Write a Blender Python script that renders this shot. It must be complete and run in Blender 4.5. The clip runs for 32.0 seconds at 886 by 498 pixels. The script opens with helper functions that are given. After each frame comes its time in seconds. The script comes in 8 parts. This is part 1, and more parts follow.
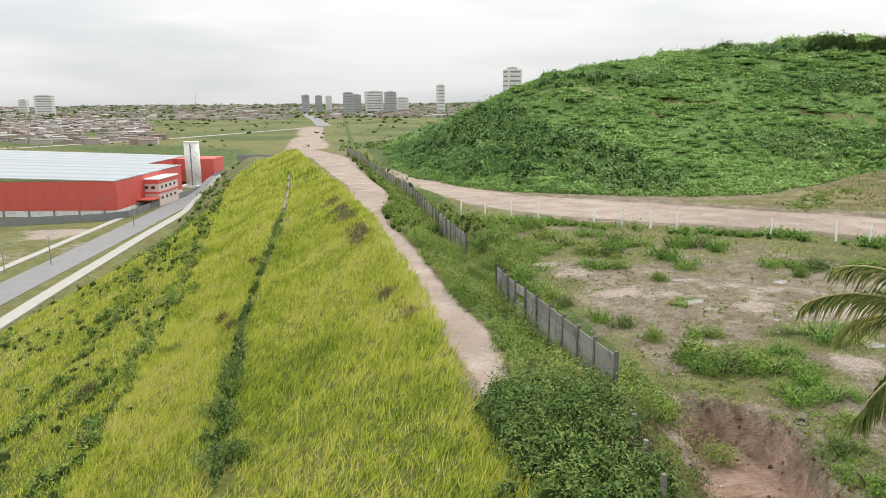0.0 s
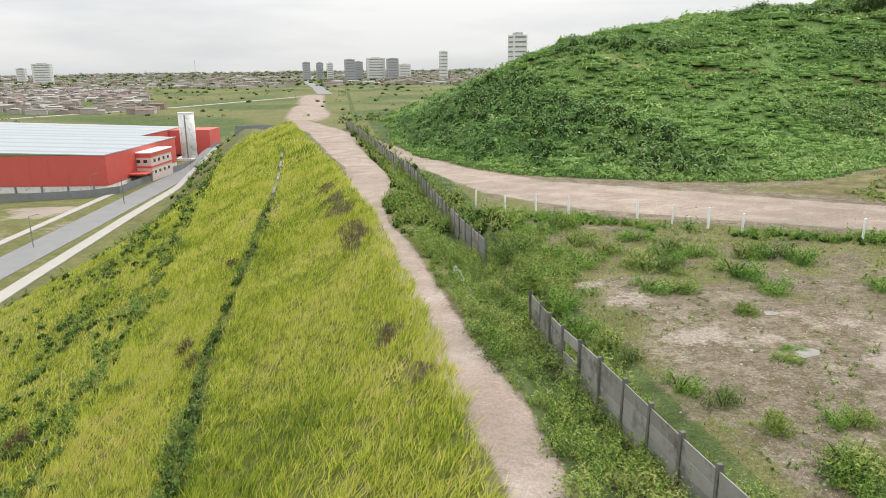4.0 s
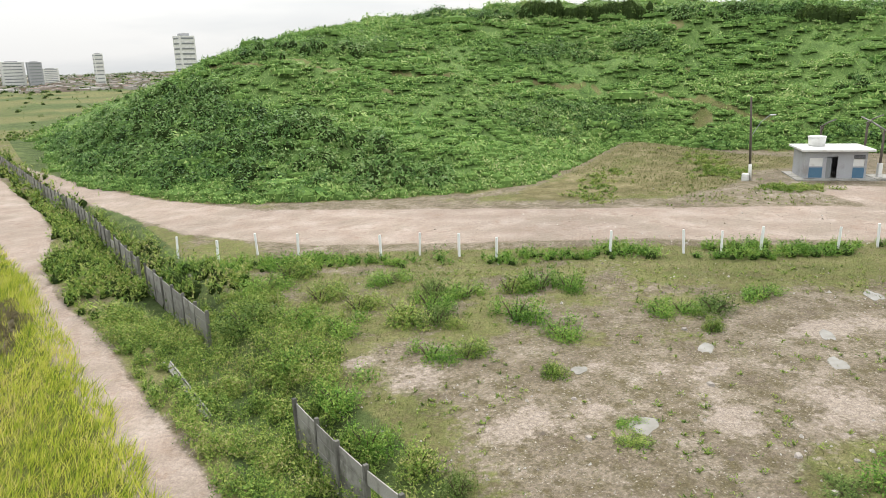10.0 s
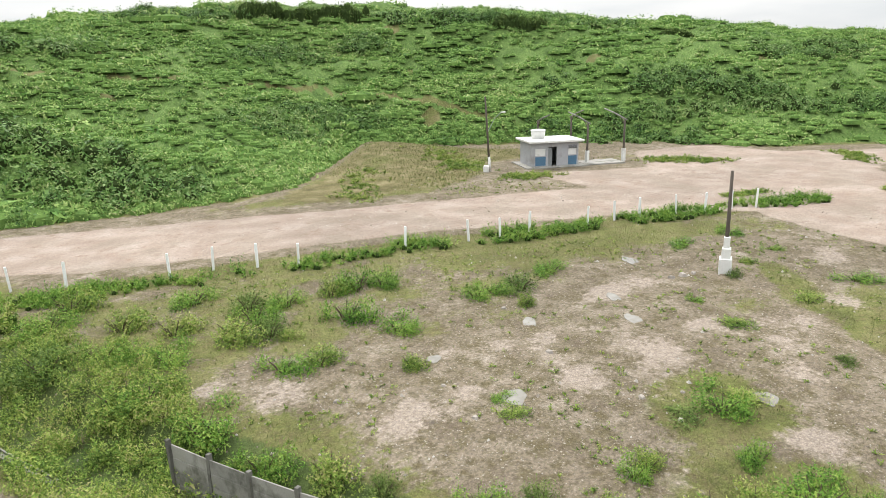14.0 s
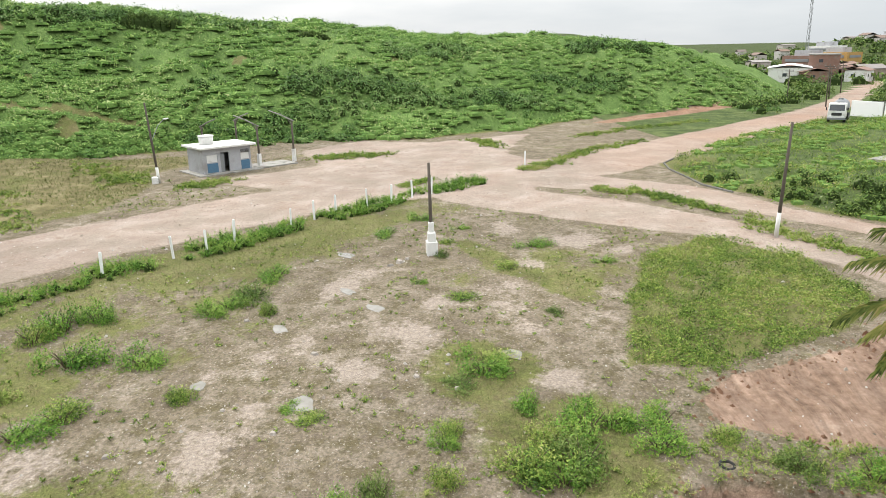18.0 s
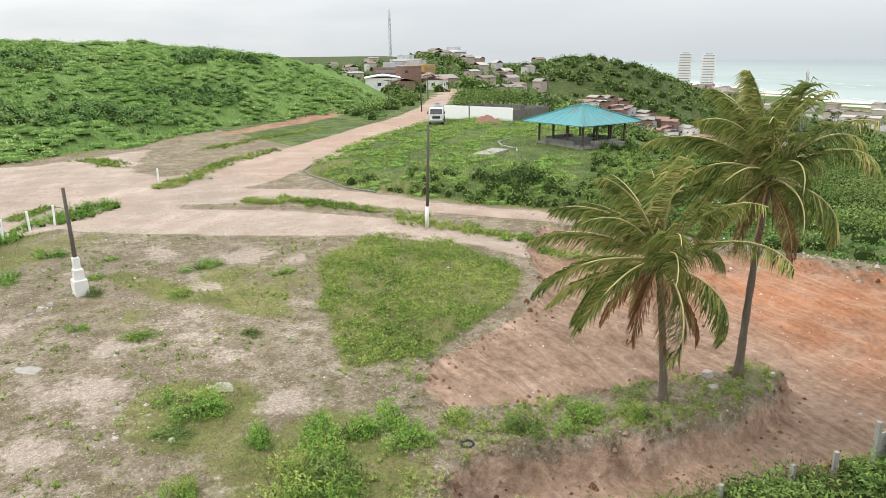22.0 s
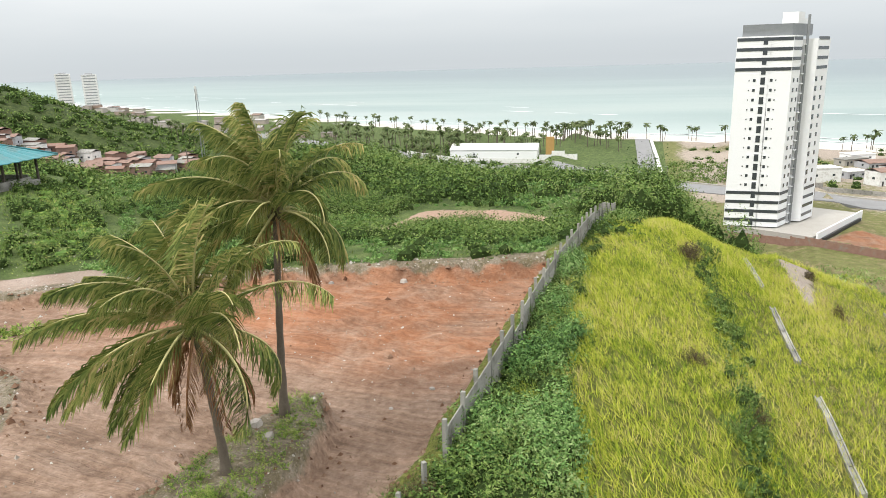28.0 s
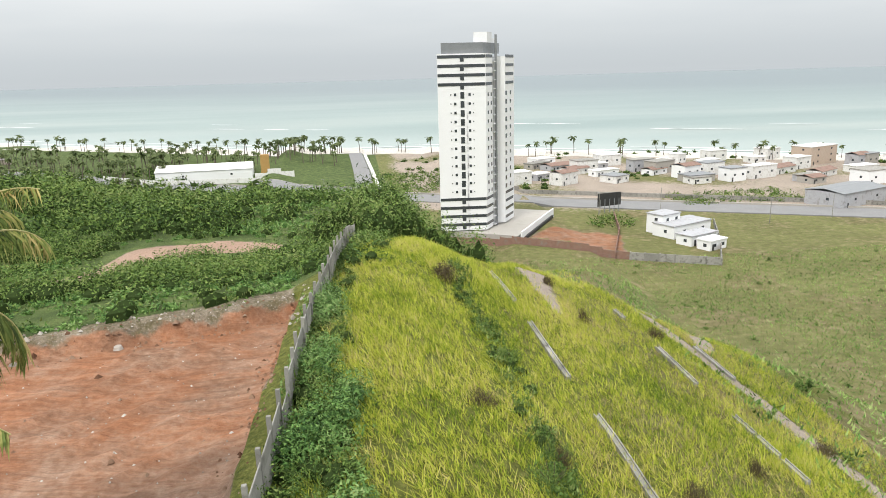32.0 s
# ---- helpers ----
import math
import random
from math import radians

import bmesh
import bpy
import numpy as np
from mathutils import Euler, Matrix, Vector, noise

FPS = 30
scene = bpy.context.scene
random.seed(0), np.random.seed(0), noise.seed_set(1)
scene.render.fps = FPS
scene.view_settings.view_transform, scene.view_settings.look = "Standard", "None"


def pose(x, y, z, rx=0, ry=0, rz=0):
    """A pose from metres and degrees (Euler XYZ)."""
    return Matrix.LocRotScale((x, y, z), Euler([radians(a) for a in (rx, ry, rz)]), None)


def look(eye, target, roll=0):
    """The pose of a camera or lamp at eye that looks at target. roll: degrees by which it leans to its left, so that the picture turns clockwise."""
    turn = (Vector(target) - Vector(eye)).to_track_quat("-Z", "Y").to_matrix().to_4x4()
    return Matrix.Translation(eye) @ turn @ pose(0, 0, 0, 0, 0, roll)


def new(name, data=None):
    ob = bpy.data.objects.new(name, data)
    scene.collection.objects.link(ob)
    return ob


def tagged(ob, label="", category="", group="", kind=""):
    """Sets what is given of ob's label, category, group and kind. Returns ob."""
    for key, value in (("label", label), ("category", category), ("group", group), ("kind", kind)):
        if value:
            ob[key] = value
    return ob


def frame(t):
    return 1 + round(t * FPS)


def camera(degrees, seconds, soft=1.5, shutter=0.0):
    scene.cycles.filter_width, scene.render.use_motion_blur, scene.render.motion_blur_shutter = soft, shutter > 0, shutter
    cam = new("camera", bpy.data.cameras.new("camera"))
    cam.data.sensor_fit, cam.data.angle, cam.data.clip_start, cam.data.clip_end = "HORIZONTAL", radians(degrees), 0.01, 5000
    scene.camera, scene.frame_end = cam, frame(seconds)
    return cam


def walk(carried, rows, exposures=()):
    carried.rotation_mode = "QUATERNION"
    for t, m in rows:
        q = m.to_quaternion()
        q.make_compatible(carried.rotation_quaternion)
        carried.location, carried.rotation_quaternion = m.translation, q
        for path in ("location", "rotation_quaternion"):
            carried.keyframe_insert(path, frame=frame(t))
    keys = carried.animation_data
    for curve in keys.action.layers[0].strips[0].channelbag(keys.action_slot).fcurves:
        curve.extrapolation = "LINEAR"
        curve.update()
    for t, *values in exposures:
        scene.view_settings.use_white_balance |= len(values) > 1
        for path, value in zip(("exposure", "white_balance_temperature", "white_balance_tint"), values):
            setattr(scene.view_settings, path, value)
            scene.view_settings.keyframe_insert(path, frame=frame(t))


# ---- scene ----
cam = camera(64.5, 32.0, soft=0.5)
PATH = [
    (0, (2.184, -0.342, 11.294), (2.459, 1.596, 10.884), -0.4),
    (0.5, (2.317, 1.188, 11.316), (2.588, 3.124, 10.894), -0.5),
    (1, (2.38, 2.6, 11.346), (2.646, 4.527, 10.882), -0.6),
    (1.5, (2.438, 3.994, 11.503), (2.703, 5.912, 11.002), -0.7),
    (2, (2.615, 5.481, 11.591), (2.877, 7.399, 11.09), -0.7),
    (2.5, (2.752, 6.931, 11.612), (3.012, 8.85, 11.111), -0.7),
    (3, (2.842, 8.276, 11.689), (3.1, 10.194, 11.188), -0.8),
    (3.5, (2.977, 9.574, 11.713), (3.232, 11.494, 11.214), -0.7),
    (5.5, (3.166, 14.138, 11.94), (3.488, 16.048, 11.442), -0.8),
    (6, (3.299, 15.241, 12.018), (3.641, 17.147, 11.519), -0.9),
    (6.5, (3.417, 16.146, 12.072), (3.8, 18.044, 11.573), -1.0),
    (7, (3.452, 17.032, 12.133), (3.93, 18.909, 11.635), -1.0),
    (7.5, (3.544, 17.997, 12.188), (4.113, 19.848, 11.687), -0.9),
    (8, (3.76, 18.712, 12.252), (4.445, 20.522, 11.749), -0.9),
    (8.5, (3.961, 19.385, 12.244), (4.748, 21.154, 11.744), -1.0),
    (9, (4.077, 20.035, 12.357), (4.956, 21.759, 11.851), -1.1),
    (9.5, (4.083, 20.53, 12.332), (5.051, 22.206, 11.827), -1.4),
    (10, (3.921, 20.949, 12.464), (4.974, 22.571, 11.953), -1.5),
    (10.5, (3.583, 21.414, 12.602), (4.72, 22.976, 12.085), -1.4),
    (11, (3.08, 21.794, 12.663), (4.291, 23.299, 12.145), -1.5),
    (11.5, (2.565, 22.167, 12.658), (3.842, 23.617, 12.139), -1.4),
    (12, (1.963, 22.635, 12.699), (3.304, 24.023, 12.177), -1.3),
    (12.5, (1.329, 23.137, 12.732), (2.735, 24.459, 12.209), -1.2),
    (13, (0.746, 23.649, 12.745), (2.226, 24.887, 12.22), -1.1),
    (13.5, (0.168, 24.084, 12.766), (1.719, 25.232, 12.24), -1.2),
    (15.5, (-1.403, 26.056, 12.667), (0.384, 26.782, 12.139), -1.1),
    (16, (-1.678, 26.582, 12.68), (0.152, 27.191, 12.151), -1.0),
    (16.5, (-1.943, 27.148, 12.757), (-0.078, 27.638, 12.224), -0.8),
    (17, (-2.368, 27.601, 13.059), (-0.477, 27.968, 12.518), -1.1),
    (17.5, (-2.376, 28.144, 12.991), (-0.466, 28.387, 12.451), -1.0),
    (18, (-2.233, 28.673, 13.048), (-0.313, 28.792, 12.502), -1.2),
    (18.5, (-2.054, 29.186, 12.917), (-0.129, 29.179, 12.375), -1.0),
    (19, (-1.937, 29.615, 12.878), (-0.016, 29.482, 12.337), -1.1),
    (19.5, (-1.789, 30.03, 12.922), (0.118, 29.768, 12.38), -1.0),
    (20, (-1.619, 30.339, 12.889), (0.267, 29.95, 12.35), -1.0),
    (20.5, (-1.433, 30.607, 12.868), (0.423, 30.091, 12.33), -1.0),
    (21, (-1.149, 30.917, 12.864), (0.666, 30.27, 12.328), -1.0),
    (21.5, (-0.814, 31.206, 12.841), (0.951, 30.433, 12.306), -0.9),
    (22, (-0.451, 31.464, 12.782), (1.256, 30.569, 12.25), -0.7),
    (22.5, (-0.2, 31.686, 12.824), (1.443, 30.676, 12.293), -0.8),
    (23, (0.205, 31.92, 12.821), (1.774, 30.798, 12.293), -0.8),
    (23.5, (0.6, 32.132, 12.831), (2.087, 30.902, 12.305), -0.7),
    (24, (0.908, 32.347, 12.894), (2.306, 31.016, 12.371), -0.7),
    (24.5, (1.23, 32.391, 12.882), (2.535, 30.967, 12.361), -0.9),
    (25, (1.492, 32.395, 12.965), (2.697, 30.885, 12.446), -0.9),
    (25.5, (1.812, 32.288, 13.038), (2.914, 30.701, 12.521), -0.8),
    (27.5, (3.568, 31.397, 13.21), (4.23, 29.581, 12.698), -1.3),
    (28, (4.014, 30.976, 13.251), (4.555, 29.121, 12.734), -1.7),
    (28.5, (4.449, 30.544, 13.008), (4.862, 28.652, 12.505), -2.1),
    (29, (4.826, 30.004, 13.087), (5.11, 28.091, 12.579), -2.0),
    (29.5, (5.164, 29.368, 13.162), (5.321, 27.44, 12.651), -2.0),
    (30, (5.541, 28.414, 13.011), (5.564, 26.479, 12.503), -1.9),
    (30.5, (5.797, 27.71, 13.017), (5.707, 25.777, 12.511), -1.7),
    (31, (5.976, 27.065, 12.96), (5.814, 25.136, 12.46), -1.7),
    (31.5, (6.089, 26.345, 12.882), (5.889, 24.417, 12.391), -1.6),
    (32, (6.071, 25.409, 13.011), (5.84, 23.486, 12.515), -1.5),
]
walk(cam, [(t, look(eye, target, roll)) for t, eye, target, roll in PATH], exposures=[(0.0, -0.29), (6.0, -0.25), (9.0, -0.19), (12.0, -0.12), (16.0, -0.06), (25.0, -0.08), (29.0, -0.10), (32.0, -0.21)])

# ---------------------------------------------------------------- world, sun
world = bpy.data.worlds.new("overcast_sky")
scene.world = world
world.use_nodes = True
wt = world.node_tree
wt.nodes.clear()
w_out = wt.nodes.new("ShaderNodeOutputWorld")
w_sky = wt.nodes.new("ShaderNodeTexSky")
w_sky.sky_type = "NISHITA"
w_sky.sun_disc = False
w_sky.sun_elevation = radians(52)
w_sky.sun_rotation = radians(38)
w_sky.dust_density = 3.0
w_bg = wt.nodes.new("ShaderNodeBackground")
w_bg.inputs["Strength"].default_value = 0.09
wt.links.new(w_sky.outputs[0], w_bg.inputs["Color"])
w_tc = wt.nodes.new("ShaderNodeTexCoord")
w_map = wt.nodes.new("ShaderNodeMapping")
w_map.inputs["Scale"].default_value = (2.0, 2.0, 11.0)
w_map.inputs["Location"].default_value = (3.1, 0.7, 0.4)
w_no = wt.nodes.new("ShaderNodeTexNoise")
w_no.inputs["Scale"].default_value = 1.1
w_no.inputs["Detail"].default_value = 6.0
w_no.inputs["Roughness"].default_value = 0.52
w_rmp = wt.nodes.new("ShaderNodeValToRGB")
w_rmp.color_ramp.elements[0].position = 0.30
w_rmp.color_ramp.elements[0].color = (0.74, 0.775, 0.80, 1)
w_rmp.color_ramp.elements[1].position = 0.56
w_rmp.color_ramp.elements[1].color = (1.0, 1.0, 0.99, 1)
w_bg2 = wt.nodes.new("ShaderNodeBackground")
w_mix = wt.nodes.new("ShaderNodeMixShader")
w_mix.inputs[0].default_value = 0.92
wt.links.new(w_tc.outputs["Generated"], w_map.inputs["Vector"])
wt.links.new(w_map.outputs[0], w_no.inputs["Vector"])
wt.links.new(w_no.outputs[0], w_rmp.inputs[0])
# a grey-blue bank of cloud low over the sea
w_sep = wt.nodes.new("ShaderNodeSeparateXYZ")
wt.links.new(w_tc.outputs["Generated"], w_sep.inputs[0])
w_sea = wt.nodes.new("ShaderNodeMapRange")
w_sea.inputs["From Min"].default_value = 0.15
w_sea.inputs["From Max"].default_value = -0.75
wt.links.new(w_sep.outputs[1], w_sea.inputs["Value"])
w_low = wt.nodes.new("ShaderNodeMapRange")
w_low.inputs["From Min"].default_value = 0.20
w_low.inputs["From Max"].default_value = 0.02
wt.links.new(w_sep.outputs[2], w_low.inputs["Value"])
w_mul = wt.nodes.new("ShaderNodeMath")
w_mul.operation = "MULTIPLY"
wt.links.new(w_sea.outputs[0], w_mul.inputs[0])
wt.links.new(w_low.outputs[0], w_mul.inputs[1])
w_bank = wt.nodes.new("ShaderNodeMix")
w_bank.data_type = "RGBA"
wt.links.new(w_mul.outputs[0], w_bank.inputs[0])
wt.links.new(w_rmp.outputs[0], w_bank.inputs[6])
w_bank.inputs[7].default_value = (0.70, 0.75, 0.78, 1)
wt.links.new(w_bank.outputs[2], w_bg2.inputs["Color"])
# an overcast sky is three times as bright overhead as at the horizon
w_up = wt.nodes.new("ShaderNodeMath")
w_up.operation = "MULTIPLY_ADD"
w_up.inputs[1].default_value = 2.0
w_up.inputs[2].default_value = 1.05
w_up.use_clamp = False
w_pos = wt.nodes.new("ShaderNodeMath")
w_pos.operation = "MAXIMUM"
w_pos.inputs[1].default_value = 0.0
wt.links.new(w_sep.outputs[2], w_pos.inputs[0])
wt.links.new(w_pos.outputs[0], w_up.inputs[0])
wt.links.new(w_up.outputs[0], w_bg2.inputs["Strength"])
wt.links.new(w_bg.outputs[0], w_mix.inputs[1])
wt.links.new(w_bg2.outputs[0], w_mix.inputs[2])
wt.links.new(w_mix.outputs[0], w_out.inputs["Surface"])

sun = new("sun", bpy.data.lights.new("sun", "SUN"))
sun.data.energy = 3.0
sun.data.angle = radians(10)
sun.data.color = (1.0, 0.96, 0.90)
sun.matrix_world = look((math.sin(radians(38)) * 60, math.cos(radians(38)) * 60, 80), (0, 0, 0))

# ---------------------------------------------------------------- materials
def mat(name, rough=0.8, metal=0.0, spec=0.3):
    m = bpy.data.materials.new(name)
    m.use_nodes = True
    b = m.node_tree.nodes["Principled BSDF"]
    b.inputs["Roughness"].default_value = rough
    b.inputs["Metallic"].default_value = metal
    b.inputs["Specular IOR Level"].default_value = spec
    return m, m.node_tree, b


def node(nt, kind, **kw):
    n = nt.nodes.new(kind)
    for k, v in kw.items():
        if k in n.inputs:
            n.inputs[k].default_value = v
    return n


def coords(nt):
    """World position: every mesh of the place shares one set of coordinates."""
    return nt.nodes.new("ShaderNodeNewGeometry").outputs["Position"]


def noise_of(nt, vec, scale, detail=4.0, rough=0.55):
    n = node(nt, "ShaderNodeTexNoise", Scale=scale, Detail=detail, Roughness=rough)
    nt.links.new(vec, n.inputs["Vector"])
    return n.outputs[0]


def ramp(nt, fac, stops):
    r = nt.nodes.new("ShaderNodeValToRGB")
    e = r.color_ramp.elements
    while len(e) < len(stops):
        e.new(0.5)
    for i, (p, c) in enumerate(stops):
        e[i].position = p
        e[i].color = (*c, 1)
    nt.links.new(fac, r.inputs[0])
    return r.outputs[0]


def mix(nt, fac, a, b, blend="MIX"):
    m = nt.nodes.new("ShaderNodeMix")
    m.data_type = "RGBA"
    m.blend_type = blend
    for sock, v in ((m.inputs[0], fac), (m.inputs[6], a), (m.inputs[7], b)):
        if isinstance(v, (int, float)):
            sock.default_value = v
        elif isinstance(v, tuple):
            sock.default_value = (*v, 1)
        else:
            nt.links.new(v, sock)
    return m.outputs[2]


def calc(nt, op, a, b=None, clamp=False):
    m = nt.nodes.new("ShaderNodeMath")
    m.operation = op
    m.use_clamp = clamp
    for sock, v in ((m.inputs[0], a), (m.inputs[1], b)):
        if v is None:
            continue
        if isinstance(v, (int, float)):
            sock.default_value = v
        else:
            nt.links.new(v, sock)
    return m.outputs[0]


def bump(nt, b, height, strength, dist):
    n = node(nt, "ShaderNodeBump", Strength=strength, Distance=dist)
    nt.links.new(height, n.inputs["Height"])
    nt.links.new(n.outputs[0], b.inputs["Normal"])


def simple(name, lo, hi, scale=3.0, rough=0.8, metal=0.0, spec=0.3, fine=40.0, bumps=0.15, dirt=None, vary=0.0):
    """A worn surface: two colours mixed by broad stains and fine grain."""
    m, nt, b = mat(name, rough, metal, spec)
    p = coords(nt)
    c = mix(nt, noise_of(nt, p, scale), lo, hi)
    g = noise_of(nt, p, fine, 3.0)
    c = mix(nt, 0.18, c, ramp(nt, g, [(0.3, (0.1, 0.1, 0.1)), (0.7, (0.9, 0.9, 0.9))]), "OVERLAY")
    if dirt:
        d = ramp(nt, noise_of(nt, p, scale * 0.6, 6.0, 0.65), [(0.52, (0, 0, 0)), (0.68, (1, 1, 1))])
        c = mix(nt, d, c, dirt)
    if vary:
        r = nt.nodes.new("ShaderNodeObjectInfo").outputs["Random"]
        c = mix(nt, vary, c, ramp(nt, r, [(0.0, (0.15, 0.15, 0.15)), (1.0, (0.9, 0.9, 0.9))]), "OVERLAY")
    nt.links.new(c, b.inputs["Base Color"])
    if bumps:
        bump(nt, b, g, bumps, 0.02)
    return m


def leafy(name, stops, trans=0.25, rough=0.6, patch=0.09):
    """Leaves and blades: colour by island and by patches of the place."""
    m, nt, b = mat(name, rough, 0.0, 0.07)
    geo = nt.nodes.new("ShaderNodeNewGeometry")
    p = geo.outputs["Position"]
    big = noise_of(nt, p, patch, 3.0)
    tuft = noise_of(nt, p, patch * 9, 2.0)
    f = calc(nt, "ADD", calc(nt, "MULTIPLY", geo.outputs["Random Per Island"], 0.74), calc(nt, "MULTIPLY", calc(nt, "SUBTRACT", big, 0.43), 1.25), True)
    f = calc(nt, "ADD", f, calc(nt, "MULTIPLY", calc(nt, "SUBTRACT", tuft, 0.40), 0.9), True)
    c = ramp(nt, f, stops)
    nt.links.new(c, b.inputs["Base Color"])
    t = nt.nodes.new("ShaderNodeBsdfTranslucent")
    nt.links.new(c, t.inputs["Color"])
    ms = nt.nodes.new("ShaderNodeMixShader")
    ms.inputs[0].default_value = trans
    nt.links.new(b.outputs[0], ms.inputs[1])
    nt.links.new(t.outputs[0], ms.inputs[2])
    nt.links.new(ms.outputs[0], nt.nodes["Material Output"].inputs["Surface"])
    return m


M_GRASS = leafy("embankment_grass", [(0.02, (0.06, 0.115, 0.015)), (0.25, (0.19, 0.28, 0.028)), (0.5, (0.40, 0.46, 0.055)), (0.78, (0.60, 0.585, 0.11)), (1.0, (0.56, 0.48, 0.21))], 0.24, patch=0.15)
M_WEED = leafy("weed_leaves", [(0.02, (0.03, 0.062, 0.015)), (0.3, (0.10, 0.18, 0.032)), (0.6, (0.20, 0.29, 0.055)), (0.85, (0.31, 0.355, 0.095)), (1.0, (0.33, 0.30, 0.14))], 0.12, patch=0.2)
M_BUSH = leafy("bush_leaves", [(0.02, (0.025, 0.07, 0.014)), (0.35, (0.095, 0.21, 0.034)), (0.7, (0.18, 0.31, 0.05)), (1.0, (0.27, 0.35, 0.085))], 0.12, patch=0.5)
M_TWIG = leafy("brown_twiggy_leaves", [(0.02, (0.03, 0.022, 0.012)), (0.5, (0.08, 0.062, 0.032)), (1.0, (0.15, 0.125, 0.06))], 0.05, patch=0.5)
M_SHRUB = leafy("shrub_leaves", [(0.02, (0.018, 0.038, 0.012)), (0.4, (0.07, 0.125, 0.028)), (0.75, (0.14, 0.205, 0.048)), (1.0, (0.20, 0.24, 0.085))], 0.08)
M_HILL = leafy("hill_leaves", [(0.02, (0.03, 0.07, 0.02)), (0.3, (0.11, 0.225, 0.052)), (0.6, (0.215, 0.345, 0.09)), (0.85, (0.32, 0.42, 0.14)), (1.0, (0.36, 0.405, 0.19))], 0.14, patch=0.06)
M_WOODY = leafy("thicket_leaves", [(0.02, (0.02, 0.05, 0.015)), (0.4, (0.08, 0.165, 0.042)), (0.8, (0.16, 0.265, 0.075)), (1.0, (0.23, 0.31, 0.12))], 0.08, 0.45, patch=0.08)
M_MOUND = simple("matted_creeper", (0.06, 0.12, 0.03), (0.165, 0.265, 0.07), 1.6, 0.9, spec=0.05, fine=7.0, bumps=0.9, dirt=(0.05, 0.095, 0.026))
# dark green of the solid scrub hearts: inner shade put into the colour
M_CORE = simple("painted_core_shade", (0.02, 0.034, 0.011), (0.04, 0.06, 0.02), 2.0, 0.95, spec=0.0)
M_DRYG = leafy("dry_grass", [(0.1, (0.197, 0.168, 0.075)), (0.5, (0.29, 0.244, 0.122)), (0.9, (0.348, 0.302, 0.174))], 0.3)
M_DRY = leafy("dry_stems", [(0.1, (0.077, 0.061, 0.033)), (0.5, (0.143, 0.121, 0.066)), (0.9, (0.198, 0.176, 0.099))], 0.1)
M_FROND = leafy("palm_frond", [(0.03, (0.047, 0.07, 0.023)), (0.4, (0.133, 0.179, 0.047)), (0.75, (0.273, 0.289, 0.086)), (1.0, (0.429, 0.351, 0.148))], 0.2, 0.4, patch=0.4)
M_RIB = simple("pale_midrib", (0.304, 0.288, 0.112), (0.416, 0.368, 0.176), 2.0, 0.6, bumps=0.0)
M_FRONDD = leafy("dead_palm_frond", [(0.05, (0.136, 0.06, 0.03)), (0.5, (0.238, 0.119, 0.06)), (0.9, (0.323, 0.204, 0.102))], 0.15, patch=0.4)
M_CONC = simple("weathered_concrete", (0.192, 0.186, 0.166), (0.294, 0.288, 0.269), 1.6, 0.9, dirt=(0.102, 0.099, 0.083), vary=0.25)
M_CONCD = simple("dark_concrete", (0.096, 0.093, 0.084), (0.18, 0.174, 0.156), 2.0, 0.9, dirt=(0.054, 0.054, 0.045))
M_WHITE = simple("white_paint", (0.602, 0.602, 0.585), (0.705, 0.705, 0.688), 1.2, 0.7, dirt=(0.43, 0.413, 0.378))
M_WHITE2 = simple("white_render_clean", (0.722, 0.731, 0.74), (0.765, 0.774, 0.783), 0.1, 0.75)
M_GREYW = simple("grey_wall_paint", (0.33, 0.337, 0.356), (0.396, 0.403, 0.422), 0.9, 0.8, dirt=(0.264, 0.257, 0.251))
M_BLUEP = simple("blue_wall_paint", (0.062, 0.136, 0.223), (0.093, 0.18, 0.267), 2.0, 0.7)
# near-black of doors, boards and grilles; also painted shade of openings
M_DARK = simple("dark_fill", (0.02, 0.02, 0.022), (0.05, 0.05, 0.05), 2.0, 0.6)
M_RED = simple("red_cladding", (0.47, 0.085, 0.07), (0.56, 0.11, 0.09), 0.3, 0.5, bumps=0.0)
M_ROOFM = simple("pale_metal_roof", (0.304, 0.33, 0.35), (0.396, 0.416, 0.429), 0.15, 0.45, metal=0.2, bumps=0.0)
M_GREYM = simple("grey_metal", (0.186, 0.198, 0.211), (0.26, 0.273, 0.279), 0.6, 0.5, metal=0.3)
M_TEAL = simple("teal_roof_sheet", (0.035, 0.165, 0.185), (0.06, 0.225, 0.245), 0.6, 0.5, dirt=(0.075, 0.15, 0.15))
M_WOOD = simple("weathered_wood", (0.06, 0.051, 0.042), (0.12, 0.102, 0.084), 4.0, 0.9)
M_BRICK = simple("red_brick", (0.17, 0.095, 0.071), (0.258, 0.163, 0.129), 1.0, 0.9, dirt=(0.204, 0.17, 0.143))
M_TILE = simple("clay_roof_tile", (0.178, 0.106, 0.083), (0.264, 0.185, 0.152), 0.7, 0.9, dirt=(0.132, 0.099, 0.079))
M_ASPH = simple("pale_asphalt", (0.165, 0.165, 0.168), (0.23, 0.23, 0.228), 0.2, 0.9)
M_TURF = leafy("sparse_turf", [(0.02, (0.055, 0.07, 0.022)), (0.35, (0.115, 0.14, 0.042)), (0.65, (0.175, 0.19, 0.07)), (1.0, (0.25, 0.22, 0.12))], 0.2, patch=0.25)
M_PAVE = simple("pale_pavement", (0.297, 0.284, 0.257), (0.383, 0.363, 0.33), 0.3, 0.9)
M_TRUNK = simple("palm_trunk", (0.091, 0.073, 0.056), (0.168, 0.14, 0.112), 5.0, 0.9)
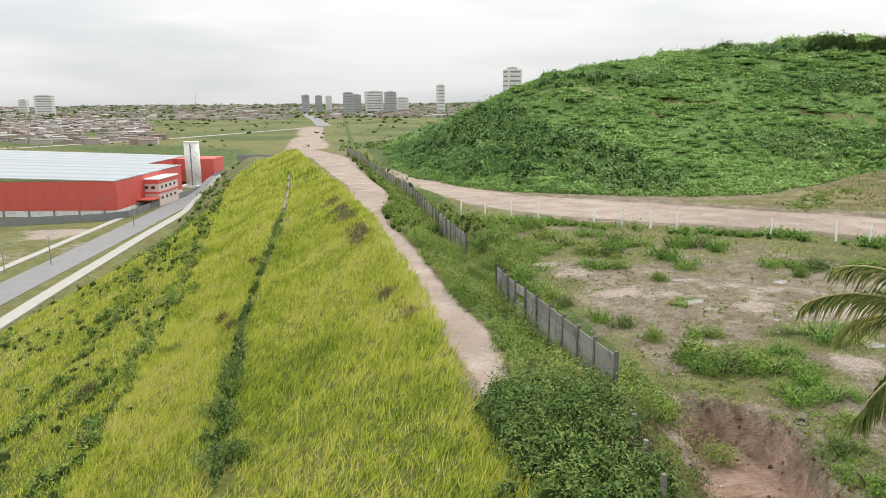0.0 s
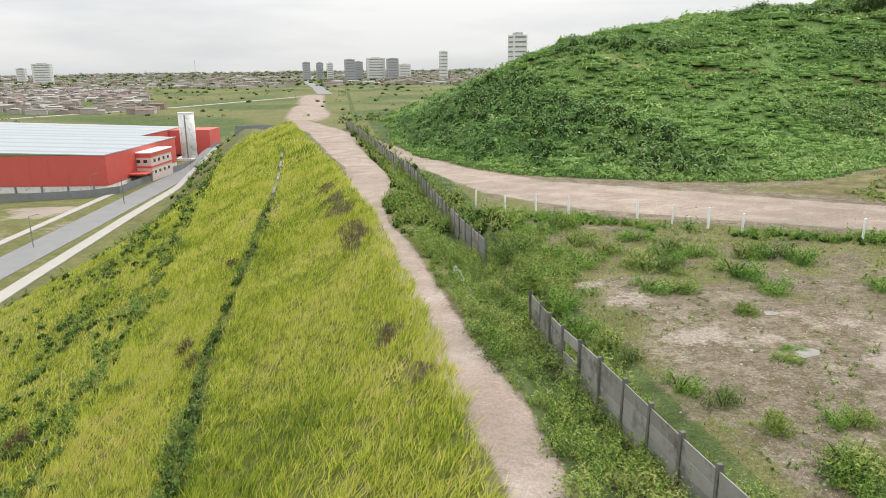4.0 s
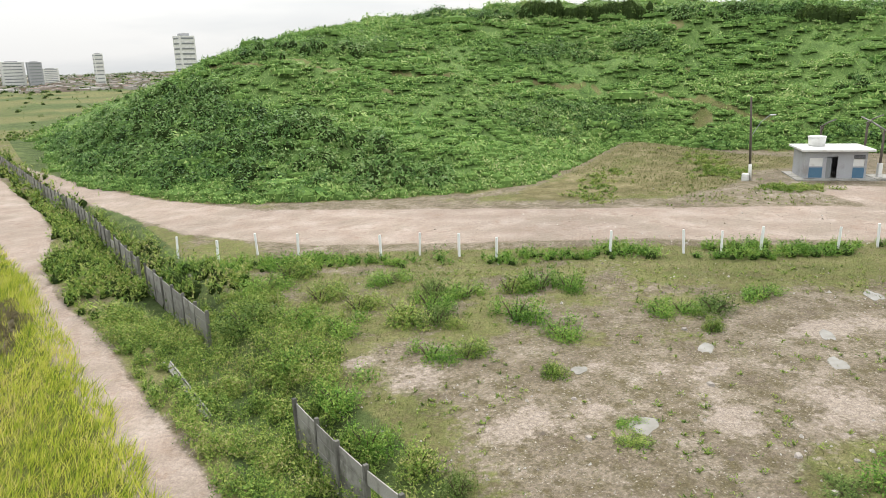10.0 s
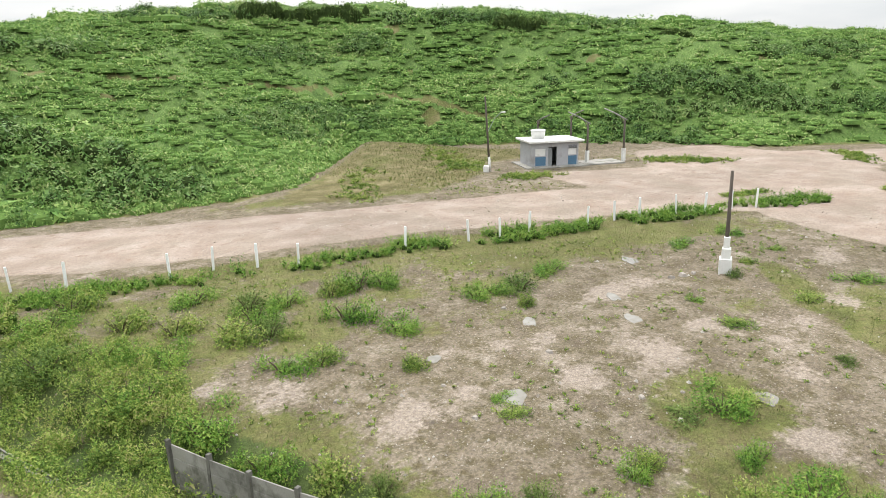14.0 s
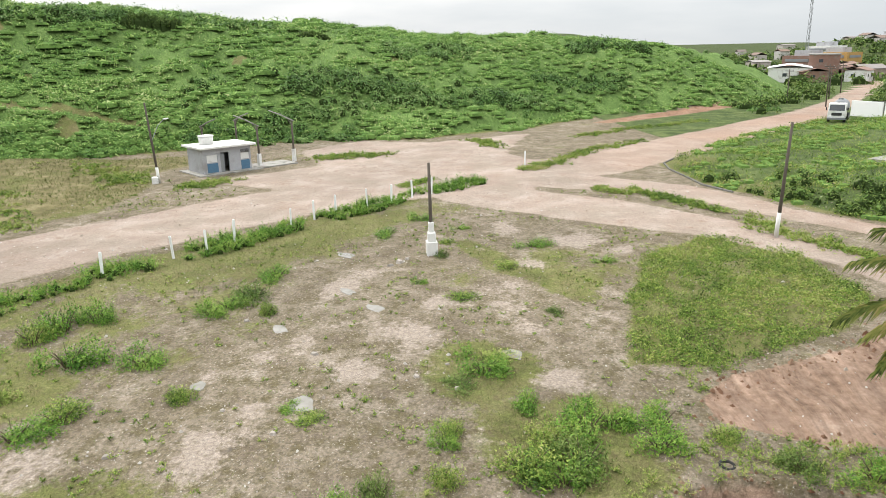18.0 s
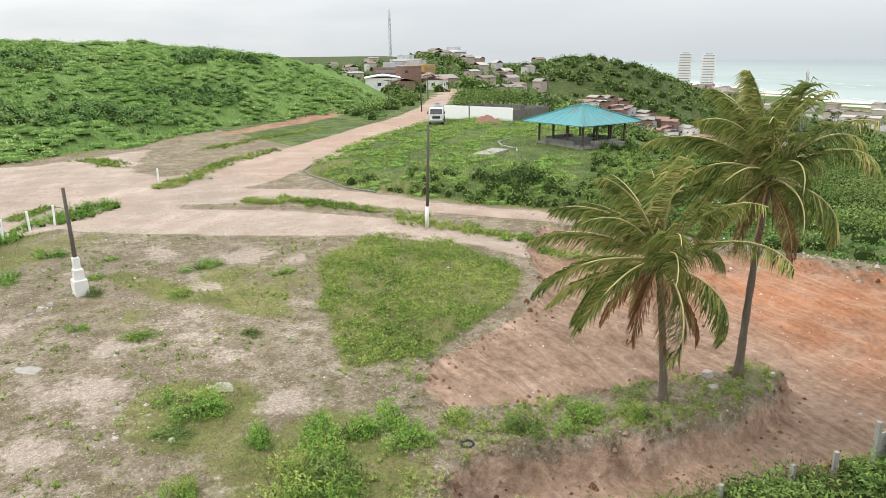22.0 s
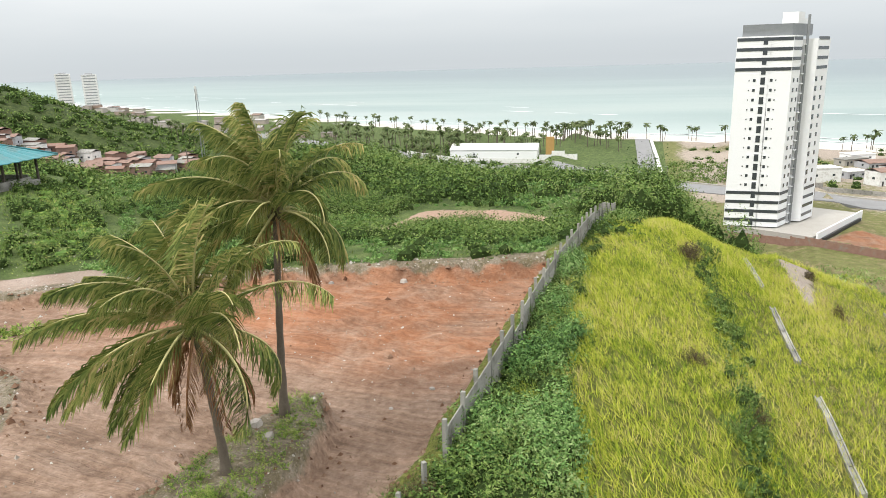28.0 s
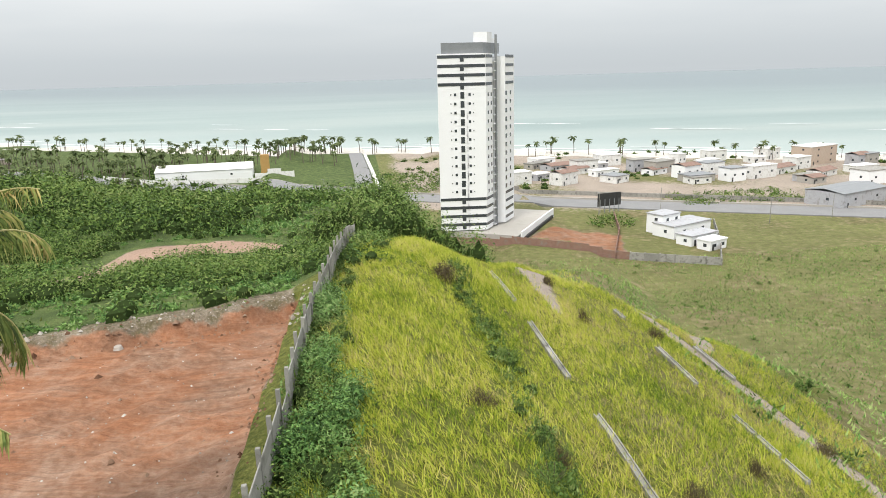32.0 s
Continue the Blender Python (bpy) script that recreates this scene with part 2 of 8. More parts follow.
M_BARK = simple("bush_stem", (0.06, 0.048, 0.03), (0.114, 0.09, 0.06), 5.0, 0.9)
M_GLASS = simple("window_glass_dark", (0.03, 0.035, 0.04), (0.06, 0.07, 0.08), 0.5, 0.15, spec=0.6, bumps=0.0)
M_BLACK = simple("black_rubber", (0.015, 0.015, 0.015), (0.03, 0.03, 0.03), 3.0, 0.8)
M_STONE = simple("pale_rubble", (0.238, 0.211, 0.185), (0.37, 0.343, 0.31), 2.0, 0.95, vary=0.3)
M_CREAM = simple("cream_paint", (0.406, 0.322, 0.252), (0.462, 0.378, 0.308), 0.6, 0.8)
M_CREAMW = simple("pale_pink_render", (0.52, 0.44, 0.41), (0.60, 0.52, 0.48), 0.6, 0.8)
M_YELLOW = simple("ochre_paint", (0.35, 0.21, 0.07), (0.42, 0.266, 0.098), 0.6, 0.8)


def ground_material():
    m, nt, b = mat("ground_soil_and_turf", 0.95, 0.0, 0.15)
    p = coords(nt)

    def att(n):
        a = nt.nodes.new("ShaderNodeAttribute")
        a.attribute_name = n
        return a.outputs["Fac"]
    fine = noise_of(nt, p, 3.0, 8.0, 0.65)
    mid = noise_of(nt, p, 0.45, 6.0, 0.6)
    big = noise_of(nt, p, 0.06, 4.0)
    grit = noise_of(nt, p, 22.0, 4.0, 0.6)
    soil = ramp(nt, mid, [(0.30, (0.12, 0.096, 0.069)), (0.46, (0.186, 0.153, 0.114)), (0.62, (0.252, 0.213, 0.168)), (0.75, (0.324, 0.285, 0.24))])
    track = ramp(nt, mid, [(0.25, (0.216, 0.165, 0.132)), (0.5, (0.312, 0.255, 0.216)), (0.75, (0.402, 0.354, 0.315))])
    earth = calc(nt, "ADD", calc(nt, "MULTIPLY", mid, 0.5), calc(nt, "MULTIPLY", fine, 0.5))
    red = mix(nt, calc(nt, "MULTIPLY", att("ochre"), ramp(nt, noise_of(nt, p, 0.25, 6.0, 0.65), [(0.35, (0.25, 0.25, 0.25)), (0.6, (1, 1, 1))])), ramp(nt, earth, [(0.30, (0.10, 0.062, 0.043)), (0.46, (0.195, 0.13, 0.092)), (0.58, (0.27, 0.19, 0.143)), (0.72, (0.34, 0.262, 0.205))]), ramp(nt, earth, [(0.32, (0.168, 0.072, 0.036)), (0.5, (0.24, 0.111, 0.06)), (0.68, (0.294, 0.174, 0.114))]))
    turf = ramp(nt, mid, [(0.25, (0.070, 0.082, 0.026)), (0.5, (0.125, 0.135, 0.045)), (0.75, (0.19, 0.18, 0.085))])
    # wild and lush: dark litter tones, darkened further as painted shade under plants
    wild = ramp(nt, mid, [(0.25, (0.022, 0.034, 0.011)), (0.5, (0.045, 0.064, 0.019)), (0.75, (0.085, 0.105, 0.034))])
    lush = ramp(nt, mid, [(0.25, (0.03, 0.047, 0.015)), (0.5, (0.066, 0.094, 0.029)), (0.75, (0.125, 0.15, 0.055))])
    creep = ramp(nt, calc(nt, "ADD", calc(nt, "MULTIPLY", mid, 0.4), calc(nt, "MULTIPLY", fine, 0.6)), [(0.3, (0.035, 0.065, 0.018)), (0.5, (0.095, 0.16, 0.042)), (0.7, (0.18, 0.255, 0.08))])
    sand = ramp(nt, fine, [(0.3, (0.245, 0.205, 0.165)), (0.6, (0.295, 0.25, 0.21)), (0.75, (0.335, 0.295, 0.255))])

    def streak(turn, long, across, scale):
        mp = node(nt, "ShaderNodeMapping", Rotation=(0.0, 0.0, turn), Scale=(long, across, 1.0))
        bend = nt.nodes.new("ShaderNodeVectorMath")
        bend.operation = "MULTIPLY_ADD"
        soft_n = node(nt, "ShaderNodeTexNoise", Scale=0.12, Detail=2.0)
        nt.links.new(p, soft_n.inputs["Vector"])
        nt.links.new(soft_n.outputs[1], bend.inputs[0])
        bend.inputs[1].default_value = (3.5, 3.5, 0.0)
        nt.links.new(p, bend.inputs[2])
        nt.links.new(bend.outputs[0], mp.inputs["Vector"])
        return noise_of(nt, mp.outputs[0], scale, 5.0, 0.7)
    scrape = calc(nt, "ADD", calc(nt, "MULTIPLY", streak(0.55, 0.22, 2.4, 0.9), 0.6), calc(nt, "MULTIPLY", streak(-0.35, 0.16, 2.0, 1.0), 0.4))
    # scraper streaks, darker in the ruts: relief shade put into the colour
    red = mix(nt, 0.42, red, ramp(nt, scrape, [(0.40, (0.27, 0.27, 0.27)), (0.5, (0.5, 0.5, 0.5)), (0.60, (0.73, 0.73, 0.73))]), "OVERLAY")

    def edge(a, soft=0.35):
        """A mask with a ragged rim."""
        v = calc(nt, "ADD", a, calc(nt, "MULTIPLY", calc(nt, "SUBTRACT", fine, 0.5), soft))
        v = calc(nt, "ADD", v, calc(nt, "MULTIPLY", calc(nt, "SUBTRACT", mid, 0.5), soft))
        return ramp(nt, v, [(0.42, (0, 0, 0)), (0.58, (1, 1, 1))])
    patch = noise_of(nt, p, 1.3, 7.0, 0.7)
    soil = mix(nt, ramp(nt, patch, [(0.45, (0, 0, 0)), (0.62, (1, 1, 1))]), soil, (0.114, 0.096, 0.054))
    soil = mix(nt, ramp(nt, noise_of(nt, p, 9.0, 3.0, 0.7), [(0.60, (0, 0, 0)), (0.68, (1, 1, 1))]), soil, (0.372, 0.342, 0.3))
    turf = mix(nt, ramp(nt, patch, [(0.45, (0, 0, 0)), (0.64, (0.8, 0.8, 0.8))]), turf, (0.132, 0.111, 0.057))
    track = mix(nt, ramp(nt, noise_of(nt, p, 0.9, 6.0, 0.7), [(0.48, (0, 0, 0)), (0.66, (1, 1, 1))]), track, (0.24, 0.18, 0.141))
    track = mix(nt, ramp(nt, noise_of(nt, p, 0.22, 8.0, 0.72), [(0.46, (0, 0, 0)), (0.62, (0.8, 0.8, 0.8))]), track, (0.24, 0.201, 0.162))
    track = mix(nt, calc(nt, "MULTIPLY", att("ochre"), 0.75), track, (0.282, 0.18, 0.129))
    soil = mix(nt, ramp(nt, noise_of(nt, p, 5.5, 6.0, 0.8), [(0.52, (0, 0, 0)), (0.60, (0.85, 0.85, 0.85))]), soil, (0.10, 0.088, 0.052))
    c = soil
    c = mix(nt, edge(att("turf"), 0.9), c, turf)
    # sward: thatch darkened so gaps between blades carry painted shade
    c = mix(nt, edge(att("sward"), 0.3), c, ramp(nt, fine, [(0.3, (0.042, 0.055, 0.012)), (0.5, (0.095, 0.105, 0.024)), (0.72, (0.17, 0.165, 0.05))]))
    c = mix(nt, edge(att("dry"), 0.9), c, ramp(nt, mid, [(0.25, (0.075, 0.072, 0.03)), (0.5, (0.135, 0.118, 0.055)), (0.75, (0.235, 0.205, 0.12))]))
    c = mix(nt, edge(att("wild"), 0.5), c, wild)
    c = mix(nt, edge(att("lush"), 0.5), c, lush)
    c = mix(nt, edge(att("creep"), 0.5), c, creep)
    c = mix(nt, edge(att("track"), 0.5), c, track)
    c = mix(nt, edge(att("red"), 0.35), c, red)
    c = mix(nt, edge(att("sand"), 0.7), c, sand)
    c = mix(nt, edge(att("beach"), 0.3), c, (0.50, 0.475, 0.43))
    calm = calc(nt, "SUBTRACT", 1.0, calc(nt, "MAXIMUM", calc(nt, "MULTIPLY", att("red"), 0.75), calc(nt, "MULTIPLY", att("track"), 0.5)), True)
    c = mix(nt, calc(nt, "MULTIPLY", calm, 0.5), c, ramp(nt, noise_of(nt, p, 7.0, 5.0, 0.75), [(0.35, (0.2, 0.2, 0.2)), (0.65, (0.8, 0.8, 0.8))]), "OVERLAY")
    c = mix(nt, calc(nt, "MULTIPLY", calm, 0.55), c, ramp(nt, grit, [(0.3, (0.2, 0.2, 0.2)), (0.7, (0.8, 0.8, 0.8))]), "OVERLAY")
    c = mix(nt, 0.3, c, ramp(nt, big, [(0.3, (0.3, 0.3, 0.3)), (0.7, (0.7, 0.7, 0.7))]), "OVERLAY")
    nt.links.new(c, b.inputs["Base Color"])
    # wheel ruts and scraper marks in the loose earth
    mp = node(nt, "ShaderNodeMapping", Rotation=(0., 0., 0.36), Scale=(0.30, 1.9, 3.0))
    nt.links.new(p, mp.inputs["Vector"])
    worked = calc(nt, "MAXIMUM", att("red"), calc(nt, "MULTIPLY", att("track"), 0.3))
    ruts = calc(nt, "MULTIPLY", calc(nt, "MULTIPLY", calc(nt, "ADD", scrape, noise_of(nt, mp.outputs[0], 0.7, 5.0, 0.65)), worked), 2.6)
    bump(nt, b, calc(nt, "ADD", ruts, calc(nt, "MULTIPLY", calm, calc(nt, "ADD", fine, calc(nt, "MULTIPLY", grit, 0.4)))), 0.75, 0.16)
    return m


M_GROUND = ground_material()

# ---------------------------------------------------------------- the lie of the land
def lerp(v, xs, ys):
    return np.interp(v, xs, ys)


def smooth(v, a, b):
    t = np.clip((v - a) / (b - a), 0, 1)
    return t * t * (3 - 2 * t)


def wave(x, y, s, seed=0.0):
    """Cheap smooth noise, about -1 to 1, s metres across."""
    a, b = x / s + seed * 1.7, y / s - seed * 2.3
    return (np.sin(a * 2.1 + 1.3 * np.sin(b * 1.7 + seed)) + np.sin(b * 2.3 + 1.1 * np.sin(a * 1.9 - seed)) + np.sin((a + b) * 1.4 + seed * 3)) / 3


def seg_dist(x, y, pts):
    """Distance to a polyline, and the place along it (0 to n - 1)."""
    best = np.full(np.shape(x), 1e9)
    along = np.zeros(np.shape(x))
    for i in range(len(pts) - 1):
        (ax, ay), (bx, by) = pts[i][:2], pts[i + 1][:2]
        dx, dy = bx - ax, by - ay
        t = np.clip(((x - ax) * dx + (y - ay) * dy) / (dx * dx + dy * dy), 0, 1)
        d = np.hypot(x - ax - t * dx, y - ay - t * dy)
        along = np.where(d < best, i + t, along)
        best = np.minimum(best, d)
    return best, along


def poly_dist(x, y, pts):
    """Signed distance to a closed outline, positive inside."""
    d, _ = seg_dist(x, y, list(pts) + [pts[0]])
    inside = np.zeros(np.shape(x), bool)
    for i in range(len(pts)):
        (ax, ay), (bx, by) = pts[i], pts[(i + 1) % len(pts)]
        if ay == by:
            continue
        c = ((ay > y) != (by > y)) & (x < (bx - ax) * (y - ay) / (by - ay) + ax)
        inside ^= c
    return np.where(inside, d, -d)


def strip(x, y, pts, soft=1.0):
    """1 on a road of varying width (third number), 0 off it."""
    d, a = seg_dist(x, y, pts)
    half = lerp(a, range(len(pts)), [p[2] / 2 for p in pts])
    return np.clip(0.5 + (half - d) / (2 * soft), 0, 1)


CREST = ([-260, -60, -40, -20, 0, 15, 26, 40, 70, 110, 150, 200, 420], [-6, 1.0, 2.0, 3.0, 3.6, 5.0, 6.6, 6.6, 4.8, 0.8, -4.4, -11, -30])
HILL = [(16, 330), (13, 200), (12, 130), (14, 112), (21, 90), (27, 83.5), (35, 78.5), (43, 75), (50, 75), (61, 80), (74, 86), (82, 78), (93, 62), (97, 50), (97, 38), (106, 24),
        (128, 6), (143, -20), (160, -36), (182, -50), (230, -62), (290, -20), (330, 90), (300, 260), (180, 360)]
HUMPS = [(35, 135, 28, 9.7), (60, 110, 28, 1.9), (70, 165, 40, 7.9), (100, 130, 40, 11.8), (125, 95, 40, 9.4), (135, 50, 40, 4.6), (155, 10, 40, 8.2), (185, -30, 40, 7.9), (110, 220, 60, 8.3), (190, 90, 60, 8.9)]
ROAD_MAIN = [(-14, 230, 7), (-3, 178, 5), (7, 145, 4.5), (11, 118, 4.5), (15.5, 97, 5), (20.5, 79, 9), (27, 71, 12), (36, 64, 12), (44.5, 57, 11), (53, 50, 11), (61, 41, 12), (67, 29, 14), (76, 16, 11), (89, 3, 10), (106, -12, 10), (127, -29.5, 8), (150, -45, 6), (172, -58, 6), (230, -95, 6)]
ROAD_LOW = [(67, 24, 8), (61, 11.5, 5), (52, 6, 3.6), (45, 0, 3.2), (39, -5, 2.6)]
ROAD_BED = [(60, 30, 8), (54, 20, 8), (47, 11.5, 5.0), (40, 6.5, 3.6), (33, 4.0, 4.0), (28, 2, 8)]
TRAIL = [(-16, 215, 6), (-10, 196, 7), (-0.6, 165, 7.6), (3.8, 117, 5.4), (5.2, 105, 5.0), (5.6, 85, 4.4), (5.4, 78, 2.6), (5.3, 71, 1.6), (5.4, 65, 1.7), (6.1, 57, 2.4), (6.55, 50, 2.0), (7.0, 45, 1.9), (7.2, 40, 2.1), (7.8, 33, 2.4), (8.1, 29, 1.8), (7.9, 24.5, 1.1)]
FURROW = [(-3.0, 24), (-3.8, 30), (-4.7, 42), (-5.4, 50), (-5.6, 72), (-6.0, 85), (-6.4, 105), (-8.8, 150)]
SCUFFS = ((2.4, 73.5, 1.2), (3.0, 66.0, 1.1), (3.5, 62.3, 1.1), (1.6, 79.0, 1.0), (0.6, 87.0, 1.0), (5.6, 36.5, 0.5), (4.6, 41.5, 0.4))
HILL_TRAIL = [(34, 134, 0.88), (40, 122, 0.99), (46, 115.5, 0.88), (53, 113.5, 0.72), (61, 107.5, 0.83), (73, 103.5, 0.83), (81, 99.5, 0.99), (84.5, 92.5, 0.99), (88, 88, 1.21), (89.5, 83, 1.43), (91.5, 76, 1.65)]
BALD = ((50.7, 105.8, 1.2), (103.3, 101.3, 1.8), (113.4, 68.5, 1.4), (123.4, 43.5, 1.4), (122, 3, 2.7), (131, -6, 2.7), (139, -13, 2.4), (58, 118, 1.0), (95, 92, 1.1), (86, 83, 1.9))
LOW_ROAD = [(44, -20, 2.2), (36, -26, 2.4), (30, -32, 2.8), (27.5, -38, 4), (25.5, -42.5, 6.5), (20, -44, 6.0), (15.5, -43, 3.5)]
APRON = [(60, 42), (66, 57), (76, 47), (86, 52), (96, 46), (93, 36), (102, 22), (84, 26), (72, 20), (62, 30)]
PIT = [(9.9, -15.2), (23, -10.5), (34, -4.6), (42, 0.5), (37, 5.5), (30, 8.8), (27.0, 12.6), (25.6, 15.6), (24.6, 18.6), (22.6, 20.4), (20.9, 20.2), (19.6, 18.0), (19.4, 15.4), (18.4, 10.6), (17.9, 7.4), (16.7, 6.6), (15.6, 8.4), (15.2, 11.8), (15.6, 14.5), (16.4, 17.2), (17.3, 20.0), (17.2, 21.8), (16.0, 22.9), (14.4, 23.0), (13.3, 20), (12.4, 16), (11.0, 12)]
PATCH = [(40.5, 19), (31, 21.5), (25.3, 22.6), (25.4, 18.6), (29, 11.8), (33, 8.4), (41.3, 9.0), (46, 13)]
MOUND = [(74, 10), (62.5, 8.2), (52, 3), (45, -3), (40, -9), (48, -18), (62, -30), (80, -42), (110, -45), (116, -26), (98, -8), (84, 3)]


def height(x, y):
    x, y = np.asarray(x, float), np.asarray(y, float)
    north, south = smooth(y, 40, 130), smooth(-y, 20, 150)
    base = -36 + 8 * north - 8 * south
    base = base + 26 * smooth(y, 1900, 4700)
    # the flat top and the hill's surroundings
    top = 0.012 * np.clip(x - 14, 0, 80) + 0.12 * wave(x, y, 9) + 0.05 * wave(x, y, 3.1, 2)
    top = top - 1.2 * smooth(y, 60, 150) * (1 - smooth(x, 14, 30))
    top = top - 28 * smooth(y, 185, 430)
    # shallow gully in which the concrete fence runs
    gully = lerp(y, [20, 30, 36.6, 44, 55, 75, 110, 150], [0, 0.35, 0.6, 1.2, 1.1, 1.1, 0.9, 0])
    mid_x = lerp(y, [30, 90, 150], [11.6, 10.6, 6.0])
    top = top - gully * smooth(x, mid_x - 2.6, mid_x - 1.0) * (1 - smooth(x, mid_x + 0.9, mid_x + 3.0))
    mound = poly_dist(x, y, MOUND)
    top = top + 0.9 * smooth(mound, -0.5, 7)
    pit = poly_dist(x, y, PIT)
    rough = 0.10 * np.abs(wave(x, y, 1.3, 5)) + 0.06 * wave(x * 0.7 + y, y * 2.1 - x, 2.0, 9)
    u = (0.82 * x - 0.57 * y) + 0.5 * wave(x, y, 3.3, 4)
    furrow = (0.22 + 0.16 * smooth(y, 6, 12)) * np.maximum(0, np.sin(u * 3.4)) * smooth(wave(x, y, 4.5, 2), -0.1, 0.35) * smooth(pit, 0.8, 2.2)
    deep = -1.15 - 0.35 * smooth(y, 9, 16) * (1 - smooth(x, 17.5, 19)) + 0.75 * smooth(x, 18.5, 20) * smooth(y, 7, 14)
    top = top + smooth(pit + 0.22 * wave(x, y, 1.1, 3), -0.12, 0.30) * (deep + rough + furrow + 0.45 * smooth(x, 18, 28))
    # the seaward end: scrub shelf, then the fall to the coast
    shelf = smooth(-y + 0.28 * (x - 10), 16, 46)
    shelf = shelf * (1 - smooth(x, 34, 58))
    away = -y - 0.5 * np.clip(x - 50, 0, 250) + 0.7 * np.clip(8 - x, 0, 60)
    top = top - 3.6 * shelf - 39 * smooth(away, 58, 200)
    valley = -y - (0.42 * (x - 60) + 10)
    top = top - 18 * smooth(valley, 18, 75) * smooth(x, 50, 78)
    top = np.maximum(top, base)
    # embankment on the low side of the crest
    s = lerp(y, *CREST) - x + 0.5 * wave(x, y, 14, 3) * smooth(lerp(y, *CREST) - x, 12, 30)
    s = np.where(s > 10, 10 + (s - 10) * (1 + 0.75 * smooth(y, 110, 190) + 0.6 * smooth(-y, 30, 75)), s)
    lift = 0.85 * (1 - smooth(y, 12, 30)) * smooth(s, -8.0, -5.2) * (1 - smooth(s, 2, 6)) * (1 - smooth(-y, 20, 50))
    top = top + lift
    fall = lerp(s, [-2.0, 0, 4, 8.5, 10, 16, 18, 26, 40, 62, 100], [0.9, 0.4, -1.3, -3.5, -3.6, -6.7, -7.2, -11.6, -18, -29, -46])
    bank = np.maximum(np.minimum(top, top * 0 + fall + np.minimum(top, 0) * (1 - smooth(s, 0, 20))), base)
    z = np.where(s > -2, bank, top)
    z = z - 7 * smooth(-y, 33, 58) * smooth(3 - x, 0, 9) * (1 - smooth(s, 25, 60))
    z = np.maximum(z, base)
    # the hill
    d = poly_dist(x, y, HILL)
    tall = np.full(np.shape(x), 5.0)
    for cx, cy, w, h in HUMPS:
        tall = tall + h * np.exp(-((x - cx) ** 2 + (y - cy) ** 2) / (w * w))
    rise = np.where(d > 0, tall * (1 - np.exp(-np.maximum(d, 0) / 21.5)) * smooth(d, -1, 4), 0)
    rise = rise + np.where(d > 0, 1.1 * (np.abs(wave(x, y, 4.6, 3)) + 0.6 * np.abs(wave(x, y, 2.9, 8)) - 0.3) * smooth(d, 2, 10), 0)
    rise = rise + np.where(d > 0, (0.9 * wave(x, y, 13, 4) + 0.5 * wave(x, y, 6, 7)) * smooth(d, 2, 18), 0)
    z = z + rise
    # the ground by the green slope of the hill lifts to its cut
    z = z + 2.2 * smooth(x, 52, 74) * smooth(y, 63, 84) * (1 - smooth(x, 74, 84)) * (d < 0) * smooth(-d, -0.1, 1.0) * 0.6
    # far wooded headlands and hills
    z = z + 53 * np.exp(-(((x - 415) / np.where(x < 415, 85, 120)) ** 2 + ((y + 300) / np.where(y < -300, 125, 90)) ** 2)) * smooth(x, 230, 330)
    z = z + 50 * smooth(x, 600, 2200) * smooth(y + 0.55 * x, -100, 500)
    # the sea bed
    shore = -505 - 0.55 * np.clip(x - 40, 0, 4000) + 0.50 * np.clip(-x - 20, 0, 800)
    z = z - 9 * smooth(shore - y, 0, 60)
    return z


def bare_strips(x, y):
    """Bare sandy strips low on the seaward bank."""
    return np.maximum.reduce([strip(x, y, [(-24.2, -2, 1.4), (-23.6, -10, 2.2), (-22.6, -19, 2.6), (-20.6, -29, 2.4), (-17.5, -40, 2)], 0.6), strip(x, y, [(-9, -34, 3), (-8.2, -27, 2), (-7.5, -20, 0.8)], 0.6), strip(x, y, [(-24, -30, 2), (-28, -42, 3)], 0.8)])


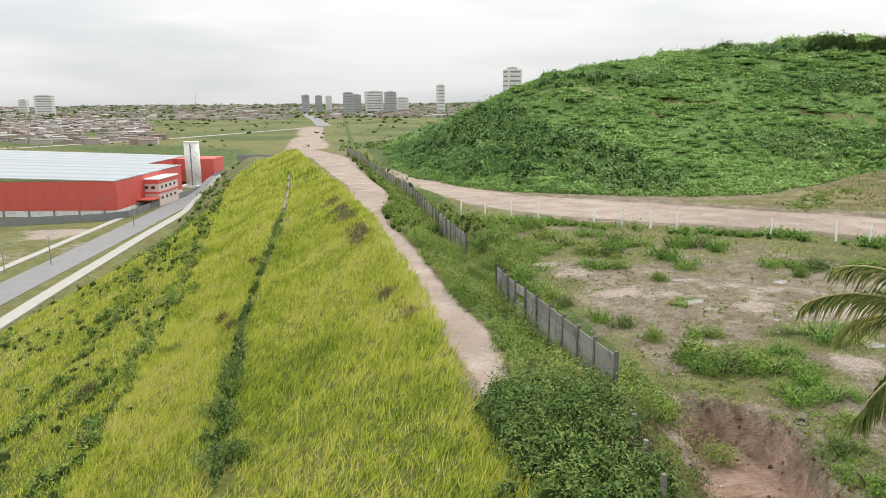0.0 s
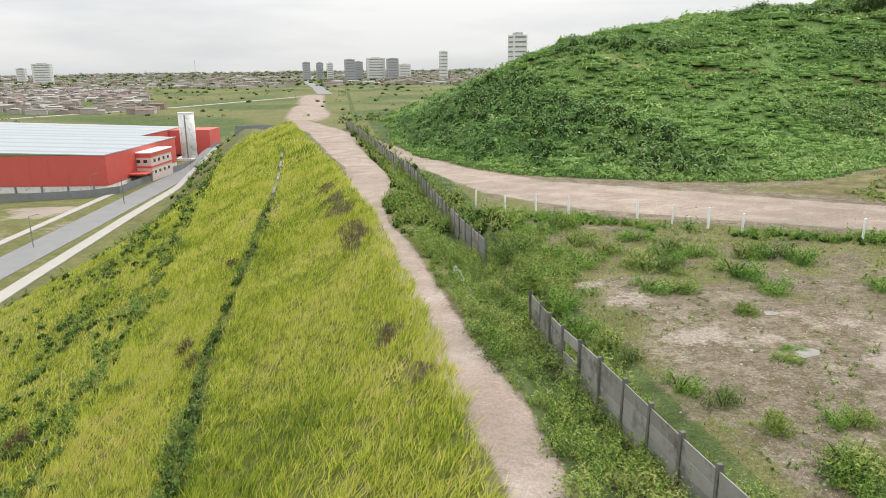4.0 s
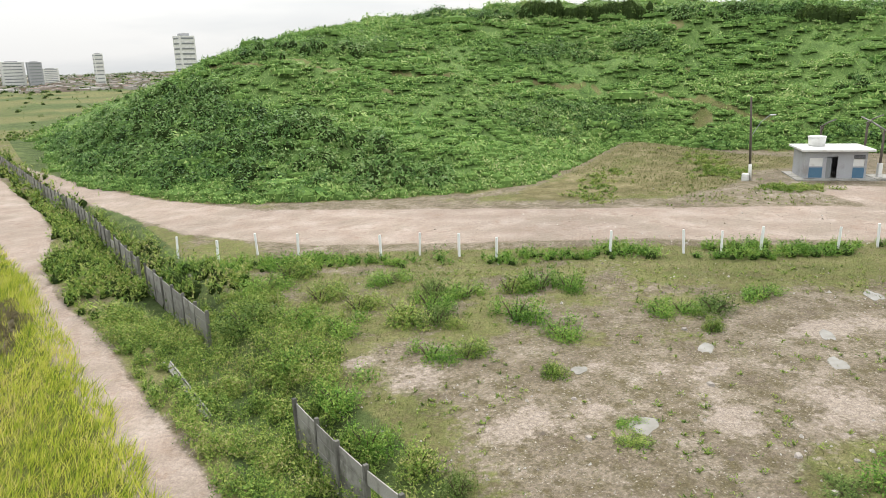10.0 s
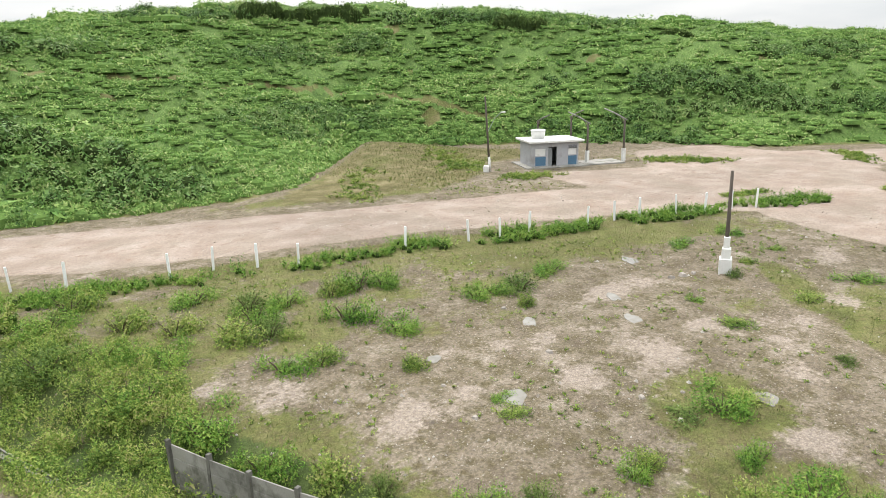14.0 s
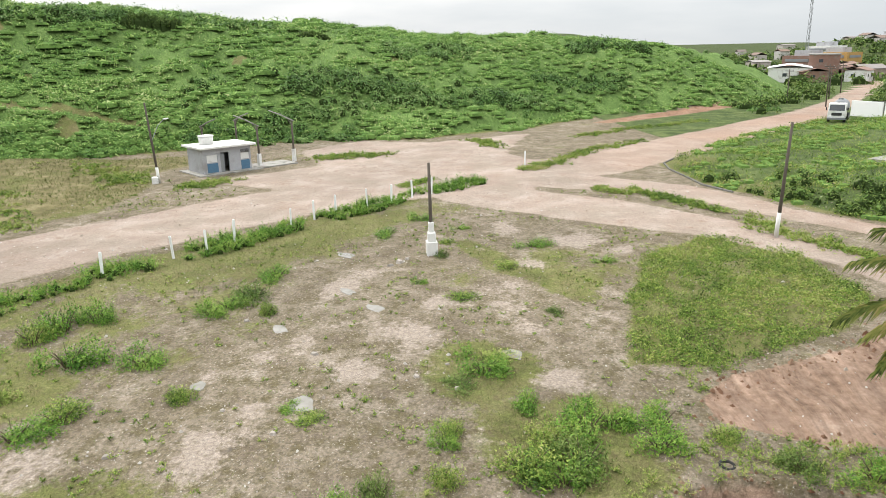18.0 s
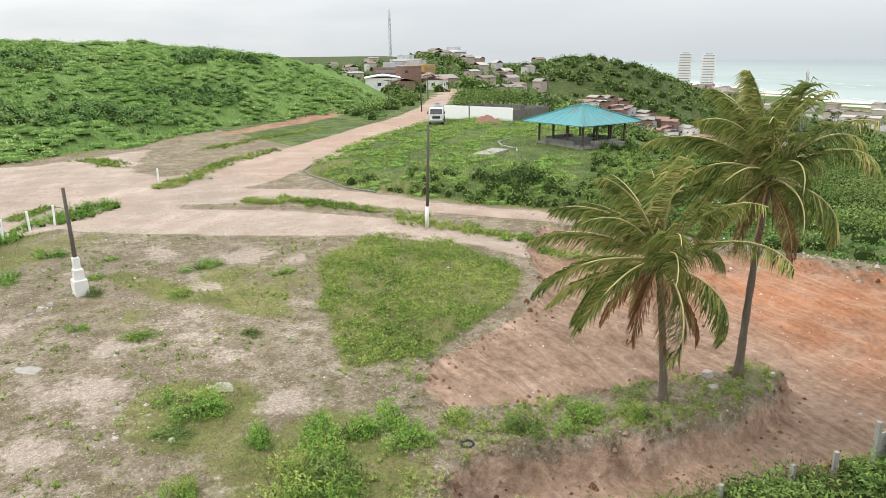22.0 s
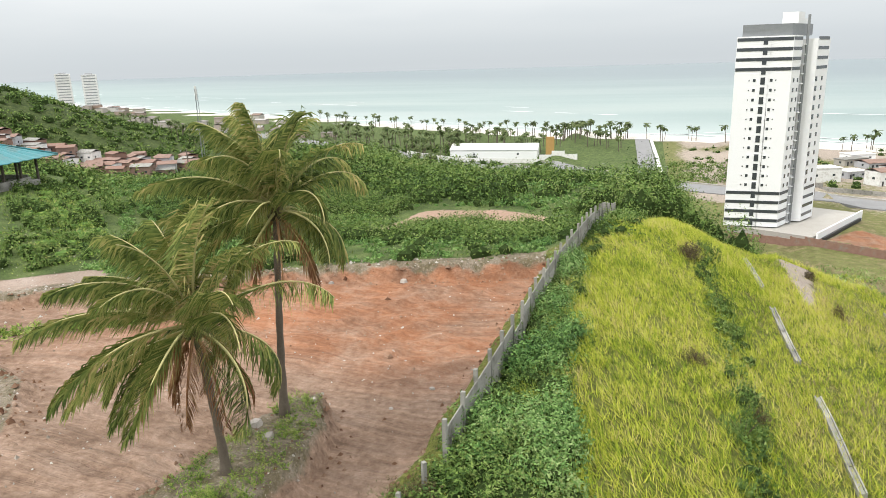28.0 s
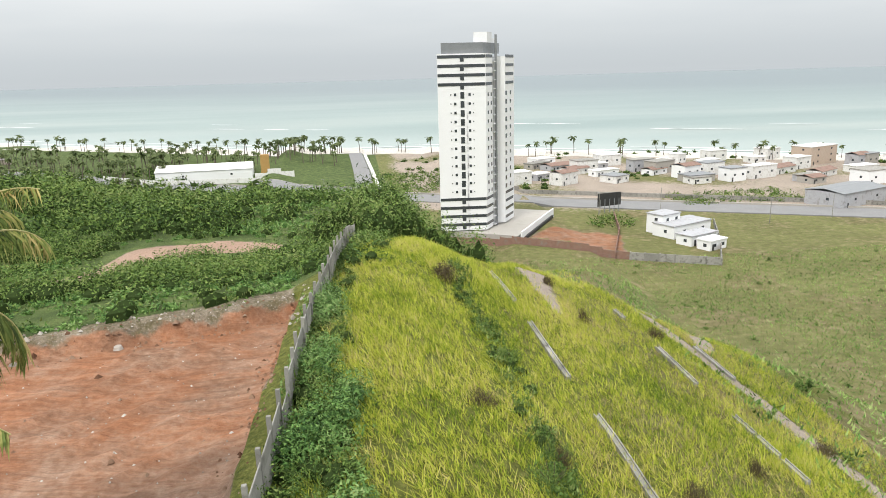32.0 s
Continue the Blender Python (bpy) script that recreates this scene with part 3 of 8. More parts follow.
def covers(x, y):
    """What lies on the ground, each 0 to 1."""
    crest = lerp(y, *CREST) - x
    d = poly_dist(x, y, HILL)
    c = {}
    track = np.maximum.reduce([strip(x, y, ROAD_MAIN, 1.2), strip(x, y, ROAD_LOW, 0.8), strip(x, y, ROAD_BED, 1.0), strip(x, y, TRAIL, 0.5),
                               np.clip(0.5 + poly_dist(x, y, APRON) / 3, 0, 1)])
    track = np.maximum(track, (0.72 + 0.25 * wave(x, y, 60, 2)) * smooth(y, 300, 380) * (1 - smooth(y, 1150, 1350)) * (1 - smooth(np.abs(x + 22 + 0.03 * (y - 400)), 8, 34)))
    pit = poly_dist(x, y, PIT)
    c["red"] = np.clip(0.5 + pit / 0.8, 0, 1)
    c["ochre"] = smooth(9 - y + 0.2 * (x - 10) + 2.5 * wave(x, y, 5, 2), 4, 13) * (1 - 0.75 * smooth(x, 26, 36))
    scar = strip(x, y, [(116, 9, 4), (124, 1, 6), (133, -8, 6), (141, -17, 5), (148, -27, 4)], 1.5)
    c["red"] = np.maximum(c["red"], 0.8 * scar)
    c["ochre"] = np.maximum(c["ochre"], 0.5 * scar)
    c["ochre"] = np.maximum(c["ochre"], np.clip(strip(x, y, ROAD_MAIN, 3.0) * smooth(24 - y, 0, 18) * (0.6 + 0.5 * wave(x, y, 7, 3)), 0, 1) * (pit < -2))
    low = strip(x, y, LOW_ROAD, 0.8)
    track = np.maximum(track, low)
    track = np.where(c["red"] > 0.5, 0, track)
    scrub = smooth(-y + 0.45 * (x - 10) - 0.3 * np.clip(x - 40, 0, 400), 16.2, 18.2) * (crest < 1)
    bank = np.clip(0.5 + crest / 0.8, 0, 1)
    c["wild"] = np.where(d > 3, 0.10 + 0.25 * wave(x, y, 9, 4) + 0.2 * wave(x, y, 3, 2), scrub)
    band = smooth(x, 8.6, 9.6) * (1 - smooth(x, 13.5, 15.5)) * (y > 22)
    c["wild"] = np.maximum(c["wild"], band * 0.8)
    south = (y < 24) & (crest > -7) & (crest <= 0.5)
    c["turf"] = np.maximum(np.where(south, 0.85, bank), np.clip(0.5 + poly_dist(x, y, PATCH) / 1.5, 0, 1))
    c["turf"] = np.maximum.reduce([c["turf"], np.clip(0.5 + d / 2, 0, 1), np.clip(0.5 + poly_dist(x, y, MOUND) / 1.5, 0, 1)])
    plat = (d < 0) & (crest < 0)
    way = strip(x, y, HILL_TRAIL, 0.7)
    deep_wood = smooth(-y - 0.2 * x, 45, 75) * (x > 0) * (y > -330 - 0.5 * np.clip(x - 60, 0, 800)) + (x > 225) * (y < 120) * (y > -1.05 * x - 60)
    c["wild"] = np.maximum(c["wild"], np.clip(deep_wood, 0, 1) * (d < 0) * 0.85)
    c["dry"] = np.where(crest > 0, np.clip(0.42 + 0.5 * wave(x, y, 11, 6) + 0.3 * wave(x, y, 4, 3), 0, 1) * smooth(crest, 5, 12) * (1 - 0.22 * smooth(crest, 32, 55)) * (y < 24), 0)
    cut = np.clip(0.5 + poly_dist(x, y, [(38, 75), (46, 73), (61, 79), (74, 85), (81, 76), (84, 66), (78, 62), (72, 65), (64, 61), (54, 61), (46, 67)]) / 3, 0, 1) * (d < 0)
    c["dry"] = np.maximum(c["dry"], cut * np.clip(0.7 + 0.4 * wave(x, y, 5, 2), 0, 1))
    c["turf"] = np.maximum(c["turf"], cut * 0.8)
    bald = np.zeros(np.shape(x))
    for bx, by, br in BALD:
        bald = np.maximum(bald, 1 - np.hypot(x - bx, y - by) / (br * 1.6) + 0.25 * wave(x, y, 2.2, bx))
    c["lush"] = np.maximum.reduce([smooth(poly_dist(x, y, MOUND), -0.2, 1.2) * np.clip(0.66 + 0.4 * wave(x, y, 4.5, 2), 0, 1), scrub * 0.9 * (1 - np.clip(deep_wood, 0, 1)), band * 0.85])
    c["creep"] = np.where((d > 0) & (np.maximum(way, bald) > 0.45), 0.0, smooth(d, 0.2, 1.6))
    # greener by the stakes, round the old ditch and towards the junction, bare in between
    green = np.maximum.reduce([
        np.clip(0.5 + poly_dist(x, y, [(12, 68), (58, 36), (52, 33), (44, 36), (37, 39.5), (31, 41.5), (26, 46), (20, 47), (15, 50)]) / 5, 0, 1) * 0.50,
        (1 - smooth(np.hypot((x - 24.8) / 1.2, y - 28.8), 1.2, 3.6)) * 0.8,
        (1 - smooth(np.hypot(x - 37.5, (y - 23.5) * 1.3), 2.0, 6.0)) * 0.58,
        (1 - smooth(np.hypot(x - 19.5, y - 25.5), 1.5, 5.0)) * 0.7,
        (1 - smooth(x - 0.08 * (y - 30), 14.2, 17.5)) * 0.55 * (y > 24),
        (1 - smooth(np.abs(seg_dist(x, y, [(33, 23), (38, 27), (44, 30)])[0]), 0.4, 1.6)) * 0.6])
    c["turf"] = np.maximum(c["turf"], np.where(plat, 0.14 + green + 0.24 * wave(x, y, 5, 1) + 0.2 * wave(x, y, 2.1, 6), 0))
    line = seg_dist(x, y, [(14, 67), (24, 61), (37, 51.5), (48, 43), (58, 35)])[0]
    c["turf"] = np.maximum(c["turf"], 0.9 * (1 - smooth(line, 0.6, 3.0)))
    c["turf"] = np.maximum(c["turf"], smooth(-y, 60, 120))
    far = smooth(y, 250, 420)
    c["lush"] = np.maximum(c["lush"], far * np.clip(0.45 + 0.45 * wave(x, y, 70, 5), 0, 1))
    c["turf"] = np.maximum(c["turf"], far)
    pale = [(29.7, 32.9, 3.4), (32.4, 31.2, 2.0), (27.4, 34.0, 2.4), (25.2, 36.0, 2.2), (24.3, 34.4, 1.4), (25.5, 38.2, 1.0), (19.1, 38.5, 1.7), (21.0, 37.6, 1.0), (17.7, 44.0, 1.6), (15.8, 46.6, 1.3), (19.2, 28.8, 1.5), (23.5, 40.1, 1.5), (23.4, 25.2, 1.3), (35.2, 37.0, 2.0), (37.4, 35.8, 1.2), (35.4, 27.3, 2.8), (38.8, 25.6, 2.0), (28.8, 26.6, 1.3), (23.1, 30.9, 1.7), (21.2, 32.2, 1.1), (42.5, 29.0, 1.9), (45.0, 22.5, 2.4), (42.0, 20.0, 2.0), (48.0, 27.0, 2.2), (31.5, 22.6, 1.5)]
    sand = np.zeros(np.shape(x))
    for px, py, pr in pale:
        sand = np.maximum(sand, 0.62 - 0.32 * np.hypot((x - px) * 0.9, (y - py) * 1.15) / pr + 0.20 * wave(x, y, 2.6, px))
    c["sand"] = np.where(plat, np.clip(sand + 0.12 * wave(x, y, 1.7, 8), 0, 1), 0)
    shore = -505 - 0.55 * np.clip(x - 40, 0, 4000) + 0.50 * np.clip(-x - 20, 0, 800)
    c["beach"] = 1 - smooth(np.abs(y - shore - 8), 16, 30)
    c["sand"] = np.maximum(c["sand"], (0.62 + 0.35 * wave(x, y, 24, 3)) * smooth(-y - 0.35 * x, 255, 285) * smooth(-x, 0, 25))
    c["red"] = np.maximum(c["red"], 0.75 * np.clip(0.5 + poly_dist(x, y, [(-50, -199), (-76, -178), (-84, -202), (-62, -216)]) / 3, 0, 1))
    # bare strips low on the seaward bank
    bare = bare_strips(x, y)
    c["sward"] = np.where((crest > -0.2) & (y > -60) & (y < 200), np.clip(1.1 - 0.8 * smooth(crest, 30, 44), 0, 1), 0) * (height(x, y) > -26)
    c["sward"] = np.where(south, 0.9, c["sward"]) * (bare < 0.4)
    c["dry"] = c["dry"] * (bare < 0.4)
    c["turf"] = np.where(bare > 0.5, 0.25, c["turf"])
    c["sand"] = np.maximum(c["sand"], bare * 0.85)
    for bx, by, br in SCUFFS:
        scuff = np.hypot(x - bx, (y - by) * 0.45) + 0.5 * wave(x, y, 1.3, bx) < br
        c["turf"] = np.where(scuff, 0.3, c["turf"])
        c["sward"] = np.where(scuff, 0.0, c["sward"])
    lot = (0.35 + 0.5 * wave(x, y, 14, 6)) * (np.abs(x + 88) < 16) * (y > 90) * (y < 240)
    c["sand"] = np.maximum(c["sand"], lot)
    c["track"] = track
    for k in ("turf", "wild", "sand", "lush", "sward"):
        c[k] = np.where((track > 0.5) | (c["red"] > 0.5), np.minimum(c[k], 0.1 if k != "sand" else 0.0), c[k])
    c["turf"] = np.where((strip(x, y, TRAIL, 0.5) > 0.4), 0.2, c["turf"])
    return c


GRID = {}


def ground_at(x, y):
    """Height of the finished ground sheet at one place."""
    gx, gy, z = GRID["x"], GRID["y"], GRID["z"]
    i = min(max(int(np.searchsorted(gx, x)) - 1, 0), len(gx) - 2)
    j = min(max(int(np.searchsorted(gy, y)) - 1, 0), len(gy) - 2)
    u, v = (x - gx[i]) / (gx[i + 1] - gx[i]), (y - gy[j]) / (gy[j + 1] - gy[j])
    return float((z[j, i] * (1 - u) + z[j, i + 1] * u) * (1 - v) + (z[j + 1, i] * (1 - u) + z[j + 1, i + 1] * u) * v)


def axis(stops):
    out = []
    for a, b, step in stops:
        n = max(1, int(round((b - a) / step)))
        out += [a + (b - a) * i / n for i in range(n)]
    return np.array(out + [stops[-1][1]])


def build_ground():
    gx = axis([(-4800, -1500, 220), (-1500, -500, 60), (-500, -130, 14), (-130, -40, 3), (-40, -8, 1.2), (-8, 9, 0.55), (9, 30, 0.36), (30, 60, 0.55), (60, 130, 1.1), (130, 190, 2.2), (190, 330, 4), (330, 900, 20), (900, 4800, 160)])
    gy = axis([(-4800, -1500, 220), (-1500, -620, 50), (-620, -260, 11), (-260, -60, 5), (-60, -18, 1.2), (-18, 25, 0.38), (25, 70, 0.55), (70, 150, 1.1), (150, 220, 2.4), (220, 340, 4), (340, 900, 16), (900, 4800, 130)])
    X, Y = np.meshgrid(gx, gy)
    Z = height(X, Y)
    GRID.update(x=gx, y=gy, z=Z)
    nx, ny = len(gx), len(gy)
    me = bpy.data.meshes.new("ground")
    co = np.stack([X, Y, Z], -1).reshape(-1, 3)
    i = (np.arange(ny - 1)[:, None] * nx + np.arange(nx - 1)[None, :]).ravel()
    quads = np.stack([i, i + 1, i + nx + 1, i + nx], -1)
    fill_mesh(me, co, quads)
    me.polygons.foreach_set("use_smooth", np.ones(len(quads), bool))
    for k, v in covers(X, Y).items():
        a = me.attributes.new(k, "FLOAT", "POINT")
        a.data.foreach_set("value", np.ascontiguousarray(np.broadcast_to(v, X.shape), dtype=np.float32).ravel())
    me.materials.append(M_GROUND)
    return tagged(new("ground", me), "sandy soil with worn tracks, rough turf and red earth", "ground", kind="structure")


def fill_mesh(me, co, faces):
    """Vertices (n, 3) and faces, all with the same number of corners (m, k)."""
    co, faces = np.ascontiguousarray(co, np.float32), np.ascontiguousarray(faces, np.int32)
    m, k = faces.shape
    me.vertices.add(len(co))
    me.vertices.foreach_set("co", co.ravel())
    me.loops.add(m * k)
    me.loops.foreach_set("vertex_index", faces.ravel())
    me.polygons.add(m)
    me.polygons.foreach_set("loop_start", np.arange(0, m * k, k, dtype=np.int32))
    me.update(calc_edges=True)
    me.validate()


ground = build_ground()


def sea_material():
    m, nt, b = mat("shallow_sea", 0.35, 0.0, 0.4)
    p = coords(nt)
    mp = node(nt, "ShaderNodeMapping", Scale=(0.0016, 0.008, 1.0))
    nt.links.new(p, mp.inputs["Vector"])
    n = noise_of(nt, mp.outputs[0], 1.0, 5.0)
    c = ramp(nt, n, [(0.3, (0.13, 0.195, 0.185)), (0.5, (0.175, 0.24, 0.228)), (0.7, (0.235, 0.285, 0.265))])
    sep = node(nt, "ShaderNodeSeparateXYZ")
    nt.links.new(p, sep.inputs[0])
    off = calc(nt, "MULTIPLY", calc(nt, "ADD", calc(nt, "ADD", sep.outputs[1], calc(nt, "MULTIPLY", sep.outputs[0], 0.45)), 500.0), -1.0 / 3600.0, True)
    c = mix(nt, ramp(nt, off, [(0.10, (0, 0, 0)), (0.5, (1, 1, 1))]), c, (0.095, 0.135, 0.15))
    c = mix(nt, ramp(nt, off, [(0.0, (0.55, 0.55, 0.55)), (0.06, (0, 0, 0))]), c, (0.384, 0.434, 0.409))
    nt.links.new(c, b.inputs["Base Color"])
    bump(nt, b, noise_of(nt, p, 0.25, 6.0), 0.3, 0.6)
    return m


def build_sea():
    me = bpy.data.meshes.new("sea")
    fill_mesh(me, np.array([(-4900, -4900, -46.6), (4900, -4900, -46.6), (4900, -300, -46.6), (-4900, -300, -46.6)]), np.array([(0, 1, 2, 3)]))
    me.materials.append(sea_material())
    tagged(new("sea", me), "pale green shallow sea with low swell", "sea", kind="structure")


build_sea()

# ---------------------------------------------------------------- mesh tools
class Geo:
    """Collects corners and faces of one mesh."""

    def __init__(self):
        self.v, self.f = [], []

    def add(self, verts, faces):
        k = len(self.v)
        self.v += [tuple(p) for p in verts]
        self.f += [tuple(i + k for i in f) for f in faces]
        return self

    def box(self, c, size, rz=0.0, cham=0.0):
        sx, sy, sz = (s / 2 for s in size)
        co, si = math.cos(rz), math.sin(rz)
        rings = [(-sz, cham), (-sz + cham, 0), (sz - cham, 0), (sz, cham)] if cham else [(-sz, 0), (sz, 0)]
        vs = []
        for z, k in rings:
            for x, y in ((-sx + k, -sy + k), (sx - k, -sy + k), (sx - k, sy - k), (-sx + k, sy - k)):
                vs.append((c[0] + x * co - y * si, c[1] + x * si + y * co, c[2] + z))
        n = len(rings)
        fs = [(3, 2, 1, 0), tuple(4 * (n - 1) + i for i in range(4))]
        for r in range(n - 1):
            for i in range(4):
                j = (i + 1) % 4
                fs.append((4 * r + i, 4 * r + j, 4 * r + 4 + j, 4 * r + 4 + i))
        return self.add(vs, fs)

    def tube(self, pts, radii, n=8, caps=True):
        pts = [Vector(p) for p in pts]
        vs, fs = [], []
        for i, p in enumerate(pts):
            d = (pts[min(i + 1, len(pts) - 1)] - pts[max(i - 1, 0)]).normalized()
            a = d.cross(Vector((0.31, 0.95, 0.05)))
            a.normalize()
            b = d.cross(a)
            for k in range(n):
                t = 2 * math.pi * k / n
                vs.append(p + (a * math.cos(t) + b * math.sin(t)) * radii[i])
        for i in range(len(pts) - 1):
            for k in range(n):
                m = (k + 1) % n
                fs.append((i * n + k, i * n + m, (i + 1) * n + m, (i + 1) * n + k))
        if caps:
            fs.append(tuple(reversed(range(n))))
            fs.append(tuple((len(pts) - 1) * n + k for k in range(n)))
        return self.add(vs, fs)

    def beam(self, p, q, w):
        return self.tube([p, q], [w / 2 * 1.41, w / 2 * 1.41], 4)

    def gable(self, c, size, rz, rise, over=0.4):
        """A pitched roof whose ridge runs along its length (x)."""
        sx, sy = size[0] / 2 + over, size[1] / 2 + over
        co, si = math.cos(rz), math.sin(rz)
        vs = []
        for dz in (-0.12, 0.0):
            for x, y, z in ((-sx, -sy, 0), (sx, -sy, 0), (sx, 0, rise), (-sx, 0, rise), (sx, sy, 0), (-sx, sy, 0)):
                vs.append((c[0] + x * co - y * si, c[1] + x * si + y * co, c[2] + z + dz))
        fs = [(6, 7, 8, 9), (9, 8, 10, 11), (3, 2, 1, 0), (5, 4, 2, 3), (0, 1, 7, 6), (4, 5, 11, 10), (1, 2, 8, 7), (2, 4, 10, 8), (3, 0, 6, 9), (5, 3, 9, 11)]
        return self.add(vs, fs)

    def mesh(self, name, material, smooth_faces=False):
        me = bpy.data.meshes.new(name)
        me.from_pydata(self.v, [], self.f)
        me.materials.append(material)
        if smooth_faces:
            me.polygons.foreach_set("use_smooth", np.ones(len(me.polygons), bool))
        me.update()
        return me


def part(name, geo, material, parent, label="", smooth_faces=False):
    me = geo if isinstance(geo, bpy.types.Mesh) else geo.mesh(name, material, smooth_faces)
    ob = new(name, me)
    ob.parent = parent
    if label:
        ob["label"] = label
    return ob


def thing(name, label, category, at=None, group="", kind=""):
    ob = new(name)
    ob.empty_display_size = 0.2
    if at is not None:
        ob.matrix_world = at
    return tagged(ob, label, category, group, kind)


def fill_mesh_fast(me, co, faces):
    co, faces = np.ascontiguousarray(co, np.float32), np.ascontiguousarray(faces, np.int32)
    m, k = faces.shape
    me.vertices.add(len(co))
    me.vertices.foreach_set("co", co.ravel())
    me.loops.add(m * k)
    me.loops.foreach_set("vertex_index", faces.ravel())
    me.polygons.add(m)
    me.polygons.foreach_set("loop_start", np.arange(0, m * k, k, dtype=np.int32))
    me.update(calc_edges=True)


rng = np.random.default_rng(7)


def unit(v):
    return v / np.maximum(np.linalg.norm(v, axis=-1, keepdims=True), 1e-6)


def leaf_quads(pos, way, up, length, width):
    """One pointed leaf per row."""
    side = unit(np.cross(way, up))
    L, W = length[:, None], width[:, None]
    return np.stack([pos - side * W / 2, pos + side * W / 2 + up * W * 0.15, pos + way * L], 1)


def clumps(x, y, r, h, k, size, flat=0.45, z=None, core=0.35):
    """Leaves of many bushes: row i has about k[i] leaves in a dome r wide and h high."""
    k = np.asarray(k, int)
    idx = np.repeat(np.arange(len(x)), k)
    n = len(idx)
    d = unit(rng.normal(size=(n, 3)))
    d[:, 2] = np.abs(d[:, 2])
    rad = (core + (1 - core) * rng.random(n) ** 0.5)
    lump = 1 + 0.28 * np.sin(d[:, 0] * 5 + idx * 1.3) * np.cos(d[:, 1] * 4.3 + idx * 2.1)
    z0 = height(x, y) if z is None else z
    pos = np.stack([x[idx] + d[:, 0] * rad * lump * r[idx], y[idx] + d[:, 1] * rad * lump * r[idx], z0[idx] + d[:, 2] * rad * lump * h[idx]], -1)
    e = rng.normal(size=(n, 3))
    tang = unit(e - d * np.sum(e * d, -1, keepdims=True))
    way = unit(tang + d * rng.uniform(0.0, 0.9, n)[:, None] + np.array([0, 0, -0.15]))
    up = unit(d + np.array([0, 0, 0.30]) + rng.normal(size=(n, 3)) * 0.30)
    ln = size[idx] * rng.uniform(0.6, 1.4, n)
    return leaf_quads(pos, way, up, ln, ln * rng.uniform(0.38, 0.62, n))


def sprays(x, y, r, h, stems, leaves, size, slim=0.32, z=None):
    """Feathery upright weeds: thin stems fan out from each root, with small narrow leaves along them."""
    z0 = height(x, y) if z is None else z
    m = len(x) * stems
    i = np.repeat(np.arange(len(x)), stems)
    a, p = rng.uniform(0, 2 * math.pi, m), rng.random(m) ** 0.6
    tall = h[i] * (1 - 0.5 * p * p) * rng.uniform(0.6, 1.15, m)
    root = np.stack([x[i] + 0.3 * r[i] * p * np.cos(a), y[i] + 0.3 * r[i] * p * np.sin(a), z0[i] - 0.03], -1)
    run = np.stack([0.75 * r[i] * p * np.cos(a) + 0.08 * h[i], 0.75 * r[i] * p * np.sin(a) + 0.04 * h[i], tall], -1)
    j = np.repeat(np.arange(m), leaves)
    n = len(j)
    t = rng.random(n) ** 0.75
    pos = root[j] + run[j] * np.stack([t ** 1.4, t ** 1.4, t], -1)
    e = rng.normal(size=(n, 3)) * np.array([1, 1, 0.35])
    way = unit(unit(e) + unit(run[j]) * 0.75)
    up = unit(np.array([0, 0, 1.0]) + rng.normal(size=(n, 3)) * 0.45)
    ln = size * rng.uniform(0.55, 1.45, n) * (1.15 - 0.45 * t)
    return leaf_quads(pos, way, up, ln, ln * slim * rng.uniform(0.7, 1.3, n))


CORES = []
MOUNDS = []


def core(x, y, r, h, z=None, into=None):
    """A lumpy heart for each dense clump, hidden by its leaves; dark in CORES as painted inner shade."""
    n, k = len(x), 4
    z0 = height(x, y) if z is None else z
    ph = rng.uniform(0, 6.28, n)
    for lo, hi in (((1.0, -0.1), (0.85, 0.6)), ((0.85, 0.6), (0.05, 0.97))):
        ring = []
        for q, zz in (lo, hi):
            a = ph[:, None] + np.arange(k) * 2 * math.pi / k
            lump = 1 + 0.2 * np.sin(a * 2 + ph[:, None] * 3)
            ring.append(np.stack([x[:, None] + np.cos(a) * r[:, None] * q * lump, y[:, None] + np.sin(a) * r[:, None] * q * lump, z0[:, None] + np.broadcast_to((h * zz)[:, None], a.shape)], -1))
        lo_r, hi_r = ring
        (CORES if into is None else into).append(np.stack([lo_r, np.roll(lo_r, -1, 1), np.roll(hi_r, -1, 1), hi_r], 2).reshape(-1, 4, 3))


def dense(x, y, r, h, k, size):
    """A rounded leafy mass: a heart darkened for shade and a shell of leaves."""
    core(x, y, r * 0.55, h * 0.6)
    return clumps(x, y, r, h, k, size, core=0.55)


def blades(x, y, length, width, lean=0.45, wind=(0.3, 0.2), z=None):
    n = len(x)
    z0 = height(x, y) if z is None else z
    a = rng.uniform(0, 2 * math.pi, n)
    tilt = rng.uniform(0.1, 1.0, n) * lean
    way = unit(np.stack([np.cos(a) * tilt + wind[0] * lean, np.sin(a) * tilt + wind[1] * lean, np.ones(n)], -1))
    b = rng.uniform(0, 2 * math.pi, n)
    side = np.stack([np.cos(b), np.sin(b), np.zeros(n)], -1)
    base = np.stack([x, y, z0 - 0.03], -1)
    L, W = length[:, None], width[:, None]
    droop = np.stack([np.cos(a) * tilt, np.sin(a) * tilt, -0.25 * np.ones(n)], -1) * L * 0.35
    return np.stack([base - side * W / 2, base + side * W / 2, base + way * L + droop], 1)


def stuff(name, quads, material, label, category):
    """One object of countless leaves or blades."""
    q = np.concatenate(quads) if isinstance(quads, list) else quads
    me = bpy.data.meshes.new(name)
    n = len(q)
    fill_mesh_fast(me, q.reshape(-1, 3), np.arange(n * q.shape[1]).reshape(n, -1))
    me.materials.append(material)
    return tagged(new(name, me), label, category, kind="stuff")


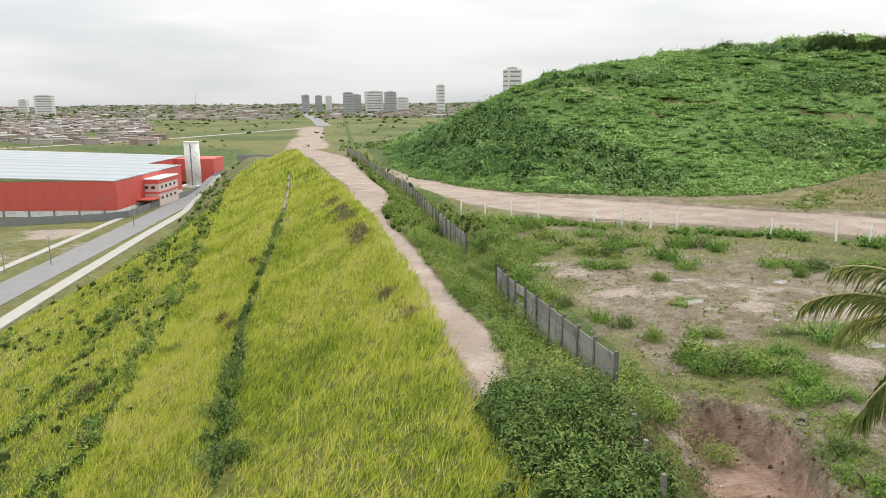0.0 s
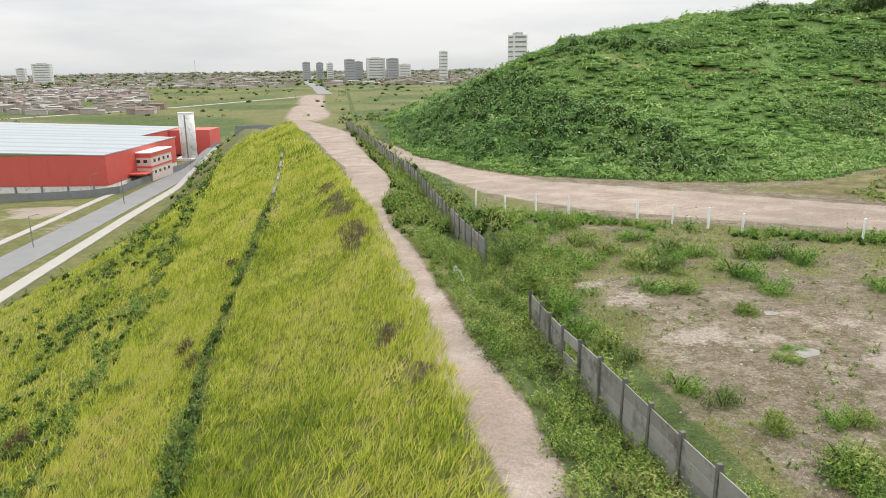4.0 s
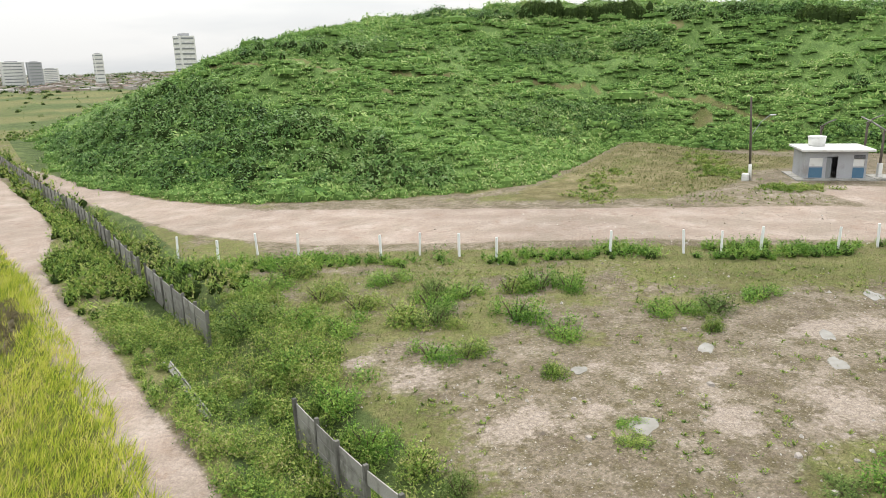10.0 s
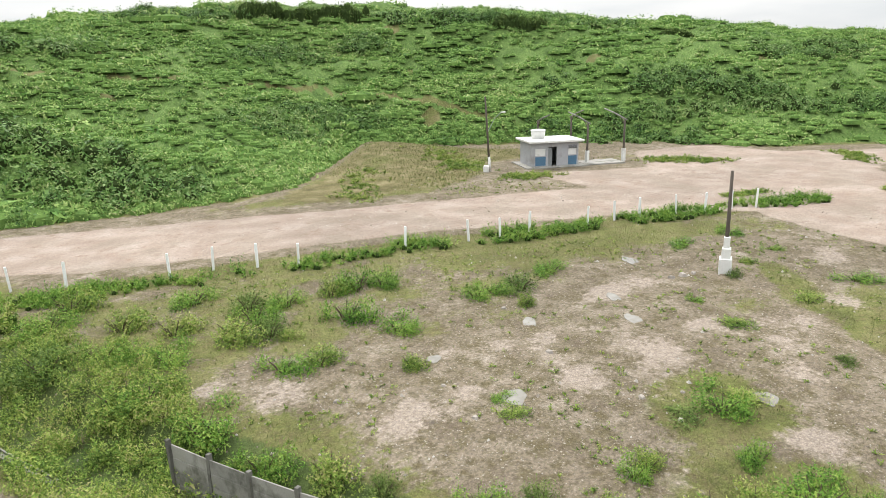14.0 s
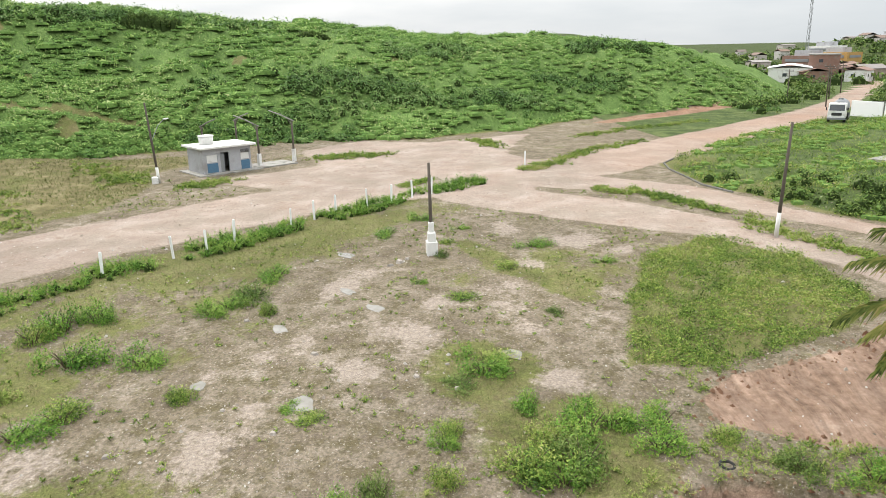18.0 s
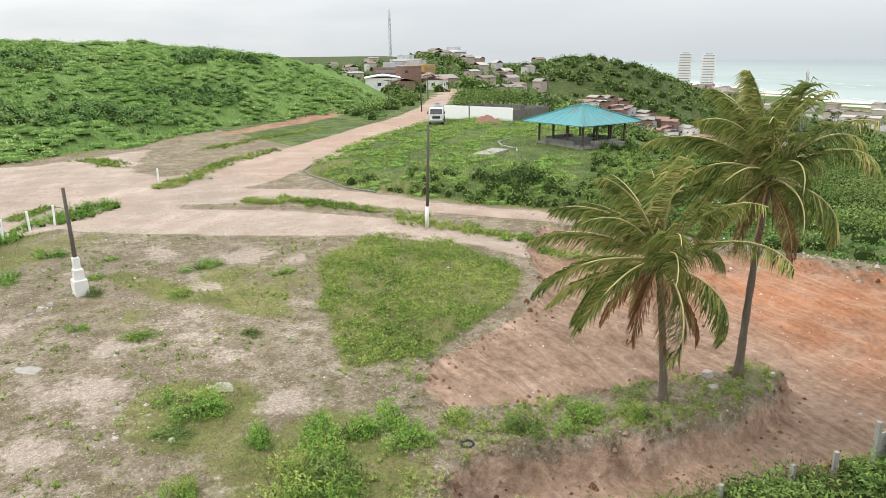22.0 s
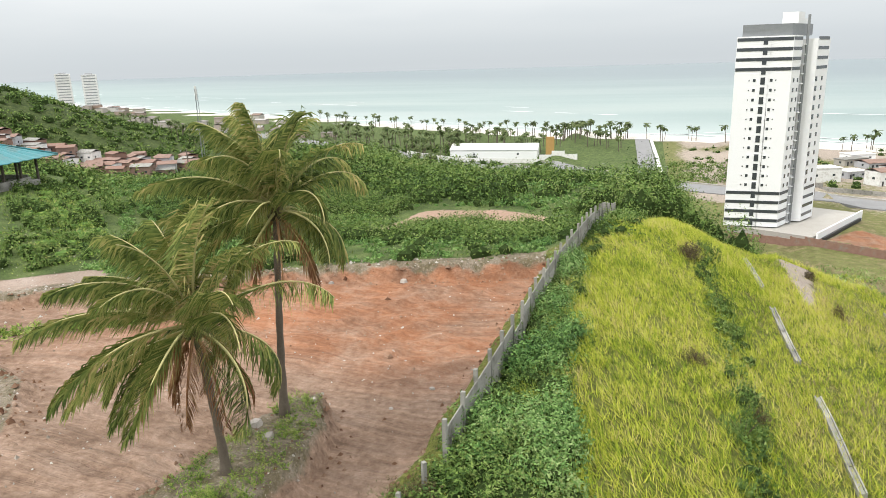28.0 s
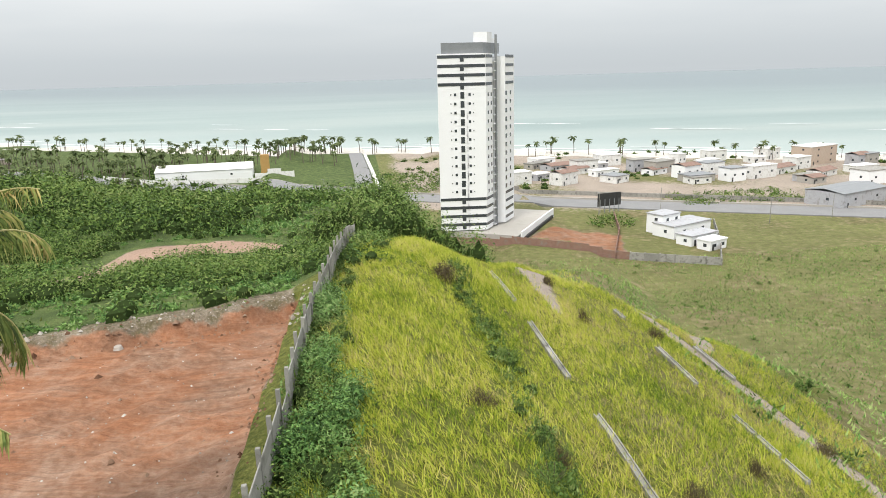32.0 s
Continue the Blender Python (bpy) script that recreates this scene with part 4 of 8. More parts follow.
def sow(n, x0, x1, y0, y1, keep):
    """Up to n random places in a rectangle for which keep(x, y) holds (a chance, 0 to 1)."""
    x, y = rng.uniform(x0, x1, n), rng.uniform(y0, y1, n)
    ok = rng.random(n) < keep(x, y)
    return x[ok], y[ok]

# ---------------------------------------------------------------- grass and scrub
YARD = [(98, -27), (104, -40), (122, -52), (130, -36), (112, -18)]
def crest_s(x, y):
    return lerp(y, *CREST) - x


def grove(x, y, s, seed):
    return 0.5 + 0.5 * wave(x, y, s, seed)


def scuffed(x, y):
    hit = np.zeros(np.shape(x), bool)
    for bx, by, br in SCUFFS:
        hit |= np.hypot(x - bx, (y - by) * 0.45) + 0.5 * wave(x, y, 1.3, bx) < br
    return hit


def build_grass():
    q = []
    # long grass on the bank, thickest where the camera passes
    def on_bank(x, y):
        s = crest_s(x, y)
        lim = np.where(y > 14, 19 + (rng.random(len(x)) < 0.25) * 40, 34)
        g = (s > -0.2) & (s < lim)
        south = (y < 24) & (s > -4.6) & (s <= 0)
        thin = np.where(y < 22, 1 - 0.55 * smooth(s, 5, 14) * (0.4 + 0.6 * grove(x, y, 5, 2)), 1.0)
        bare = bare_strips(x, y) > 0.47
        return (g | south) * thin * np.where(bare, 0.04, 1) * np.where((seg_dist(x, y, FURROW)[0] < 0.42 + 0.2 * wave(x, y, 5, 1)) & (y > 14), 0.10, 1) * np.where(scuffed(x, y), 0.3, 1)
    for n, y0, y1, ln, wd in ((600000, -48, 72, 0.62, 0.036), (90000, 72, 120, 0.7, 0.07), (120000, 14, 130, 0.6, 0.085), (30000, 120, 200, 0.9, 0.17), (16000, -110, -48, 0.8, 0.13)):
        if wd < 0.08:
            x, y = sow(n // 8, -32, 9, y0, y1, on_bank)
            x, y = np.repeat(x, 8), np.repeat(y, 8)
            x, y = x + rng.normal(size=len(x)) * 0.15, y + rng.normal(size=len(x)) * 0.15
        else:
            x, y = sow(n, -32 if wd != 0.085 else -60, 9 if wd != 0.085 else -8, y0, y1, (lambda x, y: (crest_s(x, y) > 17) & (height(x, y) > -26)) if wd == 0.085 else on_bank)
        k = 0.65 + 0.6 * grove(x, y, 7, 3)
        q.append(blades(x, y, ln * k * rng.uniform(0.6, 1.3, len(x)), wd * rng.uniform(0.6, 1.4, len(x)), 0.7, (0.55, 0.2)))
    x, y = sow(60000, -34, 3, -48, 16, lambda x, y: ((crest_s(x, y) > 6) & (crest_s(x, y) < 34)) * (grove(x, y, 5, 2) > 0.45) * (bare_strips(x, y) < 0.47) * 0.9)
    dryb = blades(x, y, rng.uniform(0.25, 0.6, len(x)), rng.uniform(0.03, 0.07, len(x)), 0.8)
    DRYQ = [dryb]
    x, y = sow(70000, -170, -18, -170, 20, lambda x, y: (height(x, y) < -5) * (crest_s(x, y) > 20) * (0.35 + 0.65 * (grove(x, y, 14, 4) > 0.35)))
    stuff("field_grass", blades(x, y, rng.uniform(0.3, 0.8, len(x)), rng.uniform(0.12, 0.3, len(x)), 0.9), M_HILL, "rough green grass of the open field", "grass")
    x, y = sow(15000, -170, -18, -170, 20, lambda x, y: (crest_s(x, y) > 20) * (grove(x, y, 17, 9) > 0.55))
    dryq = blades(x, y, rng.uniform(0.3, 0.7, len(x)), rng.uniform(0.12, 0.3, len(x)), 1.0)
    x, y = sow(240, -150, -16, -165, 10, lambda x, y: (crest_s(x, y) > 22) * (grove(x, y, 12, 2) > 0.6))
    DRYQ.append(dryq)
    stuff("dry_grass", DRYQ, M_DRYG, "dry straw-coloured grass on the lower bank", "grass")
    stuff("field_scrub", sprays(x, y, rng.uniform(0.6, 1.6, len(x)), rng.uniform(0.5, 1.2, len(x)), 10, 9, 0.4, 0.4), M_SHRUB, "low dark scrub dotted over the field", "scrub")
    stuff("bank_grass", q, M_GRASS, "long yellow-green grass leaning in the wind", "grass")
    # short turf and weeds on the flat ground
    def on_flat(x, y):
        c = covers(x, y)
        bare = (c["track"] > 0.4) | (c["red"] > 0.4) | (c["wild"] > 0.5) | (crest_s(x, y) > -0.3) | (c["sand"] > 0.45)
        return np.where(bare, 0.0, np.clip((c["turf"] - 0.25) * 1.9, 0.04, 1))
    x, y = sow(190000, 9, 66, 8, 66, on_flat)
    x2, y2 = sow(40000, 56, 100, 25, 84, on_flat)
    stuff("flat_turf", [blades(x, y, rng.uniform(0.08, 0.24, len(x)), rng.uniform(0.02, 0.05, len(x)), 1.1), blades(x2, y2, rng.uniform(0.12, 0.35, len(x2)), rng.uniform(0.05, 0.12, len(x2)), 1.0)],
          M_TURF, "short tufted turf on sandy soil", "grass")


def ones(x, v):
    return np.full(len(x), v)


def build_scrub():
    # weeds between the trail and the fence, and beyond it
    def band(x, y):
        side = lerp(y, [22, 33, 40, 46, 52, 58, 65, 72, 80, 90, 130, 170], [8.5, 9.2, 8.3, 8.0, 7.6, 7.4, 6.3, 6.3, 7.0, 8.0, 6.0, 3.6])
        edge = lerp(y, [22, 28, 34, 44, 52, 60, 68, 90, 130, 170], [15.5, 13.2, 12.9, 14.2, 17.5, 17, 14, 12, 9.5, 6.5]) + 0.9 * wave(x, y, 2.5, 3)
        trail = strip(x, y, TRAIL, 0.4)
        return ((x > side) & (x < edge) & (trail < 0.4)) * (0.45 + 0.55 * (grove(x, y, 3.2, 5) > 0.30))
    q = []
    for n, y0, y1, r, st, lv, sz in ((2400, 21, 60, 0.62, 11, 11, 0.125), (1100, 60, 100, 0.9, 9, 9, 0.27), (700, 100, 170, 1.2, 8, 7, 0.5)):
        x, y = sow(n, 2, 20, y0, y1, band)
        g = 0.45 + 0.9 * grove(x, y, 3.5, 9)
        q.append(sprays(x, y, r * g * rng.uniform(0.8, 1.3, len(x)), (0.35 + 0.85 * g) * r * 1.35 * rng.uniform(0.6, 1.3, len(x)), st, lv, sz))
        if y0 > 50:
            core(x, y, r * 0.36 * g, 0.5 * (0.35 + 0.85 * g) * r)
        else:
            k = rng.random(len(x)) < 0.4
            q.append(clumps(x[k], y[k], 0.6 * g[k], 0.95 * g[k], ones(x[k], 190), ones(x[k], 0.10), core=0.45))
    # strip of weeds under the white stakes
    def row(x, y):
        d, a = seg_dist(x, y, [(13, 68), (24, 60.2), (30, 55.2), (37, 50.8), (48, 43), (58, 35.2), (64, 30.2)])
        return (d < 1.25 + 0.8 * wave(x, y, 3, 4)) * (grove(x, y, 2.6, 6) > 0.22) * np.where((x > 25) & (x < 29.5), 0.15, 0.95)
    x, y = sow(13000, 12, 66, 28, 70, row)
    g = 0.45 + 0.75 * grove(x, y, 3, 2)
    stuff("roadside_weeds", sprays(x, y, 0.6 * g, 0.85 * g * rng.uniform(0.6, 1.3, len(x)), 9, 9, 0.17), M_BUSH, "lush green weeds along the line of white stakes", "weeds")
    core(x[::3], y[::3], 0.28 * g[::3], 0.34 * g[::3])
    # low creeping plants of the round green patch
    x, y = sow(3000, 24, 48, 7, 24, lambda x, y: (poly_dist(x, y, PATCH) + 0.5 * wave(x, y, 2, 1) > 0.1) * (0.35 + 0.65 * (grove(x, y, 2.2, 4) > 0.3)))
    patch_q = [clumps(x, y, rng.uniform(0.3, 0.6, len(x)), rng.uniform(0.15, 0.42, len(x)), ones(x, 52), ones(x, 0.095))]
    stuff("creeping_patch", patch_q, M_WEED, "low bright green creeping plants on a round patch", "plants")
    # islands of weeds by the junction and the house
    isl = [([(61, 15.5), (57, 13), (52, 10.2)], 1.0, 150), ([(50, 9.4), (45, 7.8), (40, 4.9), (34, 1.8), (30, -0.6)], 1.1, 280), ([(62, 18.5), (59, 16.5)], 0.8, 50), ([(80.5, 48.5), (82, 45), (82.5, 41)], 1.9, 220),
           ([(63, 58), (67, 54.5)], 1.6, 110), ([(71, 24.5), (77, 20.5), (84, 16), (92, 8)], 1.3, 280), ([(67, 34), (63, 36.5)], 0.8, 60), ([(66, 64), (70, 68), (74, 74)], 3.0, 220), ([(48, 64), (54, 70), (60, 74)], 2.5, 110), ([(95, 30), (88, 27)], 1.6, 120), ([(98, 16), (108, 4), (118, -8)], 1.6, 200)]
    for line, wide, n in isl:
        t = rng.uniform(0, len(line) - 1, n)
        x = np.interp(t, range(len(line)), [p[0] for p in line]) + rng.normal(size=n) * wide * 0.5
        y = np.interp(t, range(len(line)), [p[1] for p in line]) + rng.normal(size=n) * wide * 0.5
        q.append(sprays(x, y, rng.uniform(0.35, 0.85, n), rng.uniform(0.15, 0.5, n), 7, 8, 0.2))
    # rim of the pit and the spit of ground below the palms
    def rim(x, y):
        d = poly_dist(x, y, PIT)
        spit = (x > 14.4) & (x < 19.4) & (y > 6.4) & (y < 22) & (d < -0.1)
        return spit * (grove(x, y, 1.6, 3) > 0.22) * 0.95 + ((d < -0.1) & (d > -1.6) & (y > 14)) * (grove(x, y, 2.0, 6) > 0.5) * 0.5
    x, y = sow(3400, 12, 30, 6, 26, rim)
    q.append(sprays(x, y, rng.uniform(0.2, 0.5, len(x)), rng.uniform(0.15, 0.5, len(x)), 8, 8, 0.09))
    # small scattered weeds on the open ground
    def open_ground(x, y):
        c = covers(x, y)
        return ((c["track"] < 0.3) & (c["red"] < 0.3) & (c["wild"] < 0.4) & (c["sand"] < 0.5) & (crest_s(x, y) < -1)) * np.clip(0.10 + 0.9 * (grove(x, y, 4.2, 3) - 0.35), 0, 1)
    x, y = sow(7500, 12, 62, 16, 64, open_ground)
    q.append(sprays(x, y, rng.uniform(0.1, 0.36, len(x)), rng.uniform(0.06, 0.28, len(x)), 5, 6, 0.12))
    stuff("weed_band", q, M_WEED, "waist-high tangled green weeds", "weeds")
    # grey-brown leafless brush among the weeds
    x, y = sow(1500, 8, 18, 13, 50, lambda x, y: ((np.abs(x - 11.6) < 1.5) & (y > 13.5) & (y < 22.5)) * 0.9 + ((x > 9.5) & (x < 12.5)) * 0.06)
    x2, y2 = sow(9000, -1, 7, 34, 90, lambda x, y: scuffed(x, y) * 1.0)
    x, y = np.append(x, x2), np.append(y, y2)
    stuff("dry_brush", sprays(x, y, np.where(x > 7.5, 0.65, 0.3) * rng.uniform(0.6, 1.4, len(x)), np.where(x > 7.5, 0.95, 0.3) * rng.uniform(0.6, 1.4, len(x)), 9, 9, 0.12, 0.18), M_DRY, "grey-brown twiggy brush by the broken fence", "brush")
    # dark scrub low on the bank, in its first drain, and along the fence in the south
    def lower(x, y):
        s = crest_s(x, y)
        return ((s > 17.5 + 1.2 * wave(x, y, 8, 2)) & (height(x, y) > -26.6)) * np.where((np.abs(s - 20 + 0.8 * wave(x, y, 7, 3)) < 1.5) | (np.abs(s - 28 + wave(x, y, 9, 3)) < 1.8), 0.95, 0.25 * (grove(x, y, 5, 8) > 0.4))
    q, pale = [], []
    for n, y0, y1, r, st, lv, sz in ((5200, 14, 110, 0.95, 12, 9, 0.24), (1300, 110, 210, 1.4, 9, 7, 0.5), (400, 210, 330, 1.8, 7, 6, 0.9)):
        x, y = sow(n, -95, 2, y0, y1, lower)
        g = 0.45 + 0.9 * grove(x, y, 6, 1)
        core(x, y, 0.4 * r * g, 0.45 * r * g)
        h = rng.random(len(x)) < 0.5
        q.append(sprays(x[h], y[h], (r * g)[h], (1.05 * r * g)[h], st, lv, sz, 0.42))
        pale.append(sprays(x[~h], y[~h], (r * g)[~h], (1.05 * r * g)[~h], st, lv, sz, 0.42))
    stuff("bank_weeds", pale, M_WEED, "bright green weeds low on the bank", "weeds")
    def drain(x, y):
        s = crest_s(x, y)
        south = (y < 14) & (np.abs(x + 0.7 - 0.5 * wave(x, y, 6, 2)) < 0.75 + 0.3 * wave(x, y, 4, 5)) & (y > -24)
        north = (y > 14) & (seg_dist(x, y, FURROW)[0] < 0.22 + 0.5 * (wave(x, y, 9, 4) > 0.42)) & ((y < 92) | (grove(x, y, 4, 4) > 0.6))
        return south * (grove(x, y, 3, 3) > 0.12) | north
    x, y = sow(12000, -14, 4, -34, 120, drain)
    q.append(sprays(x, y, rng.uniform(0.3, 0.7, len(x)), rng.uniform(0.4, 1.1, len(x)), 7, 7, 0.19, 0.42))
    core(x[::5], y[::5], ones(x[::5], 0.35), ones(x[::5], 0.4))
    def fence_side(x, y):
        f = lerp(y, [-28, -17, -10, -4, 2, 6, 12, 18, 24], [7.0, 7.7, 8.4, 8.7, 8.9, 9.1, 9.5, 10.8, 11.8])
        wide = lerp(y, [-28, -12, 0, 8, 14, 24], [0.5, 0.9, 1.8, 2.9, 4.2, 4.4])
        return (x < f + 0.25) & (x > f - wide + 0.5 * wave(x, y, 2, 5))
    x, y = sow(2500, 2, 13, -28, 25, lambda x, y: fence_side(x, y) * 0.85)
    g = 0.45 + 0.85 * grove(x, y, 2.4, 7)
    leafy_ones = rng.random(len(x)) < 0.3
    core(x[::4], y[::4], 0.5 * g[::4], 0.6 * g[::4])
    hh = 1.05 * g * rng.uniform(0.5, 1.4, len(x))
    k = ~leafy_ones
    q.append(sprays(x[k], y[k], 0.65 * g[k], hh[k], 11, 11, 0.15, 0.34))
    k = leafy_ones
    q.append(clumps(x[k], y[k], 0.55 * g[k], hh[k] * 0.9, ones(x[k], 110), ones(x[k], 0.11), core=0.5))
    x, y = sow(420, 7, 13, 11, 24.5, lambda x, y: fence_side(x, y) * 0.9)
    q.append(dense(x, y, rng.uniform(0.35, 0.75, len(x)), rng.uniform(0.7, 1.5, len(x)), ones(x, 150), ones(x, 0.13)))
    x, y = sow(700, 4, 11, -12, 13, lambda x, y: fence_side(x, y) * (grove(x, y, 2.2, 4) > 0.5))
    g = rng.uniform(0.55, 1.0, len(x))
    core(x, y, 0.4 * g, 0.6 * g)
    stuff("fence_shrubs", clumps(x, y, 0.85 * g, 1.45 * g, ones(x, 300), ones(x, 0.13), core=0.6), M_WOODY, "tall leafy green shrubs along the concrete fence", "shrubs")
    # the shelf towards the sea
    def shelf(x, y):
        e = -y + 0.45 * (x - 10) - 0.3 * np.clip(x - 40, 0, 400)
        return ((e > 17.2) & (crest_s(x, y) < 1.5) & (strip(x, y, LOW_ROAD, 3.2) < 0.12) & (poly_dist(x, y, MOUND) < -1) & (poly_dist(x, y, HILL) < -1) & (strip(x, y, ROAD_MAIN, 3.0) < 0.1) & (poly_dist(x, y, YARD) < 0)) * (0.45 + 0.55 * (grove(x, y, 6, 4) > 0.35))
    light = []
    for n, x0, x1, y0, y1, r, kk, sz in ((4000, 4, 64, -50, -6, 1.0, 66, 0.21), (2000, -6, 90, -110, -50, 1.8, 66, 0.40), (1300, 60, 190, -110, -20, 1.9, 60, 0.45), (1000, -40, 220, -230, -110, 2.8, 50, 0.75)):
        x, y = sow(n, x0, x1, y0, y1, shelf)
        e = -y + 0.28 * (x - 10)
        dark = (rng.random(len(x)) < 0.2) | (wave(x, y, 17, 4) + 0.5 * wave(x, y, 7, 2) > -0.05) & (e > 24) | (e > 70)
        g = np.where(dark, 0.7 + 1.1 * grove(x, y, 9, 6), 0.30 + 0.5 * grove(x, y, 4, 6))
        both = (np.where(dark, 1.15, 0.85) * r * g, np.where(dark, 1.25, 0.6) * r * g, ones(x, kk), ones(x, sz))
        core(x[dark], y[dark], both[0][dark] * 0.42, both[1][dark] * 0.42)
        q.append(clumps(x[dark], y[dark], both[0][dark], both[1][dark], ones(x[dark], int(kk * 1.5)), ones(x[dark], sz), core=0.55))
        k = np.flatnonzero(~dark)[::2]
        core(x[k], y[k], both[0][k] * 0.8, both[1][k] * 0.6, into=MOUNDS)
        light.append(clumps(x[~dark], y[~dark], *(b[~dark] for b in both)))
    stuff("shelf_creepers", light, M_WOODY, "bright green creepers on the seaward shelf", "vegetation")
    # the mound by the pavilion: grass on top, a wall of bushes on its near face
    def face(x, y):
        d = poly_dist(x, y, MOUND)
        front = (y < 0.62 * (x - 40) - 4) * 0 + ((x + 0.2 * y < 66) | (y < -38))
        return ((d > 0.4) & (d < 7) & front) * (grove(x, y, 4, 3) > 0.22) * 0.9
    x, y = sow(3600, 38, 118, -46, 10, face)
    g = 0.4 + 0.7 * grove(x, y, 5, 3)
    q.append(dense(x, y, 1.0 * g, 1.45 * g * rng.uniform(0.6, 1.3, len(x)), ones(x, 80), ones(x, 0.2)))
    x, y = rng.normal(53.4, 0.9, 16), rng.normal(-5.6, 0.8, 16)
    q.append(dense(x, y, rng.uniform(0.6, 1.1, 16), rng.uniform(1.0, 1.9, 16), ones(x, 170), ones(x, 0.24)))
    # the knot of trees where the bank ends
    x, y = sow(260, -12, 16, -66, -36, lambda x, y: ((np.abs(x - 1 - 0.2 * (y + 48)) < 8) & (y < -37 - 0.35 * np.abs(x - 6))) * 0.9)
    g = rng.uniform(0.6, 1.2, len(x))
    q.append(dense(x, y, 1.7 * g, 5.0 * g, ones(x, 260), ones(x, 0.3)))
    stuff("dark_scrub", q, M_SHRUB, "dense dark green scrub", "scrub")
    x, y = sow(17000, 38, 118, -46, 10, lambda x, y: (poly_dist(x, y, MOUND) > 0.2) * 0.95)
    x2, y2 = sow(4200, 38, 118, -46, 10, lambda x, y: (poly_dist(x, y, MOUND) > 0.2) * (np.hypot(x - 71, y + 21) > 9) * (grove(x, y, 3, 8) > 0.4))
    core(x2[::2], y2[::2], ones(x2[::2], 0.6), ones(x2[::2], 0.32), into=MOUNDS)
    stuff("mound_grass", [blades(x, y, rng.uniform(0.15, 0.45, len(x)), rng.uniform(0.06, 0.13, len(x)), 1.0), clumps(x2, y2, rng.uniform(0.5, 1.1, len(x2)), rng.uniform(0.25, 0.75, len(x2)), ones(x2, 44), ones(x2, 0.17))],
          M_WEED, "rough green grass on the mound round the pavilion", "grass")


